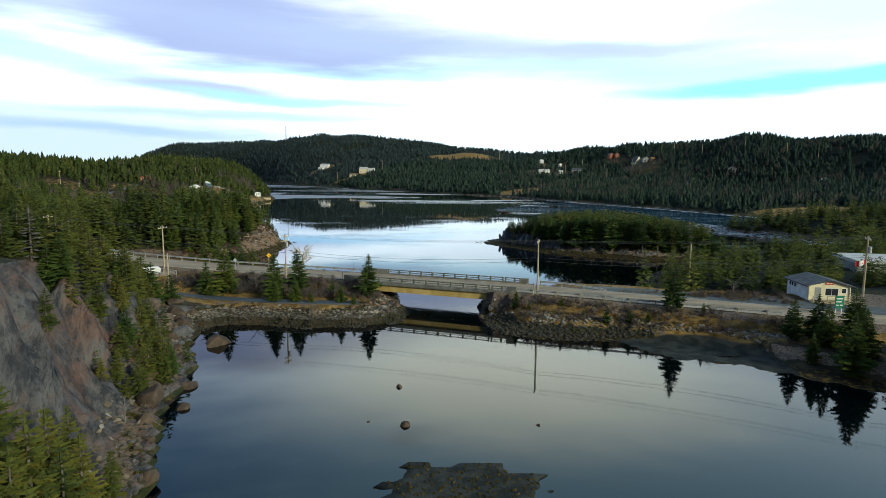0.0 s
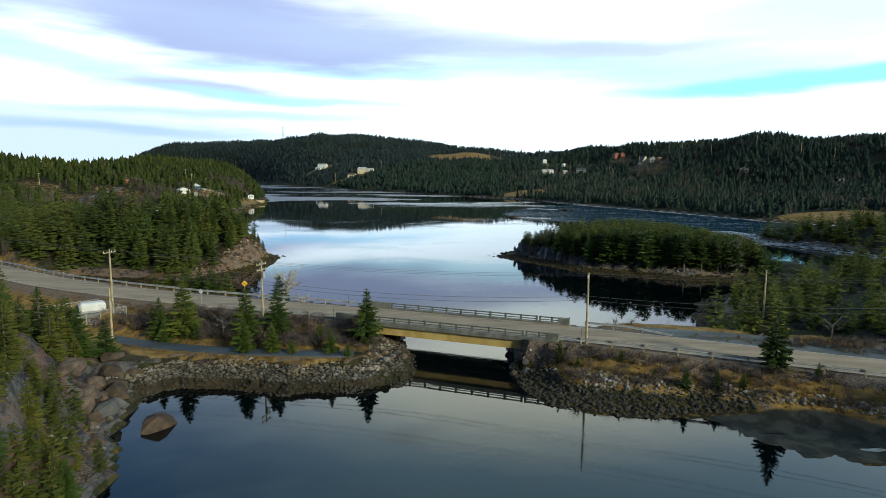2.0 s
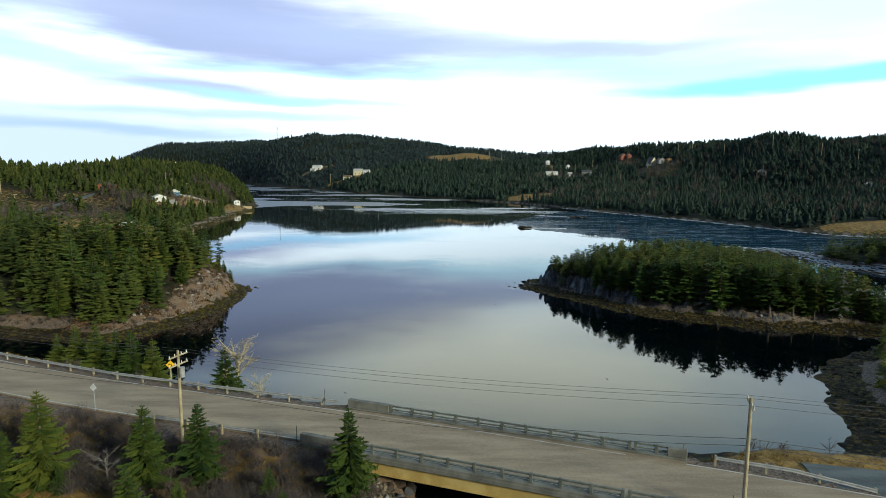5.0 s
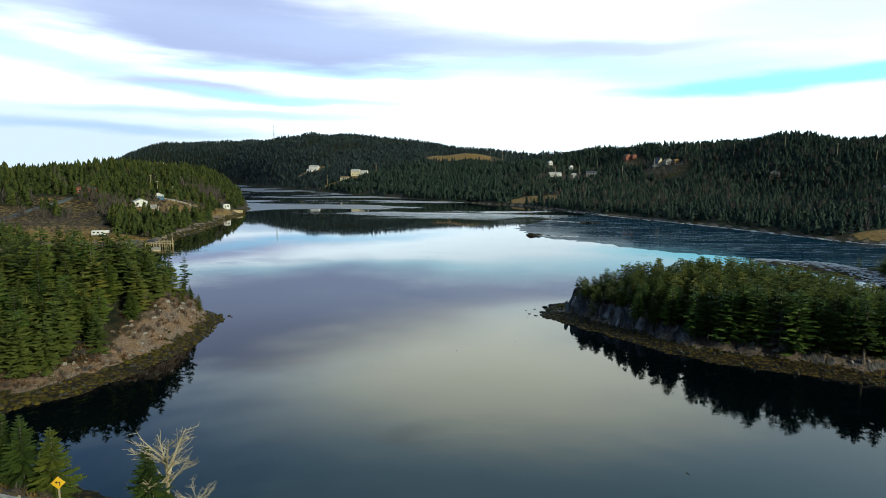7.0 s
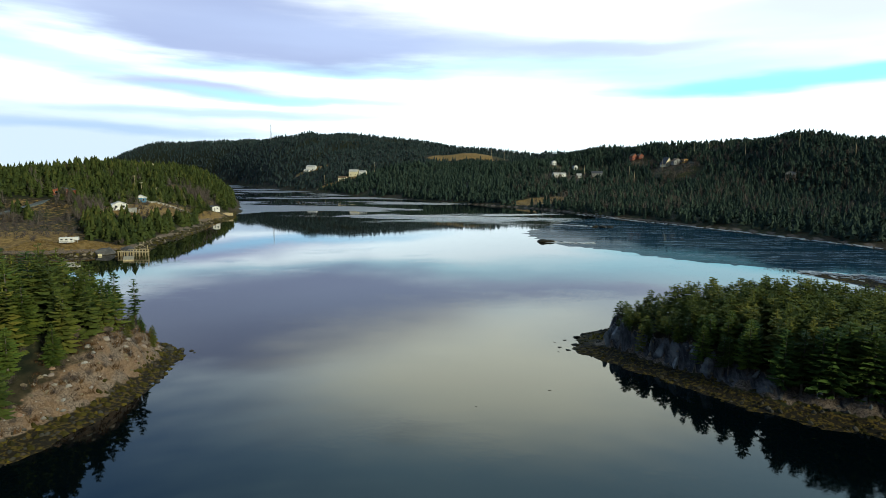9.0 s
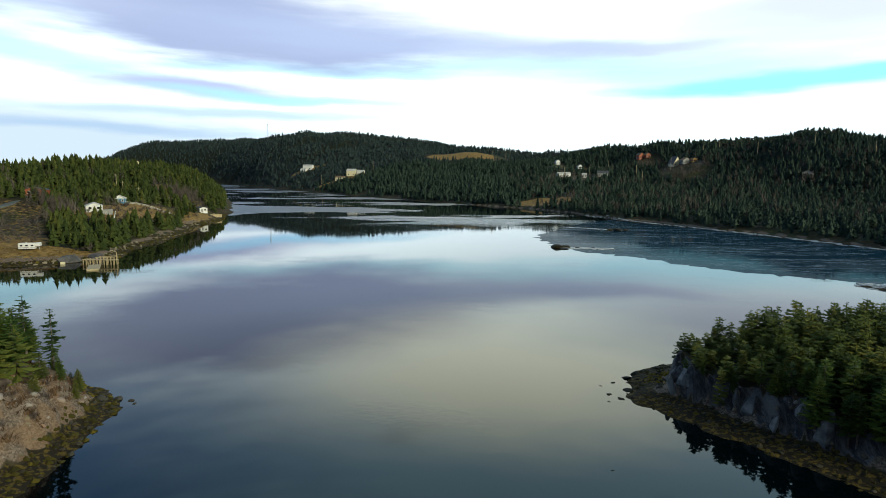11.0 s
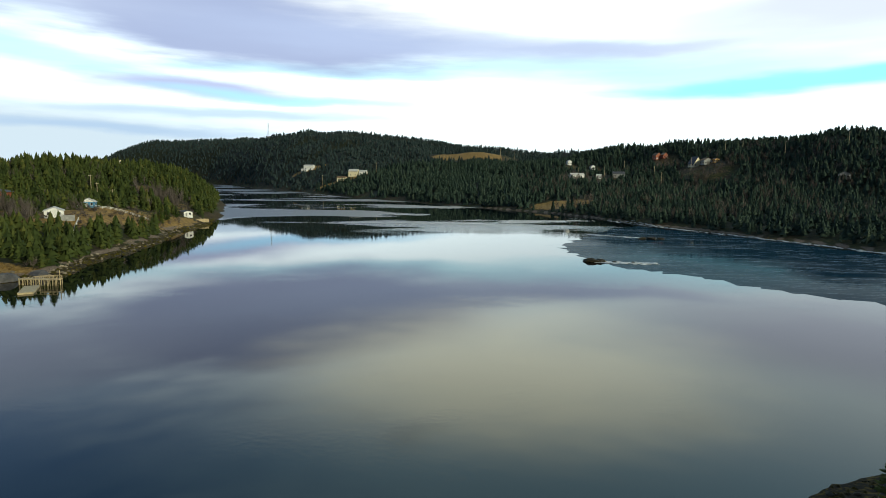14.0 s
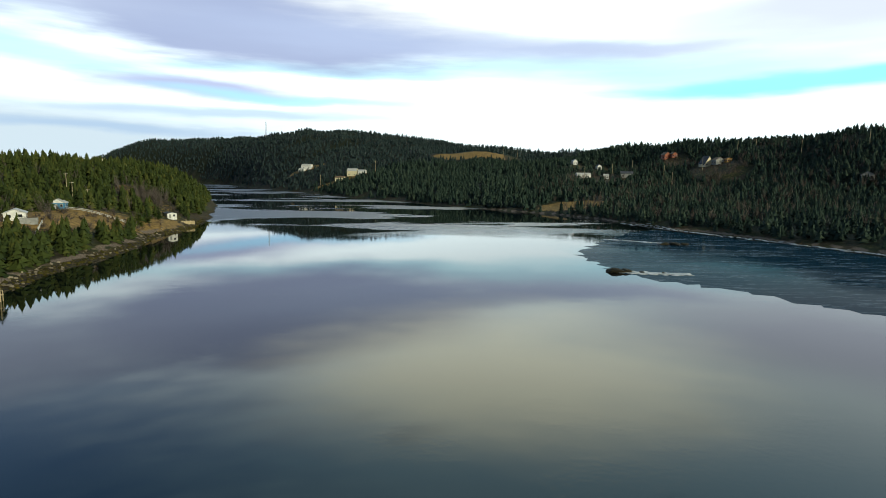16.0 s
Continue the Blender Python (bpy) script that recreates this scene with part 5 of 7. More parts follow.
for off, down, sag, r in ((-1.05, 0.2, 0.55, 0.014), (0.4, 0.2, 0.6, 0.014), (1.05, 0.2, 0.5, 0.014), (0.15, 3.0, 0.9, 0.024), (0.15, 3.5, 1.0, 0.024)):
    pts = [(x + 0.3 * off, y + 0.95 * off, tp - down) for x, y, tp in POLES]
    tagged(part("power_cable", sagging(pts, sag, r), WIRE), "thin dark overhead cable slung between timber poles", "cable", "overhead cables")


def diamond(size, thick=0.03):
    s = size / 2 ** 0.5
    return prism([(0, -s), (s, 0), (0, s), (-s, 0)], -thick / 2, thick / 2)


sx, sy = -37.3, 124.6
sz = ground_at(sx, sy)
ob = thing("road_sign", sx, sy, sz, 12, "yellow diamond warning sign with a black bent arrow", "road sign")
part("post", box(-0.06, 0.03, -0.4, 0.06, 0.13, 2.9, 0.01), POST, ob)
face = part("face", diamond(0.72), YELLOW, ob, "bright yellow diamond plate", pose(0, 0, 2.45))
bm = box(0.08, -0.022, -0.22, 0.15, -0.018, 0.04)
box(-0.08, -0.022, 0.02, 0.15, -0.018, 0.09, bm=bm)
prism([(-0.23, 0.055), (-0.07, -0.05), (-0.07, 0.16)], -0.022, -0.018, bm)
part("arrow", bm, BLACK, face, "black left bend arrow")
sx, sy = -41.6, 117.0
ob = thing("road_sign", sx, sy, ground_at(sx, sy), -8, "diamond road sign seen from its bare metal back", "road sign")
part("post", box(-0.04, 0.02, -0.4, 0.04, 0.10, 2.9, 0.01), STEEL, ob)
part("plate", diamond(0.55), SIGNBACK, ob, "pale metal diamond plate", pose(0, 0, 2.5))
ob = thing("direction_sign", 57.0, 87.6, ground_at(57.0, 87.6), 6, "green road direction sign on two white posts", "road sign")
for u in (-0.45, 0.45):
    part("post", box(u - 0.05, 0.02, -0.4, u + 0.05, 0.12, 2.9, 0.01), WHITE, ob)
pan = part("panel", box(-0.7, -0.03, 1.1, 0.7, 0.02, 3.0, 0.01), GREEN, ob, "green enamelled panel")
for z0, a, b in ((2.55, -0.5, 0.5), (2.1, -0.5, 0.3), (1.6, -0.5, -0.1), (1.6, 0.1, 0.5)):
    part("lettering", box(a, -0.036, z0 - 0.08, b, -0.032, z0 + 0.08), WHITE, pan, "white bar of lettering")
ob = thing("notice_board", 61.5, 82.5, ground_at(61.5, 82.5), -10, "small black notice board on two posts", "sign")
part("board", box(-0.5, -0.03, 0.6, 0.5, 0.03, 1.7, 0.01), BLACK, ob)
for u in (-0.45, 0.45):
    part("post", box(u - 0.04, -0.04, -0.3, u + 0.04, 0.04, 1.75), POST, ob)
for x, y in ((-19.2, 109.9), (14.4, 99.0), (14.9, 109.2), (-18.6, 119.0)):
    ob = thing("marker_post", x, y, ground_at(x, y), 0, "slim dark marker post at the bridge end", "marker post", "marker posts at the bridge")
    part("stake", box(-0.035, -0.035, -0.4, 0.035, 0.035, 1.9, 0.01), RAILM, ob)

# fenced tank beside the footpath
FC = [(-51.4, 113.0), (-55.8, 106.8), (-63.2, 111.8), (-58.8, 118.0)]
fz = 3.0
ob = thing("chain_fence", -58, 113.8, fz, 0, "grey chain-link fence round a white tank", "fence")
for (ax, ay), (bx, by) in zip(FC, FC[1:] + FC[:1]):
    L = math.dist((ax, ay), (bx, by))
    n = 4
    for i in range(n):
        k = i / n
        part("post", rod((ax + k * (bx - ax) + 58, ay + k * (by - ay) - 113.8, -0.6), (ax + k * (bx - ax) + 58, ay + k * (by - ay) - 113.8, 1.95), 0.045, 0.045, 6), STEEL, ob)
    part("top_rail", rod((ax + 58, ay - 113.8, 1.9), (bx + 58, by - 113.8, 1.9), 0.03, 0.03, 6), STEEL, ob)
    bm = bmesh.new()
    step = 0.28
    ux, uy = (bx - ax) / L, (by - ay) / L
    s = -1.9
    while s < L:
        for sg in (1, -1):
            t0, t1 = max(0.0, -s / 1.9), min(1.0, (L - s) / 1.9)
            if t1 > t0:
                z0, z1 = (t0, t1) if sg > 0 else (1 - t0, 1 - t1)
                rod((ax + 58 + ux * (s + 1.9 * t0), ay - 113.8 + uy * (s + 1.9 * t0), 1.9 * z0), (ax + 58 + ux * (s + 1.9 * t1), ay - 113.8 + uy * (s + 1.9 * t1), 1.9 * z1), 0.008, 0.008, 3, bm)
        s += step
    part("mesh", bm, STEEL, ob, "wire mesh")
ob = thing("tank", -55.6, 111.4, ground_at(-55.6, 111.4) - 0.25, 35, "white rounded tank on a concrete pad", "tank")
part("pad", box(-2.0, -1.4, -0.5, 2.0, 1.4, 0.12, 0.03), CONCRETE, ob)
part("shell", box(-1.75, -1.1, 0.12, 1.75, 1.1, 1.6, 0.35), WHITE, ob)


# ---------- houses ----------
def gable_house(name, x, y, z, rz, w, d, wall, rise, wallm, roofm, label, windows=(), doors=(), eave=0.35, category="house", sills=True, gablem=None):
    """Front at -y, ridge along y. windows and doors: (side, along, low, width, height)."""
    ob = thing(name, x, y, z, rz, label, category)
    hw, hd = w / 2, d / 2
    part("wall", prism([(-hw, -0.8), (hw, -0.8), (hw, wall), (0, wall + rise), (-hw, wall)], -hd, hd), wallm, ob)
    if gablem is not None:
        part("gable", prism([(-hw + 0.02, wall - 0.02), (hw - 0.02, wall - 0.02), (0, wall + rise - 0.03)], -hd - 0.04, -hd + 0.02), gablem, ob)
    k = rise / hw
    for s in (-1, 1):
        pts = [(0, wall + rise + 0.04), (s * (hw + eave), wall - k * eave + 0.04), (s * (hw + eave), wall - k * eave + 0.20), (0, wall + rise + 0.20)]
        part("roof", prism(pts, -hd - eave, hd + eave), roofm, ob)
    for kind, items in (("window", windows), ("door", doors)):
        for side, u, low, ww, hh in items:
            m = {"front": pose(u, -hd, low), "back": pose(u, hd, low, 0, 0, 180), "left": pose(-hw, u, low, 0, 0, -90), "right": pose(hw, u, low, 0, 0, 90)}[side]
            if kind == "window":
                fr = box(-ww / 2 - 0.08, -0.05, -0.08, ww / 2 + 0.08, 0.02, hh + 0.08)
                wn_ = part("window", fr, WHITE, ob, "", m)
                part("pane", box(-ww / 2, -0.062, 0, ww / 2, -0.052, hh), GLASS, wn_)
            else:
                dr = part("door", box(-ww / 2, -0.05, 0, ww / 2, 0.02, hh), GREYWALL if wallm is not GREYWALL else WHITE, ob, "", m)
                part("handle", rod((ww * 0.35, -0.06, hh * 0.48), (ww * 0.35, -0.11, hh * 0.48), 0.03, 0.03, 6), STEEL, dr)
    return ob


hx, hy, hr = 61.6, 100.6, -6
hz = 3.45
hut = gable_house("visitor_hut", hx, hy, hz, hr, 6.4, 7.4, 2.5, 0.85, WHITE, GREYROOF, "small white hut with a cream gable and dark shingle roof",
                  [("front", -0.1, 1.0, 0.9, 1.1), ("front", 0.85, 1.0, 0.9, 1.1), ("front", 2.2, 1.4, 0.6, 0.7), ("left", 1.6, 1.55, 0.55, 0.6), ("left", 0.7, 1.55, 0.55, 0.6), ("left", 2.5, 1.55, 0.55, 0.6)],
                  [("front", -1.7, 0.25, 0.95, 2.0)], 0.5, "house", True, CREAM)
part("cladding", prism([(-3.18, 0.1), (3.18, 0.1), (3.18, 2.5), (-3.18, 2.5)], -3.735, -3.702), CREAM, hut, "cream painted front boards")
sg = part("name_board", box(-0.62, -3.84, 2.75, 0.62, -3.79, 3.1, 0.01), RED, hut, "small red name board")
for a, b in ((-0.5, -0.1), (0.0, 0.5)):
    part("lettering", box(a, -3.846, 2.87, b, -3.842, 2.98), CREAM, sg, "pale bar of lettering")
part("porch_floor", box(-3.2, -5.5, -0.7, 3.2, -3.75, 0.22, 0.02), POST, hut)
for u in (-3.1, -1.0, 1.1, 3.1):
    part("porch_post", box(u - 0.06, -5.45, 0.22, u + 0.06, -5.33, 1.2, 0.01), POST, hut)
for z0 in (0.55, 0.85, 1.12):
    part("porch_rail", box(-0.9, -5.43, z0, 3.1, -5.37, z0 + 0.09), POST, hut)
for u in (-3.05, 3.05):
    part("porch_pillar", box(u - 0.07, -3.78 - 0.14, 0.22, u + 0.07, -3.78, 2.5), CREAM, hut)

fx, fy = 66.5, 96.6
ob = thing("flagpole", fx, fy, ground_at(fx, fy), 0, "white flagpole flying a red and white flag", "flagpole")
part("pole", rod((0, 0, -0.4), (0, 0, 7.4), 0.06, 0.035, 8), WHITE, ob)
part("finial", rod((0, 0, 7.38), (0, 0, 7.5), 0.06, 0.04, 8), STEEL, ob)


def flag_cloth(u0, u1):
    bm = bmesh.new()
    n = 6
    rows = []
    for i in range(n + 1):
        u = u0 + (u1 - u0) * i / n
        wv = 0.12 * math.sin(u * 5) * u
        rows.append([bm.verts.new((-u, wv + 0.01 * s, 7.25 - 0.28 * u - 0.85 * v)) for s in (0, 1) for v in (0, 1)])
    for r, q in zip(rows, rows[1:]):
        bm.faces.new((r[0], q[0], q[1], r[1]))
        bm.faces.new((r[3], q[3], q[2], r[2]))
    return bm


flag = part("flag", flag_cloth(0.05, 0.47), RED, ob, "red and white cloth flag")
part("white_field", flag_cloth(0.47, 1.2), WHITE, flag, "white middle field")
part("red_field", flag_cloth(1.2, 1.62), RED, flag, "red outer field")
part("emblem", prism([(-0.83, 6.25), (-0.62, 6.55), (-0.72, 6.65), (-0.83, 6.95), (-0.94, 6.65), (-1.04, 6.55)], -0.06, 0.02), RED, flag, "red leaf shape")

big = thing("flat_roofed_building", 101, 131, 1.0, -12, "long low white building with a flat pale roof", "building")
part("wall", box(-14, -6, -0.8, 14, 6, 4.2), GREYWALL, big)
part("roof", box(-14.5, -6.5, 4.2, 14.5, 6.5, 4.9, 0.03), PALEROOF, big, "pale flat roof with a white edge")
for u in np.linspace(-11, 11, 7):
    wn_ = part("window", box(u - 0.8, -6.05, 1.2, u + 0.8, -5.98, 2.6), WHITE, big)
    part("pane", box(u - 0.7, -6.065, 1.3, u + 0.7, -6.052, 2.5), GLASS, wn_)

# houses of the western shore
gable_house("shore_house", -168.5, 394, ground_at(-168.5, 394) - 0.3, 32, 6.4, 8.2, 2.3, 1.3, WHITE, PALEROOF, "white bungalow with a pale grey roof on the slope",
            [("front", -1.6, 0.9, 1.1, 1.0), ("front", 1.6, 0.9, 1.1, 1.0), ("right", -2.2, 0.9, 1.3, 1.0), ("right", 1.0, 0.9, 1.3, 1.0)], [("right", 3.1, 0.1, 0.9, 1.9)])
ob = thing("timber_deck", -161.5, 390.5, ground_at(-161.5, 390.5), 32, "weathered grey timber deck beside the bungalow", "deck")
part("planks", box(-2.6, -3.0, 0.6, 2.6, 3.0, 0.75), DEADWOOD, ob)
part("skirt", box(-2.6, -3.02, -0.8, 2.6, -2.9, 1.5), GREYWALL, ob)
part("side_skirt", box(2.5, -2.88, -0.8, 2.62, 3.0, 1.5), GREYWALL, ob)
shed = gable_house("blue_shed", -175, 427.5, ground_at(-175, 427.5) - 0.2, 24, 5.2, 7.0, 2.5, 1.5, BLUE, PALEROOF, "blue shed with a pale roof and a white door",
                   [("right", -1.5, 1.0, 0.9, 1.0), ("front", 1.4, 1.0, 0.8, 1.0)], [("front", -0.6, 0.1, 1.3, 2.0)], gablem=WHITE)
hut2 = gable_house("shore_cabin", -163, 497, ground_at(-163, 497) - 0.2, 40, 4.6, 7.6, 2.5, 0.6, WHITE, GREYROOF, "small white cabin with a low grey roof by the shore",
                   [("right", 0, 1.0, 1.3, 1.0), ("front", 0.9, 1.0, 1.0, 1.0)], [("front", -1, 0.1, 0.9, 2.0)])
ob = thing("garden_wall", -157, 500, ground_at(-157, 500), 30, "low pale timber wall beside the cabin", "wall")
part("boards", box(-5, -0.12, -0.8, 5, 0.12, 1.0, 0.02), DOCK, ob)
gable_house("brown_house", -222, 436, ground_at(-222, 436) - 0.3, 14, 10, 8, 2.6, 1.4, RUST, GREYROOF, "brown house with a blue-grey roof behind bushes", [("front", -2, 1, 1.2, 1.1), ("front", 2, 1, 1.2, 1.1)])
gable_house("red_house", -300, 480, ground_at(-300, 480) - 0.3, 30, 9, 10, 4.2, 2.4, RED, RED, "red house with a red roof among spruces", [("front", -2, 1, 1.2, 1.1), ("front", 2, 1, 1.2, 1.1)])
gable_house("hilltop_house", -246, 580, ground_at(-246, 580) - 0.3, 60, 8, 9, 6.2, 2.8, CREAM, BROWNROOF, "cream house on the wooded hilltop", [("front", 0, 7, 1.2, 1.1)])

# camper van trailer
ob = thing("camper_trailer", -151, 326, ground_at(-151, 326), 14, "white camper trailer with a dark stripe on dry grass", "camper trailer")
ob.matrix_basis = ob.matrix_basis @ Matrix.Diagonal((0.8, 0.8, 0.8, 1))
part("body", box(-3.6, -1.2, 0.55, 2.6, 1.2, 2.95, 0.14), WHITE, ob)
part("nose", box(2.58, -1.15, 1.55, 4.3, 1.15, 3.05, 0.14), WHITE, ob)
part("stripe", box(-3.5, -1.212, 1.05, 2.5, -1.203, 1.25), GREYWALL, ob, "grey painted stripe")
for u in (-2.4, -0.4, 1.6):
    part("window", box(u - 0.45, -1.215, 1.7, u + 0.45, -1.204, 2.3, 0.02), GLASS, ob)
part("door", box(0.35, -1.22, 0.6, 0.95, -1.205, 2.5), WHITE, ob)
for u in (-1.5, -0.6):
    for v in (-1.1, 1.1):
        part("wheel", rod((u, v - 0.12, 0.34), (u, v + 0.12, 0.34), 0.34, 0.34, 14), BLACK, ob)
part("hitch_leg", box(3.6, -0.1, -0.1, 3.8, 0.1, 1.56), STEEL, ob)
part("roof_vent", box(-1.2, -0.3, 2.95, -0.6, 0.3, 3.2, 0.03), WHITE, ob)

# pier and float
pier = thing("pier", -122, 316.9, 0, -4, "weathered yellow timber pier on many posts", "pier")
part("deck", box(-5.6, -1.1, 1.42, 5.1, 1.1, 1.58), DOCK, pier)
for u in np.linspace(-5.4, 4.9, 10):
    for v in (-1.0, 1.0):
        part("pile", rod((u, v, -2.2), (u, v, 2.35 if u > -1.5 else 1.75), 0.10, 0.09, 7), DOCK, pier)
for v in (-1.0, 1.0):
    part("rail", box(-1.4, v - 0.06, 2.25, 5.0, v + 0.06, 2.37), DOCK, pier)
for u in np.linspace(-5.1, 4.7, 14):
    part("fender", box(u - 0.06, -1.19, -0.8, u + 0.06, -1.11, 1.42), DOCK, pier)
part("tall_post", rod((5.15, 0, -2.2), (5.15, 0, 3.9), 0.15, 0.12, 8), DOCK, pier)
fl = thing("float", -119.8, 309, 0, 27, "pale timber float moored beside the pier", "float")
part("hull", box(-1.6, -5, -0.25, 1.6, 5, 0.38, 0.03), DOCK, fl)
for i in range(17):
    part("plank", box(-1.65, -5 + i * 0.588, 0.384, 1.65, -5 + i * 0.588 + 0.55, 0.44), POST, fl)
ob = thing("crate", -134, 316.4, ground_at(-134, 316.4), 15, "small pale crate on the grass", "crate")
part("box_body", box(-0.6, -0.4, -0.1, 0.6, 0.4, 0.7, 0.02), CREAM, ob)


def rail_fence(points, label, step=3.0, height=1.1):
    o = points[0]
    z0 = ground_at(*o)
    ob = thing("rail_fence", o[0], o[1], z0, 0, label, "fence", "white rail fences")
    P = []
    for a, b in zip(points, points[1:]):
        n = max(1, int(math.dist(a, b) / step))
        P += [(a[0] + (b[0] - a[0]) * i / n, a[1] + (b[1] - a[1]) * i / n) for i in range(n)]
    P.append(points[-1])
    L = [(x - o[0], y - o[1], ground_at(x, y) - z0) for x, y in P]
    for x, y, z in L:
        part("post", box(x - 0.08, y - 0.08, z - 0.4, x + 0.08, y + 0.08, z + height + 0.1), WHITE, ob)
    for a, b in zip(L, L[1:]):
        for k in (0.45, 0.95):
            part("rail", rod((a[0], a[1], a[2] + height * k), (b[0], b[1], b[2] + height * k), 0.075, 0.075, 4), WHITE, ob)


rail_fence([(-206, 424), (-190, 422), (-179, 420), (-167, 430), (-154, 447)], "long white timber rail fence running down the slope")
rail_fence([(-146, 364), (-150, 374), (-158, 392)], "white timber rail fence near the shore", 2.0)

for x, y, tp in [(-178, 452, 21), (-196, 470, 20), (-205, 480, 18), (-262, 400, 27), (-218, 350, 20)]:
    utility_pole(x, y, ground_at(x, y) + 9.0, "timber utility pole by the shore houses", arms=1)

# far houses
WIN3 = [("front", -2.6, 1.0, 1.3, 1.2), ("front", 0, 1.0, 1.3, 1.2), ("front", 2.6, 1.0, 1.3, 1.2)]
FARHOUSES = [  # x, y, turn, width, depth, wall height, rise, wall, roof, label
    (123, 836, 97, 7, 15, 2.8, 1.6, WHITE, PALEROOF, "long white bungalow in a hillside clearing"),
    (143, 818, 75, 5, 5, 2.4, 1.4, WHITE, PALEROOF, "small white shed beside bare bushes"),
    (163, 814, 75, 8, 12, 3.0, 2.0, GREYWALL, GREYROOF, "grey house half hidden by spruces"),
    (132, 928, 10, 5.5, 6, 3.0, 1.8, WHITE, PALEROOF, "tall white house below the ridge"),
    (158, 914, 10, 5, 6, 3.0, 1.6, WHITE, GREYROOF, "small white house among spruces"),
    (240, 806, 14, 9.5, 10, 1.8, 7.4, CREAM, GREYROOF, "cream house with a steep gable"),
    (248, 797, 12, 9.5, 7, 3.0, 2.6, GREYWALL, BROWNROOF, "grey house with a brown roof"),
    (256, 793, 12, 5, 5, 2.4, 0.9, ORANGE, BROWNROOF, "ochre timber annex beside the grey house"),
    (223, 874, 14, 7.5, 7.5, 3.6, 3.0, RUST, BROWNROOF, "rust red house near the hilltop"),
    (230, 870, 14, 6, 6, 2.4, 2.4, RUST, BROWNROOF, "rust red wing of a hilltop house"),
    (-150, 1003, 82, 9, 13, 5.5, 3.0, CREAM, PALEROOF, "large cream house in a hillside clearing"),
    (-166, 998, 82, 7, 12, 3.2, 2.0, CREAM, BROWNROOF, "low cream house beside a field"),
    (-137, 1002, 82, 7, 10, 3.4, 1.8, WHITE, PALEROOF, "white garage beside a large house"),
    (-246, 1150, 80, 9, 16, 5.0, 2.0, WHITE, PALEROOF, "white house with two storeys on the hill"),
    (-252, 1141, 80, 7, 9, 3.0, 2.0, WHITE, PALEROOF, "low white house on the hill"),
    (290, 640, -30, 8, 10, 3.4, 2.0, GREYWALL, GREYROOF, "grey house among bare trees"),
    (338, 560, -30, 8, 10, 3.4, 2.0, WHITE, GREYROOF, "pale house among bare trees"),
]
for x, y, rz, w, d, wl, rs, wm, rm, lab in FARHOUSES:
    if x < 0 or y > 770:
        wl += 1.0
    gable_house("house", x, y, ground_at(x, y) - 0.2, rz, w, d, wl, rs, wm, rm, lab,
                [(s, u, 1.0, 1.3, 1.3) for s in ("front", "left") for u in (-0.28 * (w if s == "front" else d), 0.28 * (w if s == "front" else d))])
for x, y in [(120, 815), (150, 822), (175, 836), (196, 800), (286, 800), (300, 745), (330, 700), (345, 640), (360, 610), (-120, 1010), (-195, 1010), (60, 1100), (80, 1090), (190, 760), (230, 790), (275, 815)]:
    utility_pole(x, y, ground_at(x, y) + 13.5, "far timber utility pole above the trees", arms=1, r=0.2)

tx, ty = -427, 1537
tw = thing("radio_tower", tx, ty, ground_at(tx, ty), 20, "slender lattice radio tower on the hilltop", "tower")
for a, b in ((-1, -1), (1, -1), (1, 1), (-1, 1)):
    part("leg", rod((a * 1.6, b * 1.6, -1), (a * 0.7, b * 0.7, 36), 0.28, 0.2, 5), STEEL, tw)
for i in range(9):
    z0, z1 = i * 4.0, (i + 1) * 4.0
    r0, r1 = 1.6 - 0.9 * z0 / 36, 1.6 - 0.9 * z1 / 36
    for (a, b), (c, d) in (((-1, -1), (1, -1)), ((1, -1), (1, 1)), ((1, 1), (-1, 1)), ((-1, 1), (-1, -1))):
        part("brace", rod((a * r0, b * r0, z0), (c * r1, d * r1, z1), 0.13, 0.13, 4), STEEL, tw)
part("antenna", rod((0, 0, 35), (0, 0, 40), 0.5, 0.35, 6), WHITE, tw)


# ---------- stones, ice, bushes and grass ----------
def stone_proto(seed, rings=1):
    r = random.Random(seed)
    bm = bmesh.new()
    bmesh.ops.create_icosphere(bm, subdivisions=rings, radius=1.0)
    off = Vector((r.uniform(0, 50), r.uniform(0, 50), r.uniform(0, 50)))
    for v in bm.verts:
        k = 1 + 0.5 * noise.noise(v.co * 1.1 + off) + 0.22 * noise.noise(v.co * 2.6 + off)
        v.co = Vector((v.co.x * 1.15, v.co.y * 0.9, v.co.z * 0.72)) * k
    for j in range(9):      # flat broken sides
        nrm = Vector((r.uniform(-1, 1), r.uniform(-1, 1), r.uniform(-0.3, 1))).normalized()
        for v in bm.verts:
            over = v.co.dot(nrm) - 0.56
            if over > 0:
                v.co -= nrm * over * 0.9
    bm.verts.ensure_lookup_table()
    V = np.array([v.co[:] for v in bm.verts])
    F = np.array([[v.index for v in f.verts] for f in bm.faces])
    bm.free()
    return V, F


SMALL = [stone_proto(300 + i, 1) for i in range(8)]
BIG = [stone_proto(330 + i, 2) for i in range(8)]


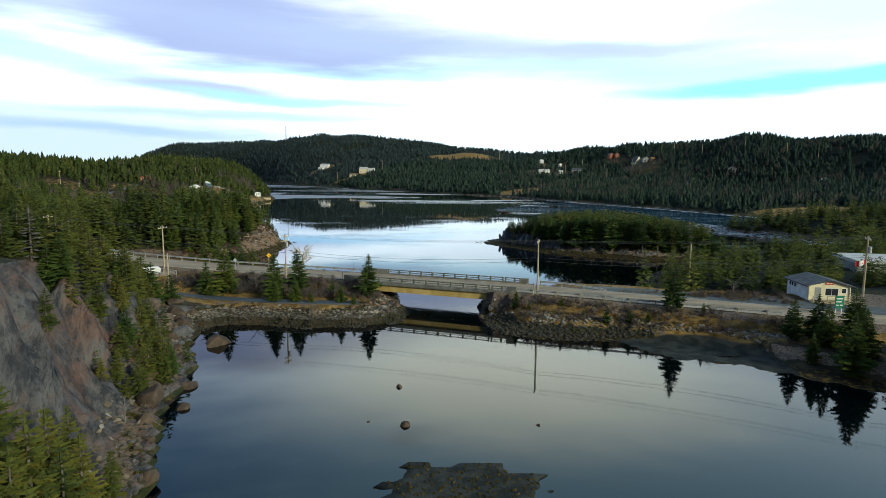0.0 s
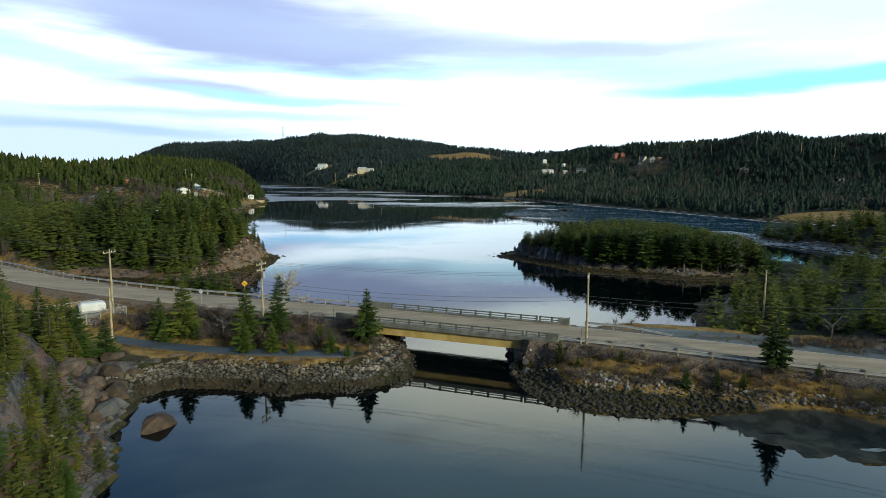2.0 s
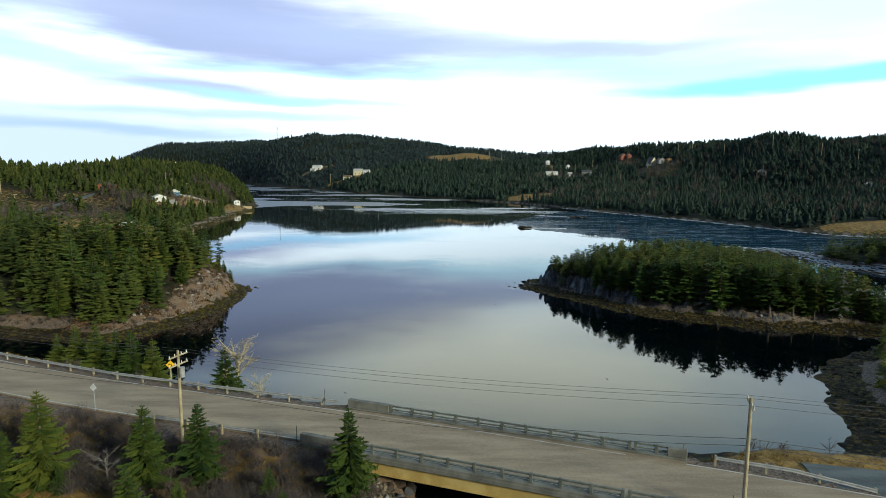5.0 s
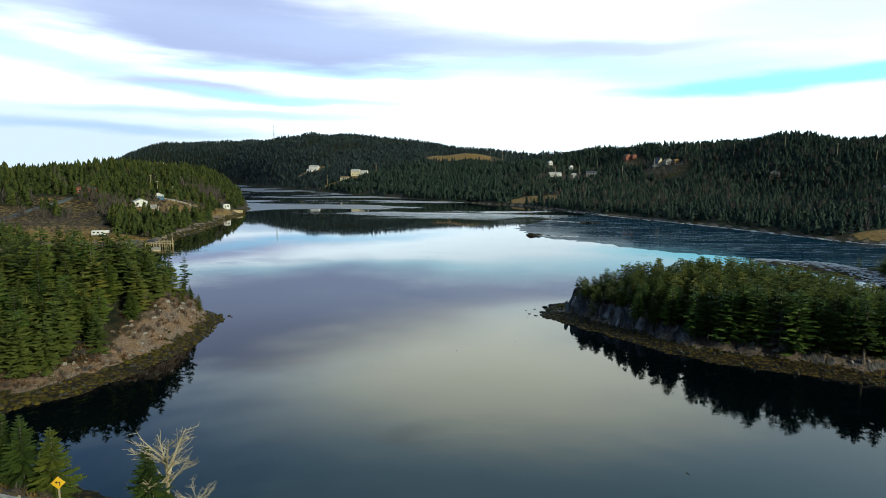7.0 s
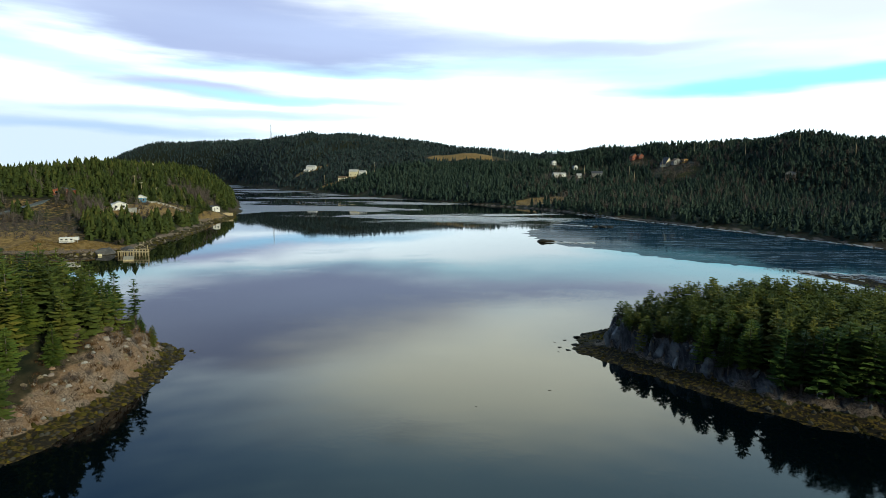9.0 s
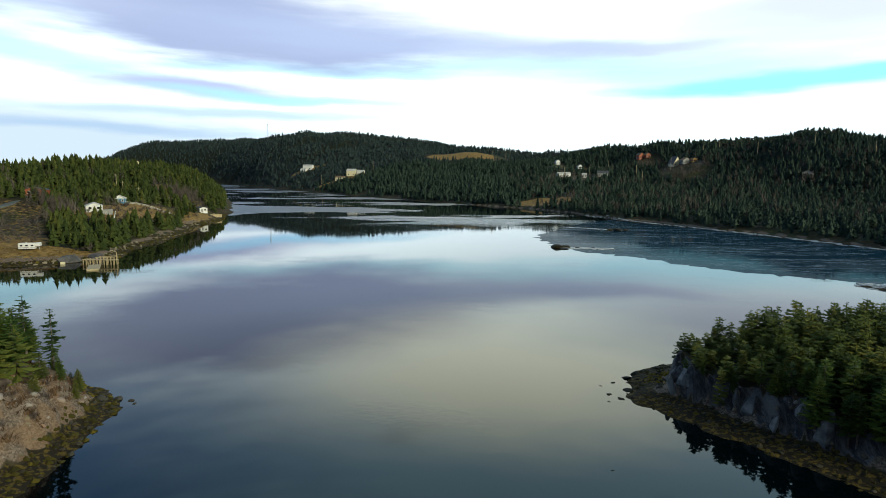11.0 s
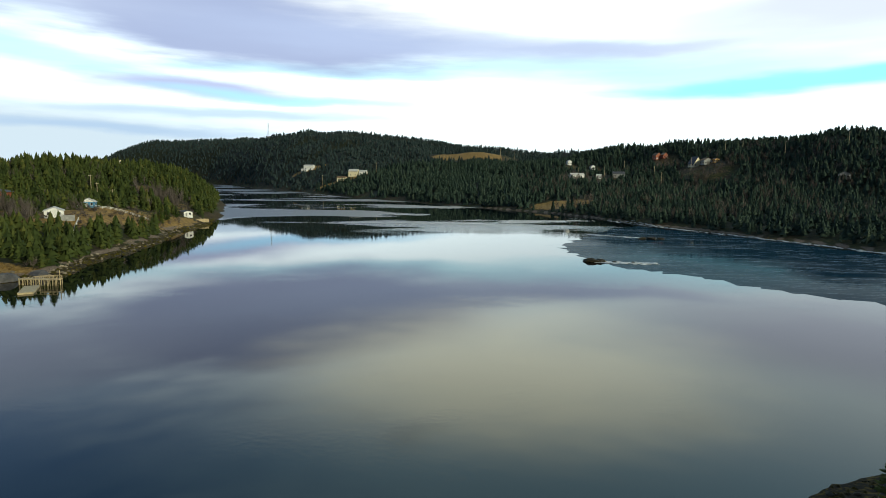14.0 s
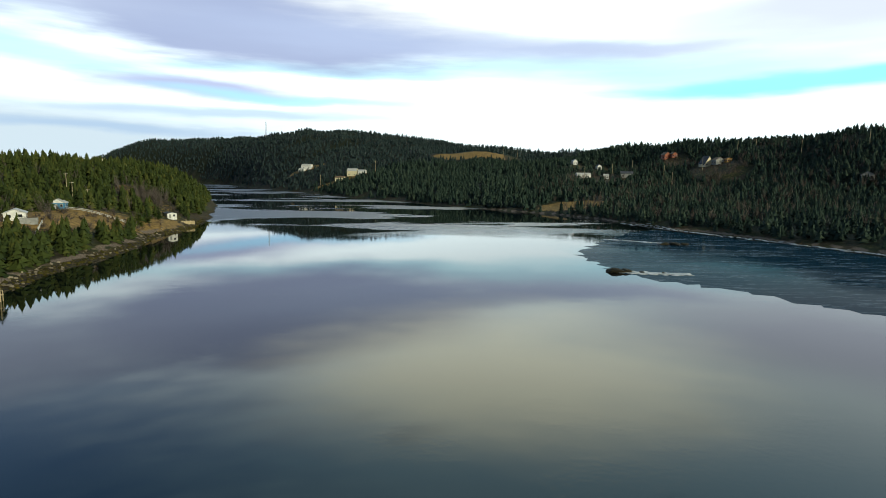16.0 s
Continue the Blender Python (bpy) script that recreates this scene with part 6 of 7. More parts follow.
def stones_in(x0, x1, y0, y1, step, size, keep, name, label, material=STONE):
    cx, cy = candidates(x0, x1, y0, y1, step)
    q = survey(cx, cy)
    h = grid_at(S["h"], cx, cy)
    ok = keep(cx, cy, q, h)
    cx, cy, h = cx[ok], cy[ok], h[ok]
    n = len(cx)
    sc = size[0] + (size[1] - size[0]) * RNG.rand(n) ** 1.5
    rows = np.stack([cx, cy, h + 0.22 * sc, sc, sc * (0.55 + 0.5 * RNG.rand(n)), RNG.rand(n) * 6.283, RNG.rand(n)], 1)
    if name:
        scatter(name, SMALL, rows, material, label, "stones")
    return rows


west_bank = lambda x, y, q, h: (q["d"] > -1.8) & (q["d"] < 5.2) & (h < 2.3) & (h > -0.5) & (q["rd"] > 4)
east_bank = lambda x, y, q, h: (((q["d"] > -1.6) & (q["d"] < 5.4) & (h < 2.7) & (h > -0.5)) | ((x > 13) & (h > 0.2) & (h < 2.0) & (q["rd"] > 8))) & q["e"] & (q["mud"] < 0.3) & (q["rd"] > 3)
rw = stones_in(-42, -6.5, 88, 112, 0.31, (0.13, 0.40), west_bank, "", "")
re_ = stones_in(4.5, 48, 80, 112, 0.36, (0.13, 0.40), east_bank, "", "")
near_w = (rw[:, 0] > -15) & (rw[:, 3] > 0.21)
near_e = (re_[:, 0] < 15) & (re_[:, 3] > 0.21)
STONE_MESH = [mesh_from("stone", V, F, [STONE]) for V, F in SMALL]


def stone_bank(rows, label):
    rows = rows[:150]
    ob = thing("riprap", float(rows[:, 0].mean()), float(rows[:, 1].mean()), 0.0, 0, label, "stone bank")
    inv = Matrix.Translation(-ob.matrix_basis.translation)
    for i, (x, y, z, s, sz, a, _) in enumerate(rows):
        o = new("stone", STONE_MESH[i % len(STONE_MESH)])
        o.parent = ob
        o.matrix_local = inv @ pose(x, y, z, 0, 0, math.degrees(a)) @ Matrix.Diagonal((s, s, sz, 1))


stone_bank(rw[near_w], "bank of broken grey and tan stones by the bridge")
stone_bank(re_[near_e], "bank of broken dark stones by the bridge")
keep_w = ~near_w
keep_w[np.where(near_w)[0][150:]] = True
keep_e = ~near_e
keep_e[np.where(near_e)[0][150:]] = True
scatter("west_riprap", SMALL, rw[keep_w], STONE, "loose bank of grey and tan stones below the path", "stones")
scatter("east_riprap", SMALL, re_[keep_e], STONE, "loose bank of dark stones below the road", "stones")
stones_in(-44, -18, 34, 92, 0.6, (0.12, 0.5), lambda x, y, q, h: q["w"] & (q["d"] > -1.0) & (q["d"] < 4.0) & (RNG.rand(len(x)) < 0.55), "cove_stones", "tumbled stones along the foot of the cliff")
stones_in(-66, -50, 150, 216, 0.9, (0.12, 0.5), lambda x, y, q, h: q["w"] & (q["d"] > -1.0) & (q["d"] < 8.5) & (RNG.rand(len(x)) < 0.5), "point_stones", "pale stones scattered on the beach of the point")
stones_in(9, 74, 160, 222, 1.0, (0.12, 0.55), lambda x, y, q, h: q["e"] & (q["d"] > -1.4) & (q["d"] < 7.5) & (RNG.rand(len(x)) < 0.45), "island_stones", "dark stones and ledges on the island beach")
stones_in(34, 72, 112, 160, 1.0, (0.12, 0.5), lambda x, y, q, h: q["e"] & (q["d"] > -1.0) & (q["d"] < 4.5) & (RNG.rand(len(x)) < 0.6), "inlet_stones", "dark stones along the inlet shore")
stones_in(-170, -118, 300, 520, 2.4, (0.3, 0.9), lambda x, y, q, h: q["w"] & (q["d"] > 1.0) & (q["d"] < 7) & (wobble(x, y, 30, 89) > -0.2), "west_shore_stones", "pale stones along the western shore", SHORESTONE)

BIG_MESH = [mesh_from("boulder", V, F, [STONE]) for V, F in BIG]


def boulder(x, y, s, flat=0.8, z=None, label="weathered grey boulder at the water's edge", material=None, turn=None):
    i = int(RNG.randint(len(BIG_MESH)))
    me = BIG_MESH[i]
    if material is not None:
        me = me.copy()
        me.materials[0] = material
    ob = new("boulder", me)
    ob.matrix_basis = pose(x, y, (max(ground_at(x, y), -0.1) if z is None else z) + 0.18 * s, RNG.uniform(-12, 12), RNG.uniform(-12, 12), RNG.uniform(0, 360) if turn is None else turn) @ Matrix.Diagonal((s, s, s * flat, 1))
    return tagged(ob, label, "boulder", "boulders along the shore")


boulder(-31.2, 81.0, 2.0, 0.85, 0.0, "large brown boulder standing in the shallows", BROWNROCK, 20)
for x, y, s in [(-25.6, 58.5, 1.0), (-27.6, 64.4, 1.3), (-28.6, 57.5, 1.9), (-31.2, 62.5, 1.3), (-33, 68.5, 1.4), (-34.5, 72.5, 1.2), (-38.5, 86.4, 1.8), (-40, 89.4, 1.6), (-41.6, 91.5, 1.5), (-37, 80.5, 1.3),
                (-36.4, 76, 1.1), (-30.5, 66.2, 0.9), (-33.6, 75, 0.8), (-21.4, 43.6, 1.0), (-26.5, 53, 1.1), (-39.5, 92.6, 1.2), (-43, 94, 1.7), (-44.6, 91.8, 1.3), (-24.5, 49.5, 0.8)]:
    boulder(x, y, s, RNG.uniform(0.55, 0.9), None, "weathered brown boulder at the water's edge", BROWNROCK)
for x, y, s in [(-40, 81.5, 1.5), (-39.5, 83.6, 1.4), (-39.2, 85.6, 1.5), (-36.8, 82.0, 1.6), (-43, 86, 1.9), (-41.5, 88, 1.7), (-38.2, 80, 1.7), (-37, 84.0, 1.2), (-46.5, 89.5, 2.0), (-38.3, 87.4, 1.2), (-44.6, 88.4, 1.3), (-42, 84, 1.4)]:
    boulder(x, y, s, RNG.uniform(0.7, 1.0), None, "angular brown boulder heaped at the corner of the cove", PINKROCK if RNG.rand() < 0.4 else GREYROCK)
for x, y, s in [(-3.1, 55.0, 0.75), (-4.6, 65.2, 0.55), (-6.7, 55.7, 0.22), (9.4, 55.5, 0.25)]:
    boulder(x, y, s, 0.7, -0.05, "low dark rock breaking the surface of the cove", BROWNROCK)
for x, y, s in [(-10.4, 99.4, 0.7), (-9.8, 101.2, 0.65), (-11.4, 100.6, 0.6), (-10.8, 102.6, 0.7), (-12.2, 101.8, 0.55), (-9.2, 103.4, 0.6), (-9.6, 98.0, 0.5), (-12.6, 99.8, 0.5), (7.4, 99.6, 0.6), (8.0, 97.6, 0.55), (9.2, 95.6, 0.5), (7.2, 102, 0.6), (6.8, 105, 0.6), (-8.9, 106, 0.7), (-9.3, 109, 0.7)]:
    boulder(x, y, s, 0.85, None, "squared riprap block beside the bridge abutment")
for i in range(14):
    boulder(RNG.uniform(-10.8, -8.4), 100 + 0.85 * i + RNG.uniform(-0.4, 0.4), RNG.uniform(0.55, 0.95), 0.8, None, "squared riprap block under the bridge", GREYROCK if RNG.rand() < 0.6 else BROWNROCK)
    boulder(RNG.uniform(5.8, 8.0), 97.5 + 0.85 * i + RNG.uniform(-0.4, 0.4), RNG.uniform(0.5, 0.9), 0.8, None, "squared riprap block under the bridge", GREYROCK if RNG.rand() < 0.6 else BROWNROCK)
for i in range(16):
    boulder(-12.2 + RNG.uniform(-1.5, 1.5), 96.2 + RNG.uniform(-0.9, 0.9), RNG.uniform(0.2, 0.5), 0.8, None, "pale sunlit block on the bank", PALE)
for x, y, s in [(-57, 203, 0.9), (-55.2, 204, 0.7), (-53.4, 203.5, 0.5), (-52.4, 202.4, 0.35), (-59, 184, 0.6), (-57.8, 192, 0.5), (-60.0, 178, 0.5), (-58.6, 188, 0.7), (-57.4, 196, 0.6)]:
    boulder(x, y, s, 0.7, None, "pinkish boulder on the beach of the point")
for x, y, s in [(12, 208.6, 0.7), (10.3, 205.2, 0.5), (9.2, 207, 0.4), (11.0, 211.5, 0.4), (9.0, 210, 0.3), (8.4, 204.2, 0.3), (13.4, 213.4, 0.8)]:
    boulder(x, y, s * 1.2, 0.28, None, "dark weedy ledge rock off the tip of the island", DARKROCK)
for x, y, s in [(31, 366, 3.0), (34.8, 366, 2.3), (39, 365, 1.2), (45, 364, 1.0), (49, 364.5, 0.7), (71, 437, 2.6), (75, 436, 3.0), (79, 436.5, 2.2), (62, 452, 0.9), (55, 458, 0.8)]:
    boulder(x, y, s, 0.45, -0.1, "dark skerry rock rimmed with ice", DARKROCK)
boulder(-134, 321, 4.6, 0.7, ground_at(-134, 321) - 0.8, "large smooth grey outcrop above the pier", GREYROCK, 10)
boulder(-129.5, 327, 3.6, 0.75, ground_at(-129.5, 327) - 0.8, "smooth grey outcrop beside the pier", GREYROCK, 60)
for x, y, s in [(-61.5, 194.5, 2.2), (-60.3, 190.0, 1.9), (-62.0, 186.0, 1.5), (-60.0, 198.0, 1.8), (-62.6, 181.0, 1.2), (-64.0, 176.0, 1.0), (-63.4, 190.6, 1.3), (-65.5, 171.0, 0.9), (-70.0, 165.5, 1.0)]:
    boulder(x, y, s, 0.5, ground_at(x, y) - 0.25 * s, "pinkish rock outcrop on the slope of the point", PINKROCK)



def slab_mesh(seed):
    """An upright splinter of rock with flat broken sides."""
    r = random.Random(seed)
    bm = bmesh.new()
    for i in range(15):
        bm.verts.new((r.uniform(-0.8, 0.8), r.uniform(-0.5, 0.5), r.uniform(-0.9, 0.6)))
    for i in range(4):
        bm.verts.new((r.uniform(-0.5, 0.5), r.uniform(-0.3, 0.3), r.uniform(0.7, 1.2)))
    hull = bmesh.ops.convex_hull(bm, input=bm.verts)
    bmesh.ops.delete(bm, geom=[g for g in hull["geom_interior"] if isinstance(g, bmesh.types.BMVert)], context="VERTS")
    me = bpy.data.meshes.new("rock_slab")
    bm.to_mesh(me)
    bm.free()
    me.materials.append(SLATE)
    return me


SLAB_MESH = [slab_mesh(600 + i) for i in range(7)]
cx, cy = candidates(15, 46, 168, 212, 1.25)
q = survey(cx, cy)
ok = q["e"] & (q["isl"] > 0.4) & (q["d"] > 4.9) & (q["d"] < 6.9) & (cy < 209)
for i, (x, y) in enumerate(zip(cx[ok], cy[ok])):
    s = RNG.uniform(0.5, 1.5) * (1.0 if x < 28 else 0.65)
    if RNG.rand() < (0.45 if x < 28 else 0.75):
        continue
    ob = new("rock_slab", SLAB_MESH[i % 7])
    gap = float(survey(np.array([x]), np.array([y]))["d"][0])
    ob.matrix_basis = pose(x, y, 1.3 + (gap - 4.9) * 1.0, RNG.uniform(-25, 25), RNG.uniform(-20, 20), RNG.uniform(0, 180)) @ Matrix.Diagonal((s, s, s * 1.25, 1))
    tagged(ob, "blue-grey broken rock slab in the island's low cliff", "rock", "cliff slabs of the island")

# ice on the eastern bay
ICE_EDGE = [(28, 402), (31, 372), (40, 352), (55, 336), (70, 314), (86, 300), (97, 294), (112, 284), (124, 273), (152, 267), (200, 272), (250, 270), (250, 305), (196, 314), (163, 342), (142, 400), (127, 436), (106, 474), (90, 505), (70, 486), (50, 452), (36, 425)]


def sheet(outline, z, wob, seed):
    bm = bmesh.new()
    r = random.Random(seed)
    pts = []
    for a, b in zip(outline, outline[1:] + outline[:1]):
        n = max(1, int(math.dist(a, b) / 3))
        for i in range(n):
            k = i / n
            pts.append((a[0] + k * (b[0] - a[0]) + r.uniform(-wob, wob), a[1] + k * (b[1] - a[1]) + r.uniform(-wob, wob)))
    f = bm.faces.new([bm.verts.new((x, y, z)) for x, y in pts])
    e = bmesh.ops.extrude_face_region(bm, geom=[f])
    for v in e["geom"]:
        if isinstance(v, bmesh.types.BMVert):
            v.co.z += 0.006
    bmesh.ops.recalc_face_normals(bm, faces=bm.faces)
    bmesh.ops.triangulate(bm, faces=bm.faces)
    return bm


tagged(part("ice_sheet", sheet(ICE_EDGE, 0.004, 2.2, 1), ICE), "thin grey sheet of ice covering the eastern bay", "ice", kind="structure")


def slab(seed):
    r = random.Random(seed)
    n = 7
    V = [(math.cos(6.283 * i / n) * r.uniform(0.5, 1.3), math.sin(6.283 * i / n) * r.uniform(0.25, 0.7), 0.0) for i in range(n)]
    V += [(x * 0.96, y * 0.96, 0.10) for x, y, _ in V]
    V.append((0, 0, 0.11))
    F = []
    for i in range(n):
        j = (i + 1) % n
        F += [(i, j, n + j), (i, n + j, n + i), (n + i, n + j, 2 * n)]
    return np.array(V), np.array(F)


SLABS = [slab(i) for i in range(8)]


def ice_strip(line, width, count, size, name, label):
    P = walk_line([(x, y, 0) for x, y in line], 0, sum(math.dist(a, b) for a, b in zip(line, line[1:])) / count)
    rows = []
    for x, y, z, a in P:
        u = RNG.normal() * width
        px, py = x - math.sin(radians(a)) * u, y + math.cos(radians(a)) * u
        s = size * RNG.uniform(0.4, 1.3)
        rows.append((px, py, max(ground_at(px, py), 0.0), s * 1.4, RNG.uniform(0.6, 1.6), radians(a) + RNG.uniform(-0.3, 0.3), RNG.rand()))
    scatter(name, SLABS, rows, SNOW, label, "ice")


ice_strip([(97, 288), (101, 284), (108, 272), (112, 260), (111.5, 243), (122, 224), (128, 203)], 1.5, 620, 0.75, "bar_ice", "white broken ice slabs stranded along the bar")
ice_strip([(200, 312), (168, 341), (146, 400), (131, 438), (111, 477), (84, 544)], 1.2, 190, 1.2, "shore_ice", "white stranded ice along the northern shore")
ice_strip([(33, 365), (42, 363.5), (52, 362.5)], 1.3, 110, 0.9, "skerry_ice", "white ice caught round the skerry rocks")
ice_strip([(52, 456), (66, 446), (80, 438)], 1.0, 50, 1.0, "outer_ice", "white ice caught on the outer rocks")

# bushes, bare trees and dry grass
BUSHES = [bare_crown(400 + i, 1.8, 1.45, 84, 0.016) for i in range(5)]
FAR_BARE = [bare_crown(440 + i, 6.5, 2.6, 20, 0.11) for i in range(5)]
BANK_BUSHES = [bare_crown(470 + i, 1.7, 1.3, 60, 0.018) for i in range(5)]
FAR_BUSHES = [bare_crown(450 + i, 1.8, 1.45, 20, 0.05) for i in range(5)]
TREES_BARE = [bare_crown(420 + i, 7.0, 2.6, 110, 0.045) for i in range(4)]


def strew(protos, x0, x1, y0, y1, step, keep, s, material, name, label, category, sink=0.05):
    cx, cy = candidates(x0, x1, y0, y1, step)
    q = survey(cx, cy)
    h = grid_at(S["h"], cx, cy)
    ok = keep(cx, cy, q, h)
    if ok.sum():
        scatter(name, protos, rows_of(cx[ok], cy[ok], h[ok], s[0], s[1], sink=sink), material, label, category)


path_d = lambda x, y: along(x, y, PATHLINE)[0]
strew(BANK_BUSHES, -50, -9, 98, 115, 0.80, lambda x, y, q, h: q["w"] & (q["rd"] > 5.4) & (q["rd"] < 15) & (path_d(x, y) > 2.2) & (h > 1.5) & (wobble(x, y, 9, 71) > -0.8) & ((y > 103) | (x > -36)), (0.5, 1.2), BUSH, "bank_bushes", "brown leafless bushes on the causeway bank", "bushes")
strew(BUSHES, 10, 56, 84, 102, 1.1, lambda x, y, q, h: q["e"] & (q["rd"] > 5.6) & (q["rd"] < 14) & (h > 1.3) & (wobble(x, y, 9, 72) > -0.7), (0.4, 0.95), BUSH, "east_bank_bushes", "brown leafless bushes on the eastern bank", "bushes")
strew(FAR_BUSHES, -60, 80, 110, 150, 1.8, lambda x, y, q, h: (q["w"] | q["e"]) & (q["rd"] > 5.8) & (q["d"] > 2) & (q["rd"] < 16) & (wobble(x, y, 9, 73) > 0.1), (0.4, 0.9), BUSH, "far_bank_bushes", "brown leafless bushes behind the road", "bushes")
strew(BANK_BUSHES, -78, -20, 28, 100, 2.4, lambda x, y, q, h: q["w"] & (q["d"] > 3) & (wobble(x, y, 12, 74) > 0.2), (0.4, 0.9), BUSH, "hill_bushes", "rusty leafless scrub on the rock hill", "bushes")
strew(TREES_BARE, -150, -60, 150, 260, 8, lambda x, y, q, h: q["w"] & (q["d"] > 7) & ((wobble(x, y, 40, 91) > 0.3) | (q["d"] < 11)) & (RNG.rand(len(x)) < 0.55), (0.55, 1.0), BARE, "point_bare_trees", "grey leafless trees among the spruces of the point", "trees")
strew(BANK_BUSHES, -90, -56, 155, 215, 1.6, lambda x, y, q, h: q["w"] & (q["d"] > 4.6) & (q["d"] < 13) & (wobble(x, y, 12, 75) > -0.7), (0.4, 1.0), BUSH, "point_bushes", "brown scrub above the beach of the point", "bushes")
strew(FAR_BUSHES, -215, -125, 305, 520, 3.9, lambda x, y, q, h: q["w"] & (q["d"] > 6) & ((glade(x, y, SCRUB) > 0.4) | (wobble(x, y, 40, 76) > 0.5)), (0.9, 1.8), BUSH, "shore_scrub", "brown scrub between the shore houses", "bushes")
strew(FAR_BARE, -250, -150, 320, 540, 5.5, lambda x, y, q, h: q["w"] & (q["d"] > 14) & (wobble(x, y, 50, 78) > 0.35) & (x < -170) | (np.hypot(x + 186, y - 520) < 16) & (RNG.rand(len(x)) < 0.8) | (np.hypot((x + 194) / 24, (y - 418) / 14) < 1), (0.9, 1.35), BARE, "western_bare_trees", "grey-brown leafless trees near the shore houses", "trees")
CLUMPS = [bare_crown(460 + i, 8.0, 2.6, 70, 0.07) for i in range(3)]
strew(CLUMPS, -235, -150, 400, 540, 3.6, lambda x, y, q, h: q["w"] & ((np.hypot(x + 181, y - 512) < 9) | (np.hypot((x + 205) / 14, (y - 426) / 6) < 1)), (0.8, 1.2), BARE, "shore_bare_trees", "pinkish grey leafless trees behind the shore houses", "trees")
strew(FAR_BARE, 60, 560, 330, 860, 7, lambda x, y, q, h: q["n"] & (q["d"] > 14) & ((wobble(x, y, 90, 79) > 0.15) & (RNG.rand(len(x)) < 0.75) | (RNG.rand(len(x)) < 0.06)) & (x < 0.78 * y + 20), (1.0, 1.6), BARE, "northern_bare_trees", "grey leafless trees among the northern woods", "trees")
strew(FAR_BARE, 95, 240, 740, 850, 7, lambda x, y, q, h: q["n"] & (RNG.rand(len(x)) < 0.3) & (glade(x, y) > 0.1), (0.4, 0.8), BARE, "clearing_bare_trees", "grey leafless trees round the hillside clearing", "trees")
strew(FAR_BARE, 180, 290, 740, 815, 6, lambda x, y, q, h: q["n"] & (RNG.rand(len(x)) < 0.35), (0.35, 0.6), BUSH, "hillside_bare_trees", "brown leafless trees below the hillside houses", "trees")


def tuft(seed):
    r = random.Random(seed)
    V, F = [], []
    for i in range(12):
        t, L = r.uniform(0, 6.283), r.uniform(0.18, 0.5)
        x, y = r.uniform(-0.25, 0.25), r.uniform(-0.25, 0.25)
        k = len(V)
        V += [(x - 0.035 * math.sin(t), y + 0.035 * math.cos(t), 0), (x + 0.035 * math.sin(t), y - 0.035 * math.cos(t), 0), (x + math.cos(t) * L * 0.8, y + math.sin(t) * L * 0.8, L * 0.8)]
        F.append((k, k + 1, k + 2))
    return np.array(V), np.array(F)


TUFTS = [tuft(i) for i in range(6)]
strew(TUFTS, -66, -8, 92, 124, 0.62, lambda x, y, q, h: q["w"] & (q["rd"] > 5.2) & (path_d(x, y) > 1.4) & (h > 1.45) & ((wobble(x, y, 14, 81) > 0.45) | (path_d(x, y) < 3.0)), (0.6, 1.2), GRASS, "bank_grass", "dry tan grass on the causeway bank", "grass")
strew(TUFTS, 10, 60, 82, 104, 0.55, lambda x, y, q, h: q["e"] & (q["rd"] > 5.0) & (h > 1.1) & (wobble(x, y, 14, 82) > -0.4), (0.7, 1.4), GRASS, "east_bank_grass", "dry tan grass on the eastern bank", "grass")
strew(TUFTS, -66, 40, 108, 140, 0.8, lambda x, y, q, h: (q["rd"] > 5.2) & (q["rd"] < 9.5) & (h > 1.0), (0.7, 1.3), GRASS, "verge_grass", "dry grass on the far verge", "grass")
strew(TUFTS, -72, -53, 158, 206, 0.7, lambda x, y, q, h: q["w"] & (q["d"] > 4.2) & (q["d"] < 10) & (wobble(x, y, 6, 87) > 0.0), (1.0, 2.2), RUSTGRASS, "point_grass", "rusty dead grass on the bank of the point", "grass")
strew(TUFTS, -166, -128, 306, 332, 1.0, lambda x, y, q, h: q["w"] & (q["d"] > 5) & (wobble(x, y, 8, 88) > -0.4), (1.0, 1.8), GRASS, "meadow_grass", "dry golden grass round the camper", "grass")
WEEDS = [stone_proto(500 + i, 1) for i in range(4)]
strew(WEEDS, -67, -50, 148, 216, 0.75, lambda x, y, q, h: q["w"] & (q["d"] > -0.6) & (q["d"] < 4.2) & (wobble(x, y, 5, 83) > -0.4), (0.22, 0.62), GOLDWEED, "point_rockweed", "olive and yellow rockweed on the beach of the point", "seaweed", 0.1)
strew(WEEDS, 7, 74, 160, 222, 0.85, lambda x, y, q, h: q["e"] & (q["isl"] > 0.3) & (q["d"] > -0.9) & (q["d"] < 4.6) & (wobble(x, y, 5, 84) > -0.3), (0.18, 0.5), WEED, "island_rockweed", "brown rockweed on the island beach", "seaweed", 0.1)
strew(WEEDS, 12, 23, 208, 218, 0.5, lambda x, y, q, h: q["e"] & (q["d"] > 2.6) & (np.hypot(x - 17.0, y - 213) < 3.2), (0.2, 0.5), TIPMOSS, "tip_moss", "golden moss on the bare tip of the island", "moss", 0.1)
strew(WEEDS, -170, -118, 298, 540, 1.5, lambda x, y, q, h: q["w"] & (q["d"] > -0.6) & (q["d"] < 4.5) & (wobble(x, y, 9, 86) > -0.5), (0.4, 1.1), GOLDWEED, "western_rockweed", "olive rockweed along the western shore", "seaweed", 0.2)
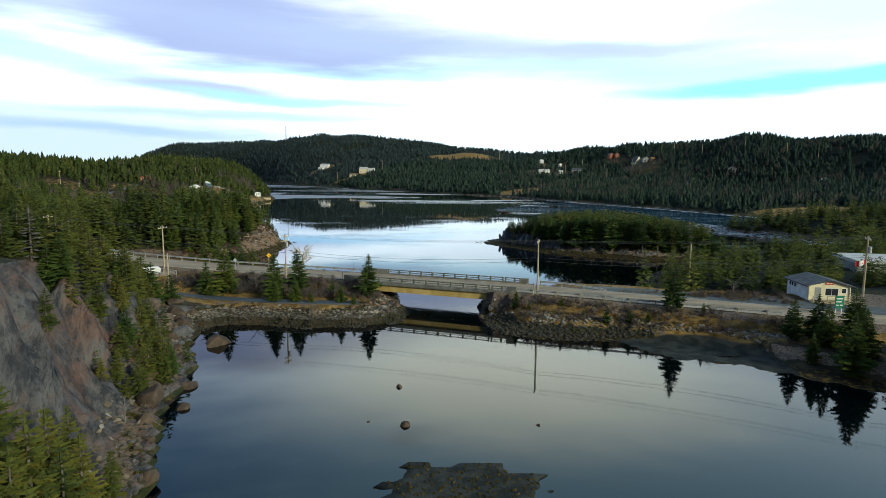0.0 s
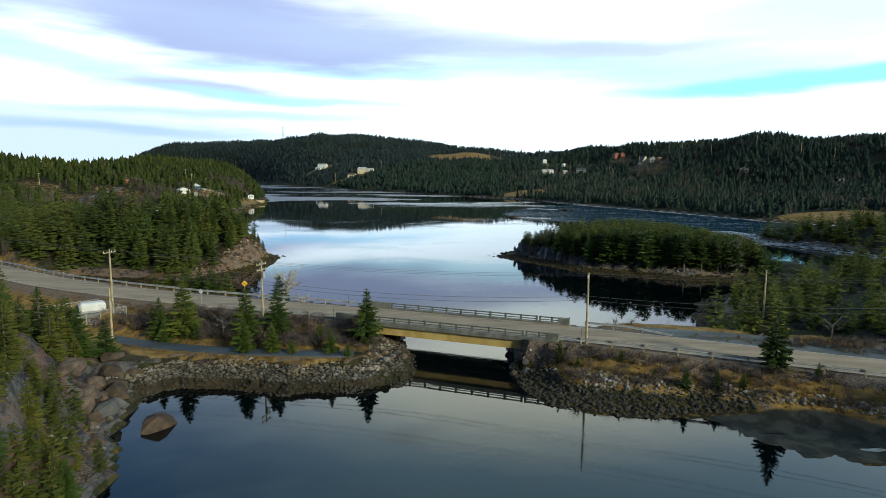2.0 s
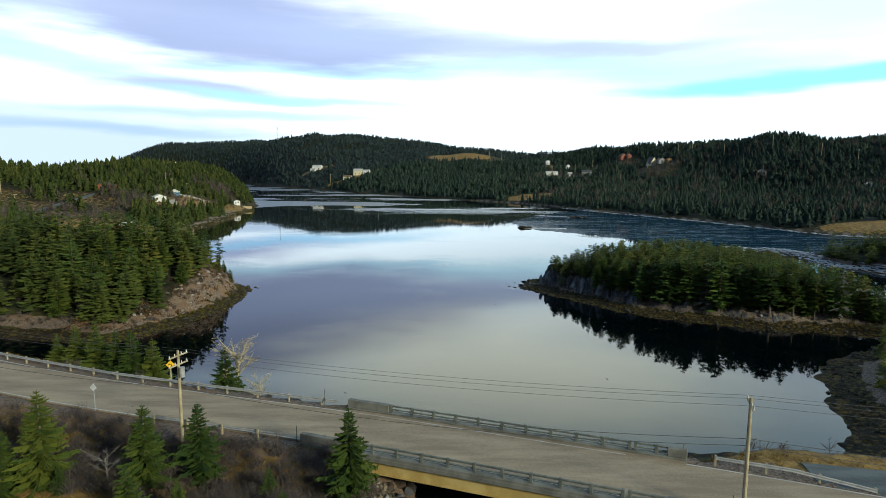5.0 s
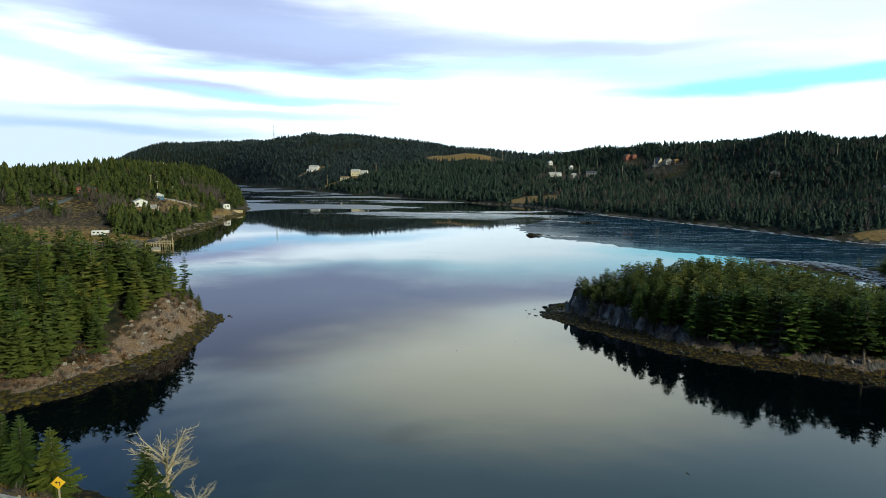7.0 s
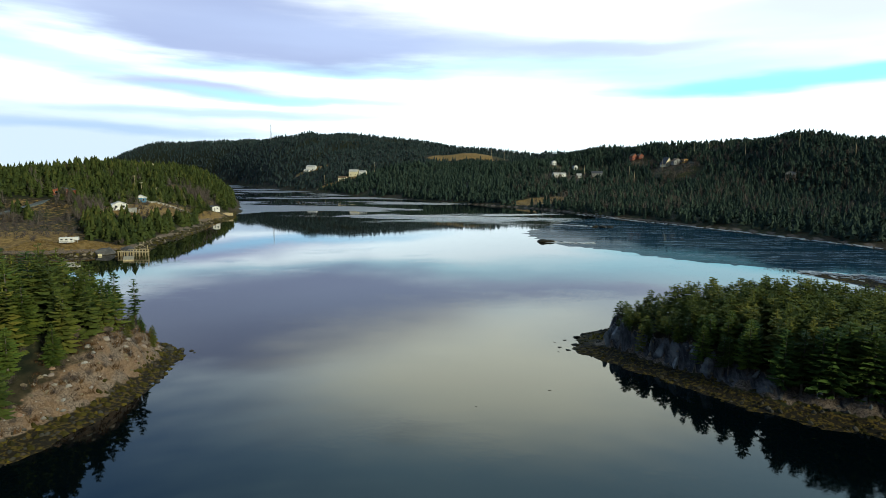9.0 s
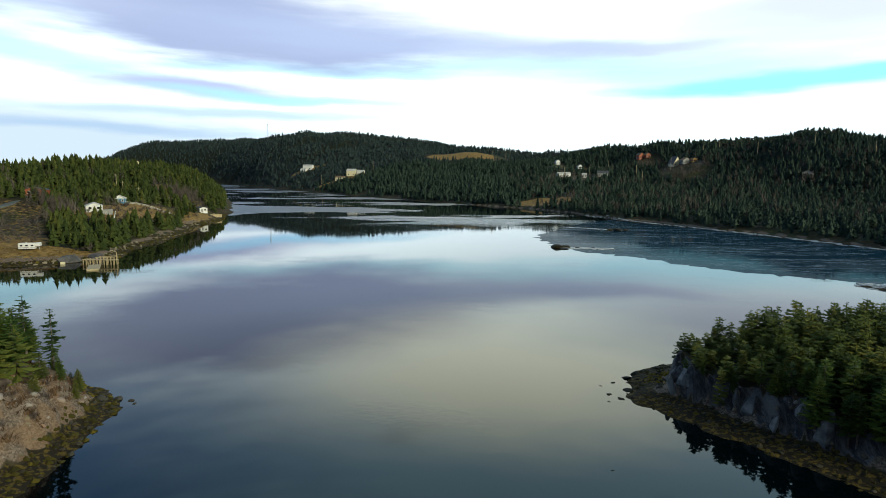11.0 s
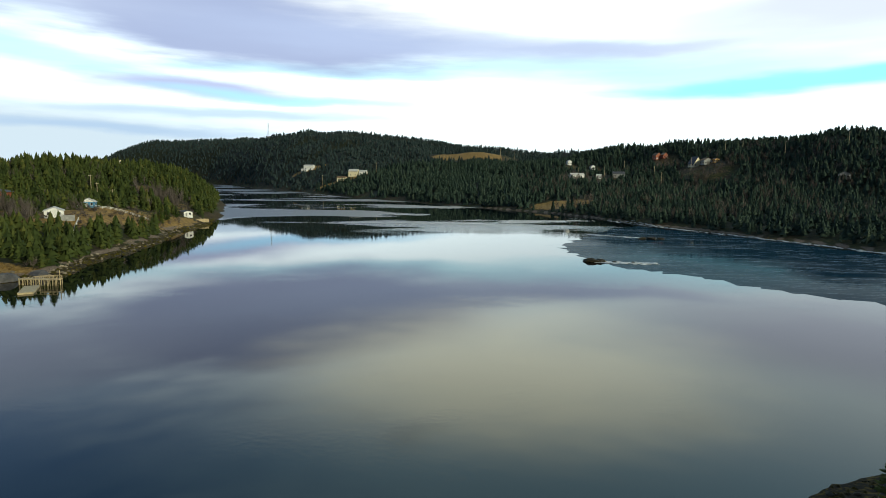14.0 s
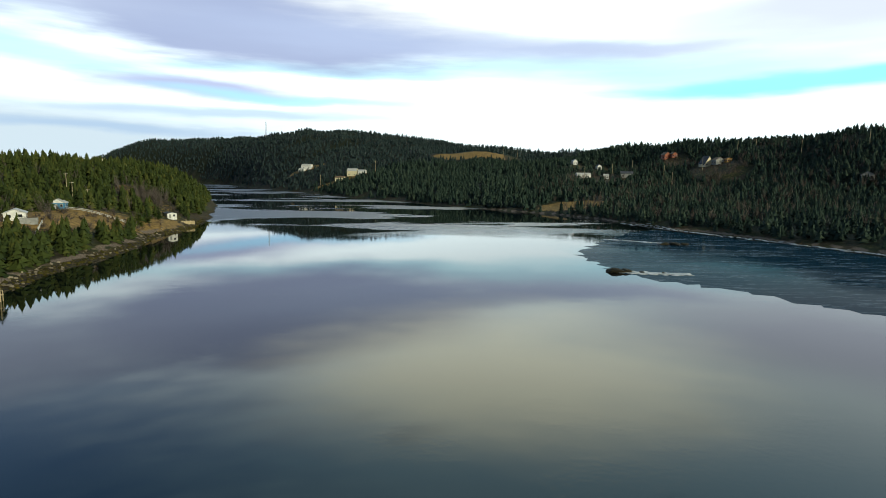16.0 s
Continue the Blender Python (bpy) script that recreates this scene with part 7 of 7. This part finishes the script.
strew(WEEDS, -31, -19, 36, 56, 0.6, lambda x, y, q, h: q["w"] & (q["d"] > -0.8) & (q["d"] < 2.6) & (wobble(x, y, 5, 90) > -0.2), (0.15, 0.45), GOLDWEED, "cove_rockweed", "brown and golden rockweed at the foot of the cliff", "seaweed", 0.1)
strew(WEEDS, -7, 12, 37, 50, 0.42, lambda x, y, q, h: (h > -0.12) & (q["bar"] > 0.05), (0.10, 0.26), WEED, "bar_weed", "dark weed over the low bar in the cove", "seaweed", 0.06)
strew(WEEDS, 34, 72, 114, 162, 0.9, lambda x, y, q, h: q["e"] & (q["d"] > -0.6) & (q["d"] < 3.2) & (wobble(x, y, 5, 85) > 0.1), (0.16, 0.36), WEED, "inlet_rockweed", "brown rockweed along the inlet", "seaweed", 0.1)


def leafless_tree(x, y, height, label, material=DEADWOOD, seed=1, spread=0.55, limbs=9):
    """Trunk with forking limbs, each a tapered rod."""
    r = random.Random(seed)
    ob = thing("bare_tree", x, y, ground_at(x, y) - 0.1, r.uniform(0, 360), label, "tree")
    top = Vector((0.1, 0.0, height * 0.62))
    part("trunk", rod((0, 0, 0), top, 0.025 * height, 0.012 * height, 8), material, ob)
    for i in range(limbs):
        k = r.uniform(0.2 if limbs > 9 else 0.35, 1.0)
        b = top * k
        t = 6.283 * i / 9 + r.uniform(-0.3, 0.3)
        L = height * r.uniform(0.28, 0.48)
        e = b + Vector((math.cos(t) * L * spread, math.sin(t) * L * spread, L * r.uniform(0.45, 0.9)))
        bm = rod(b, e, 0.009 * height, 0.003 * height, 5)
        for j in range(7):
            m = b.lerp(e, r.uniform(0.3, 0.95))
            t2 = t + r.uniform(-1.2, 1.2)
            q = m + Vector((math.cos(t2), math.sin(t2), r.uniform(0.1, 0.9))) * L * r.uniform(0.2, 0.42)
            rod(m, q, 0.004 * height, 0.0015 * height, 4, bm)
            for jj in range(3):
                m2 = m.lerp(q, r.uniform(0.4, 0.95))
                rod(m2, m2 + Vector((r.uniform(-1, 1), r.uniform(-1, 1), r.uniform(0, 0.9))) * L * 0.16, 0.002 * height, 0.001 * height, 3, bm)
        part("limb", bm, material, ob)
    return ob


leafless_tree(-31.6, 129.8, 9.4, "bare pale tree with spreading limbs by the water", POLE, 3, 0.5, 15)
leafless_tree(-28.6, 128.8, 5.0, "small bare pale tree by the water", POST, 4, 0.7, 13)
leafless_tree(-33.6, 105.2, 3.6, "grey leafless shrub tree on the bank", DEADWOOD, 5, 0.8)
leafless_tree(50.5, 106.5, 3.6, "grey leafless shrub tree beside the lot", DEADWOOD, 6, 0.9)
leafless_tree(30.5, 113.6, 2.6, "grey leafless shrub by the inlet", DEADWOOD, 7, 0.7)
leafless_tree(-28.2, 52.5, 2.8, "dead grey tree at the foot of the cliff", DEADWOOD, 8, 0.7)
leafless_tree(-70.5, 163.5, 4.2, "dead grey tree on the point", DEADWOOD, 9, 0.5)


# loose weed adrift
for x, y, s in [(-31.8, 131.6, 1.0), (-23, 120.5, 0.35), (-19, 133, 0.35), (-9, 127, 0.3), (-6.5, 180, 0.3), (4, 186, 0.3), (16, 139, 0.4), (27, 150, 0.4)]:
    ob = new("weed_clump", mesh_from("weed_clump", WEEDS[0][0], WEEDS[0][1], [WEED]))
    ob.matrix_basis = pose(x, y, 0.0, 0, 0, 40 * x) @ Matrix.Diagonal((s, s * 0.4, 0.06, 1))
    tagged(ob, "dark clump of weed adrift on the water", "seaweed", "weed adrift")
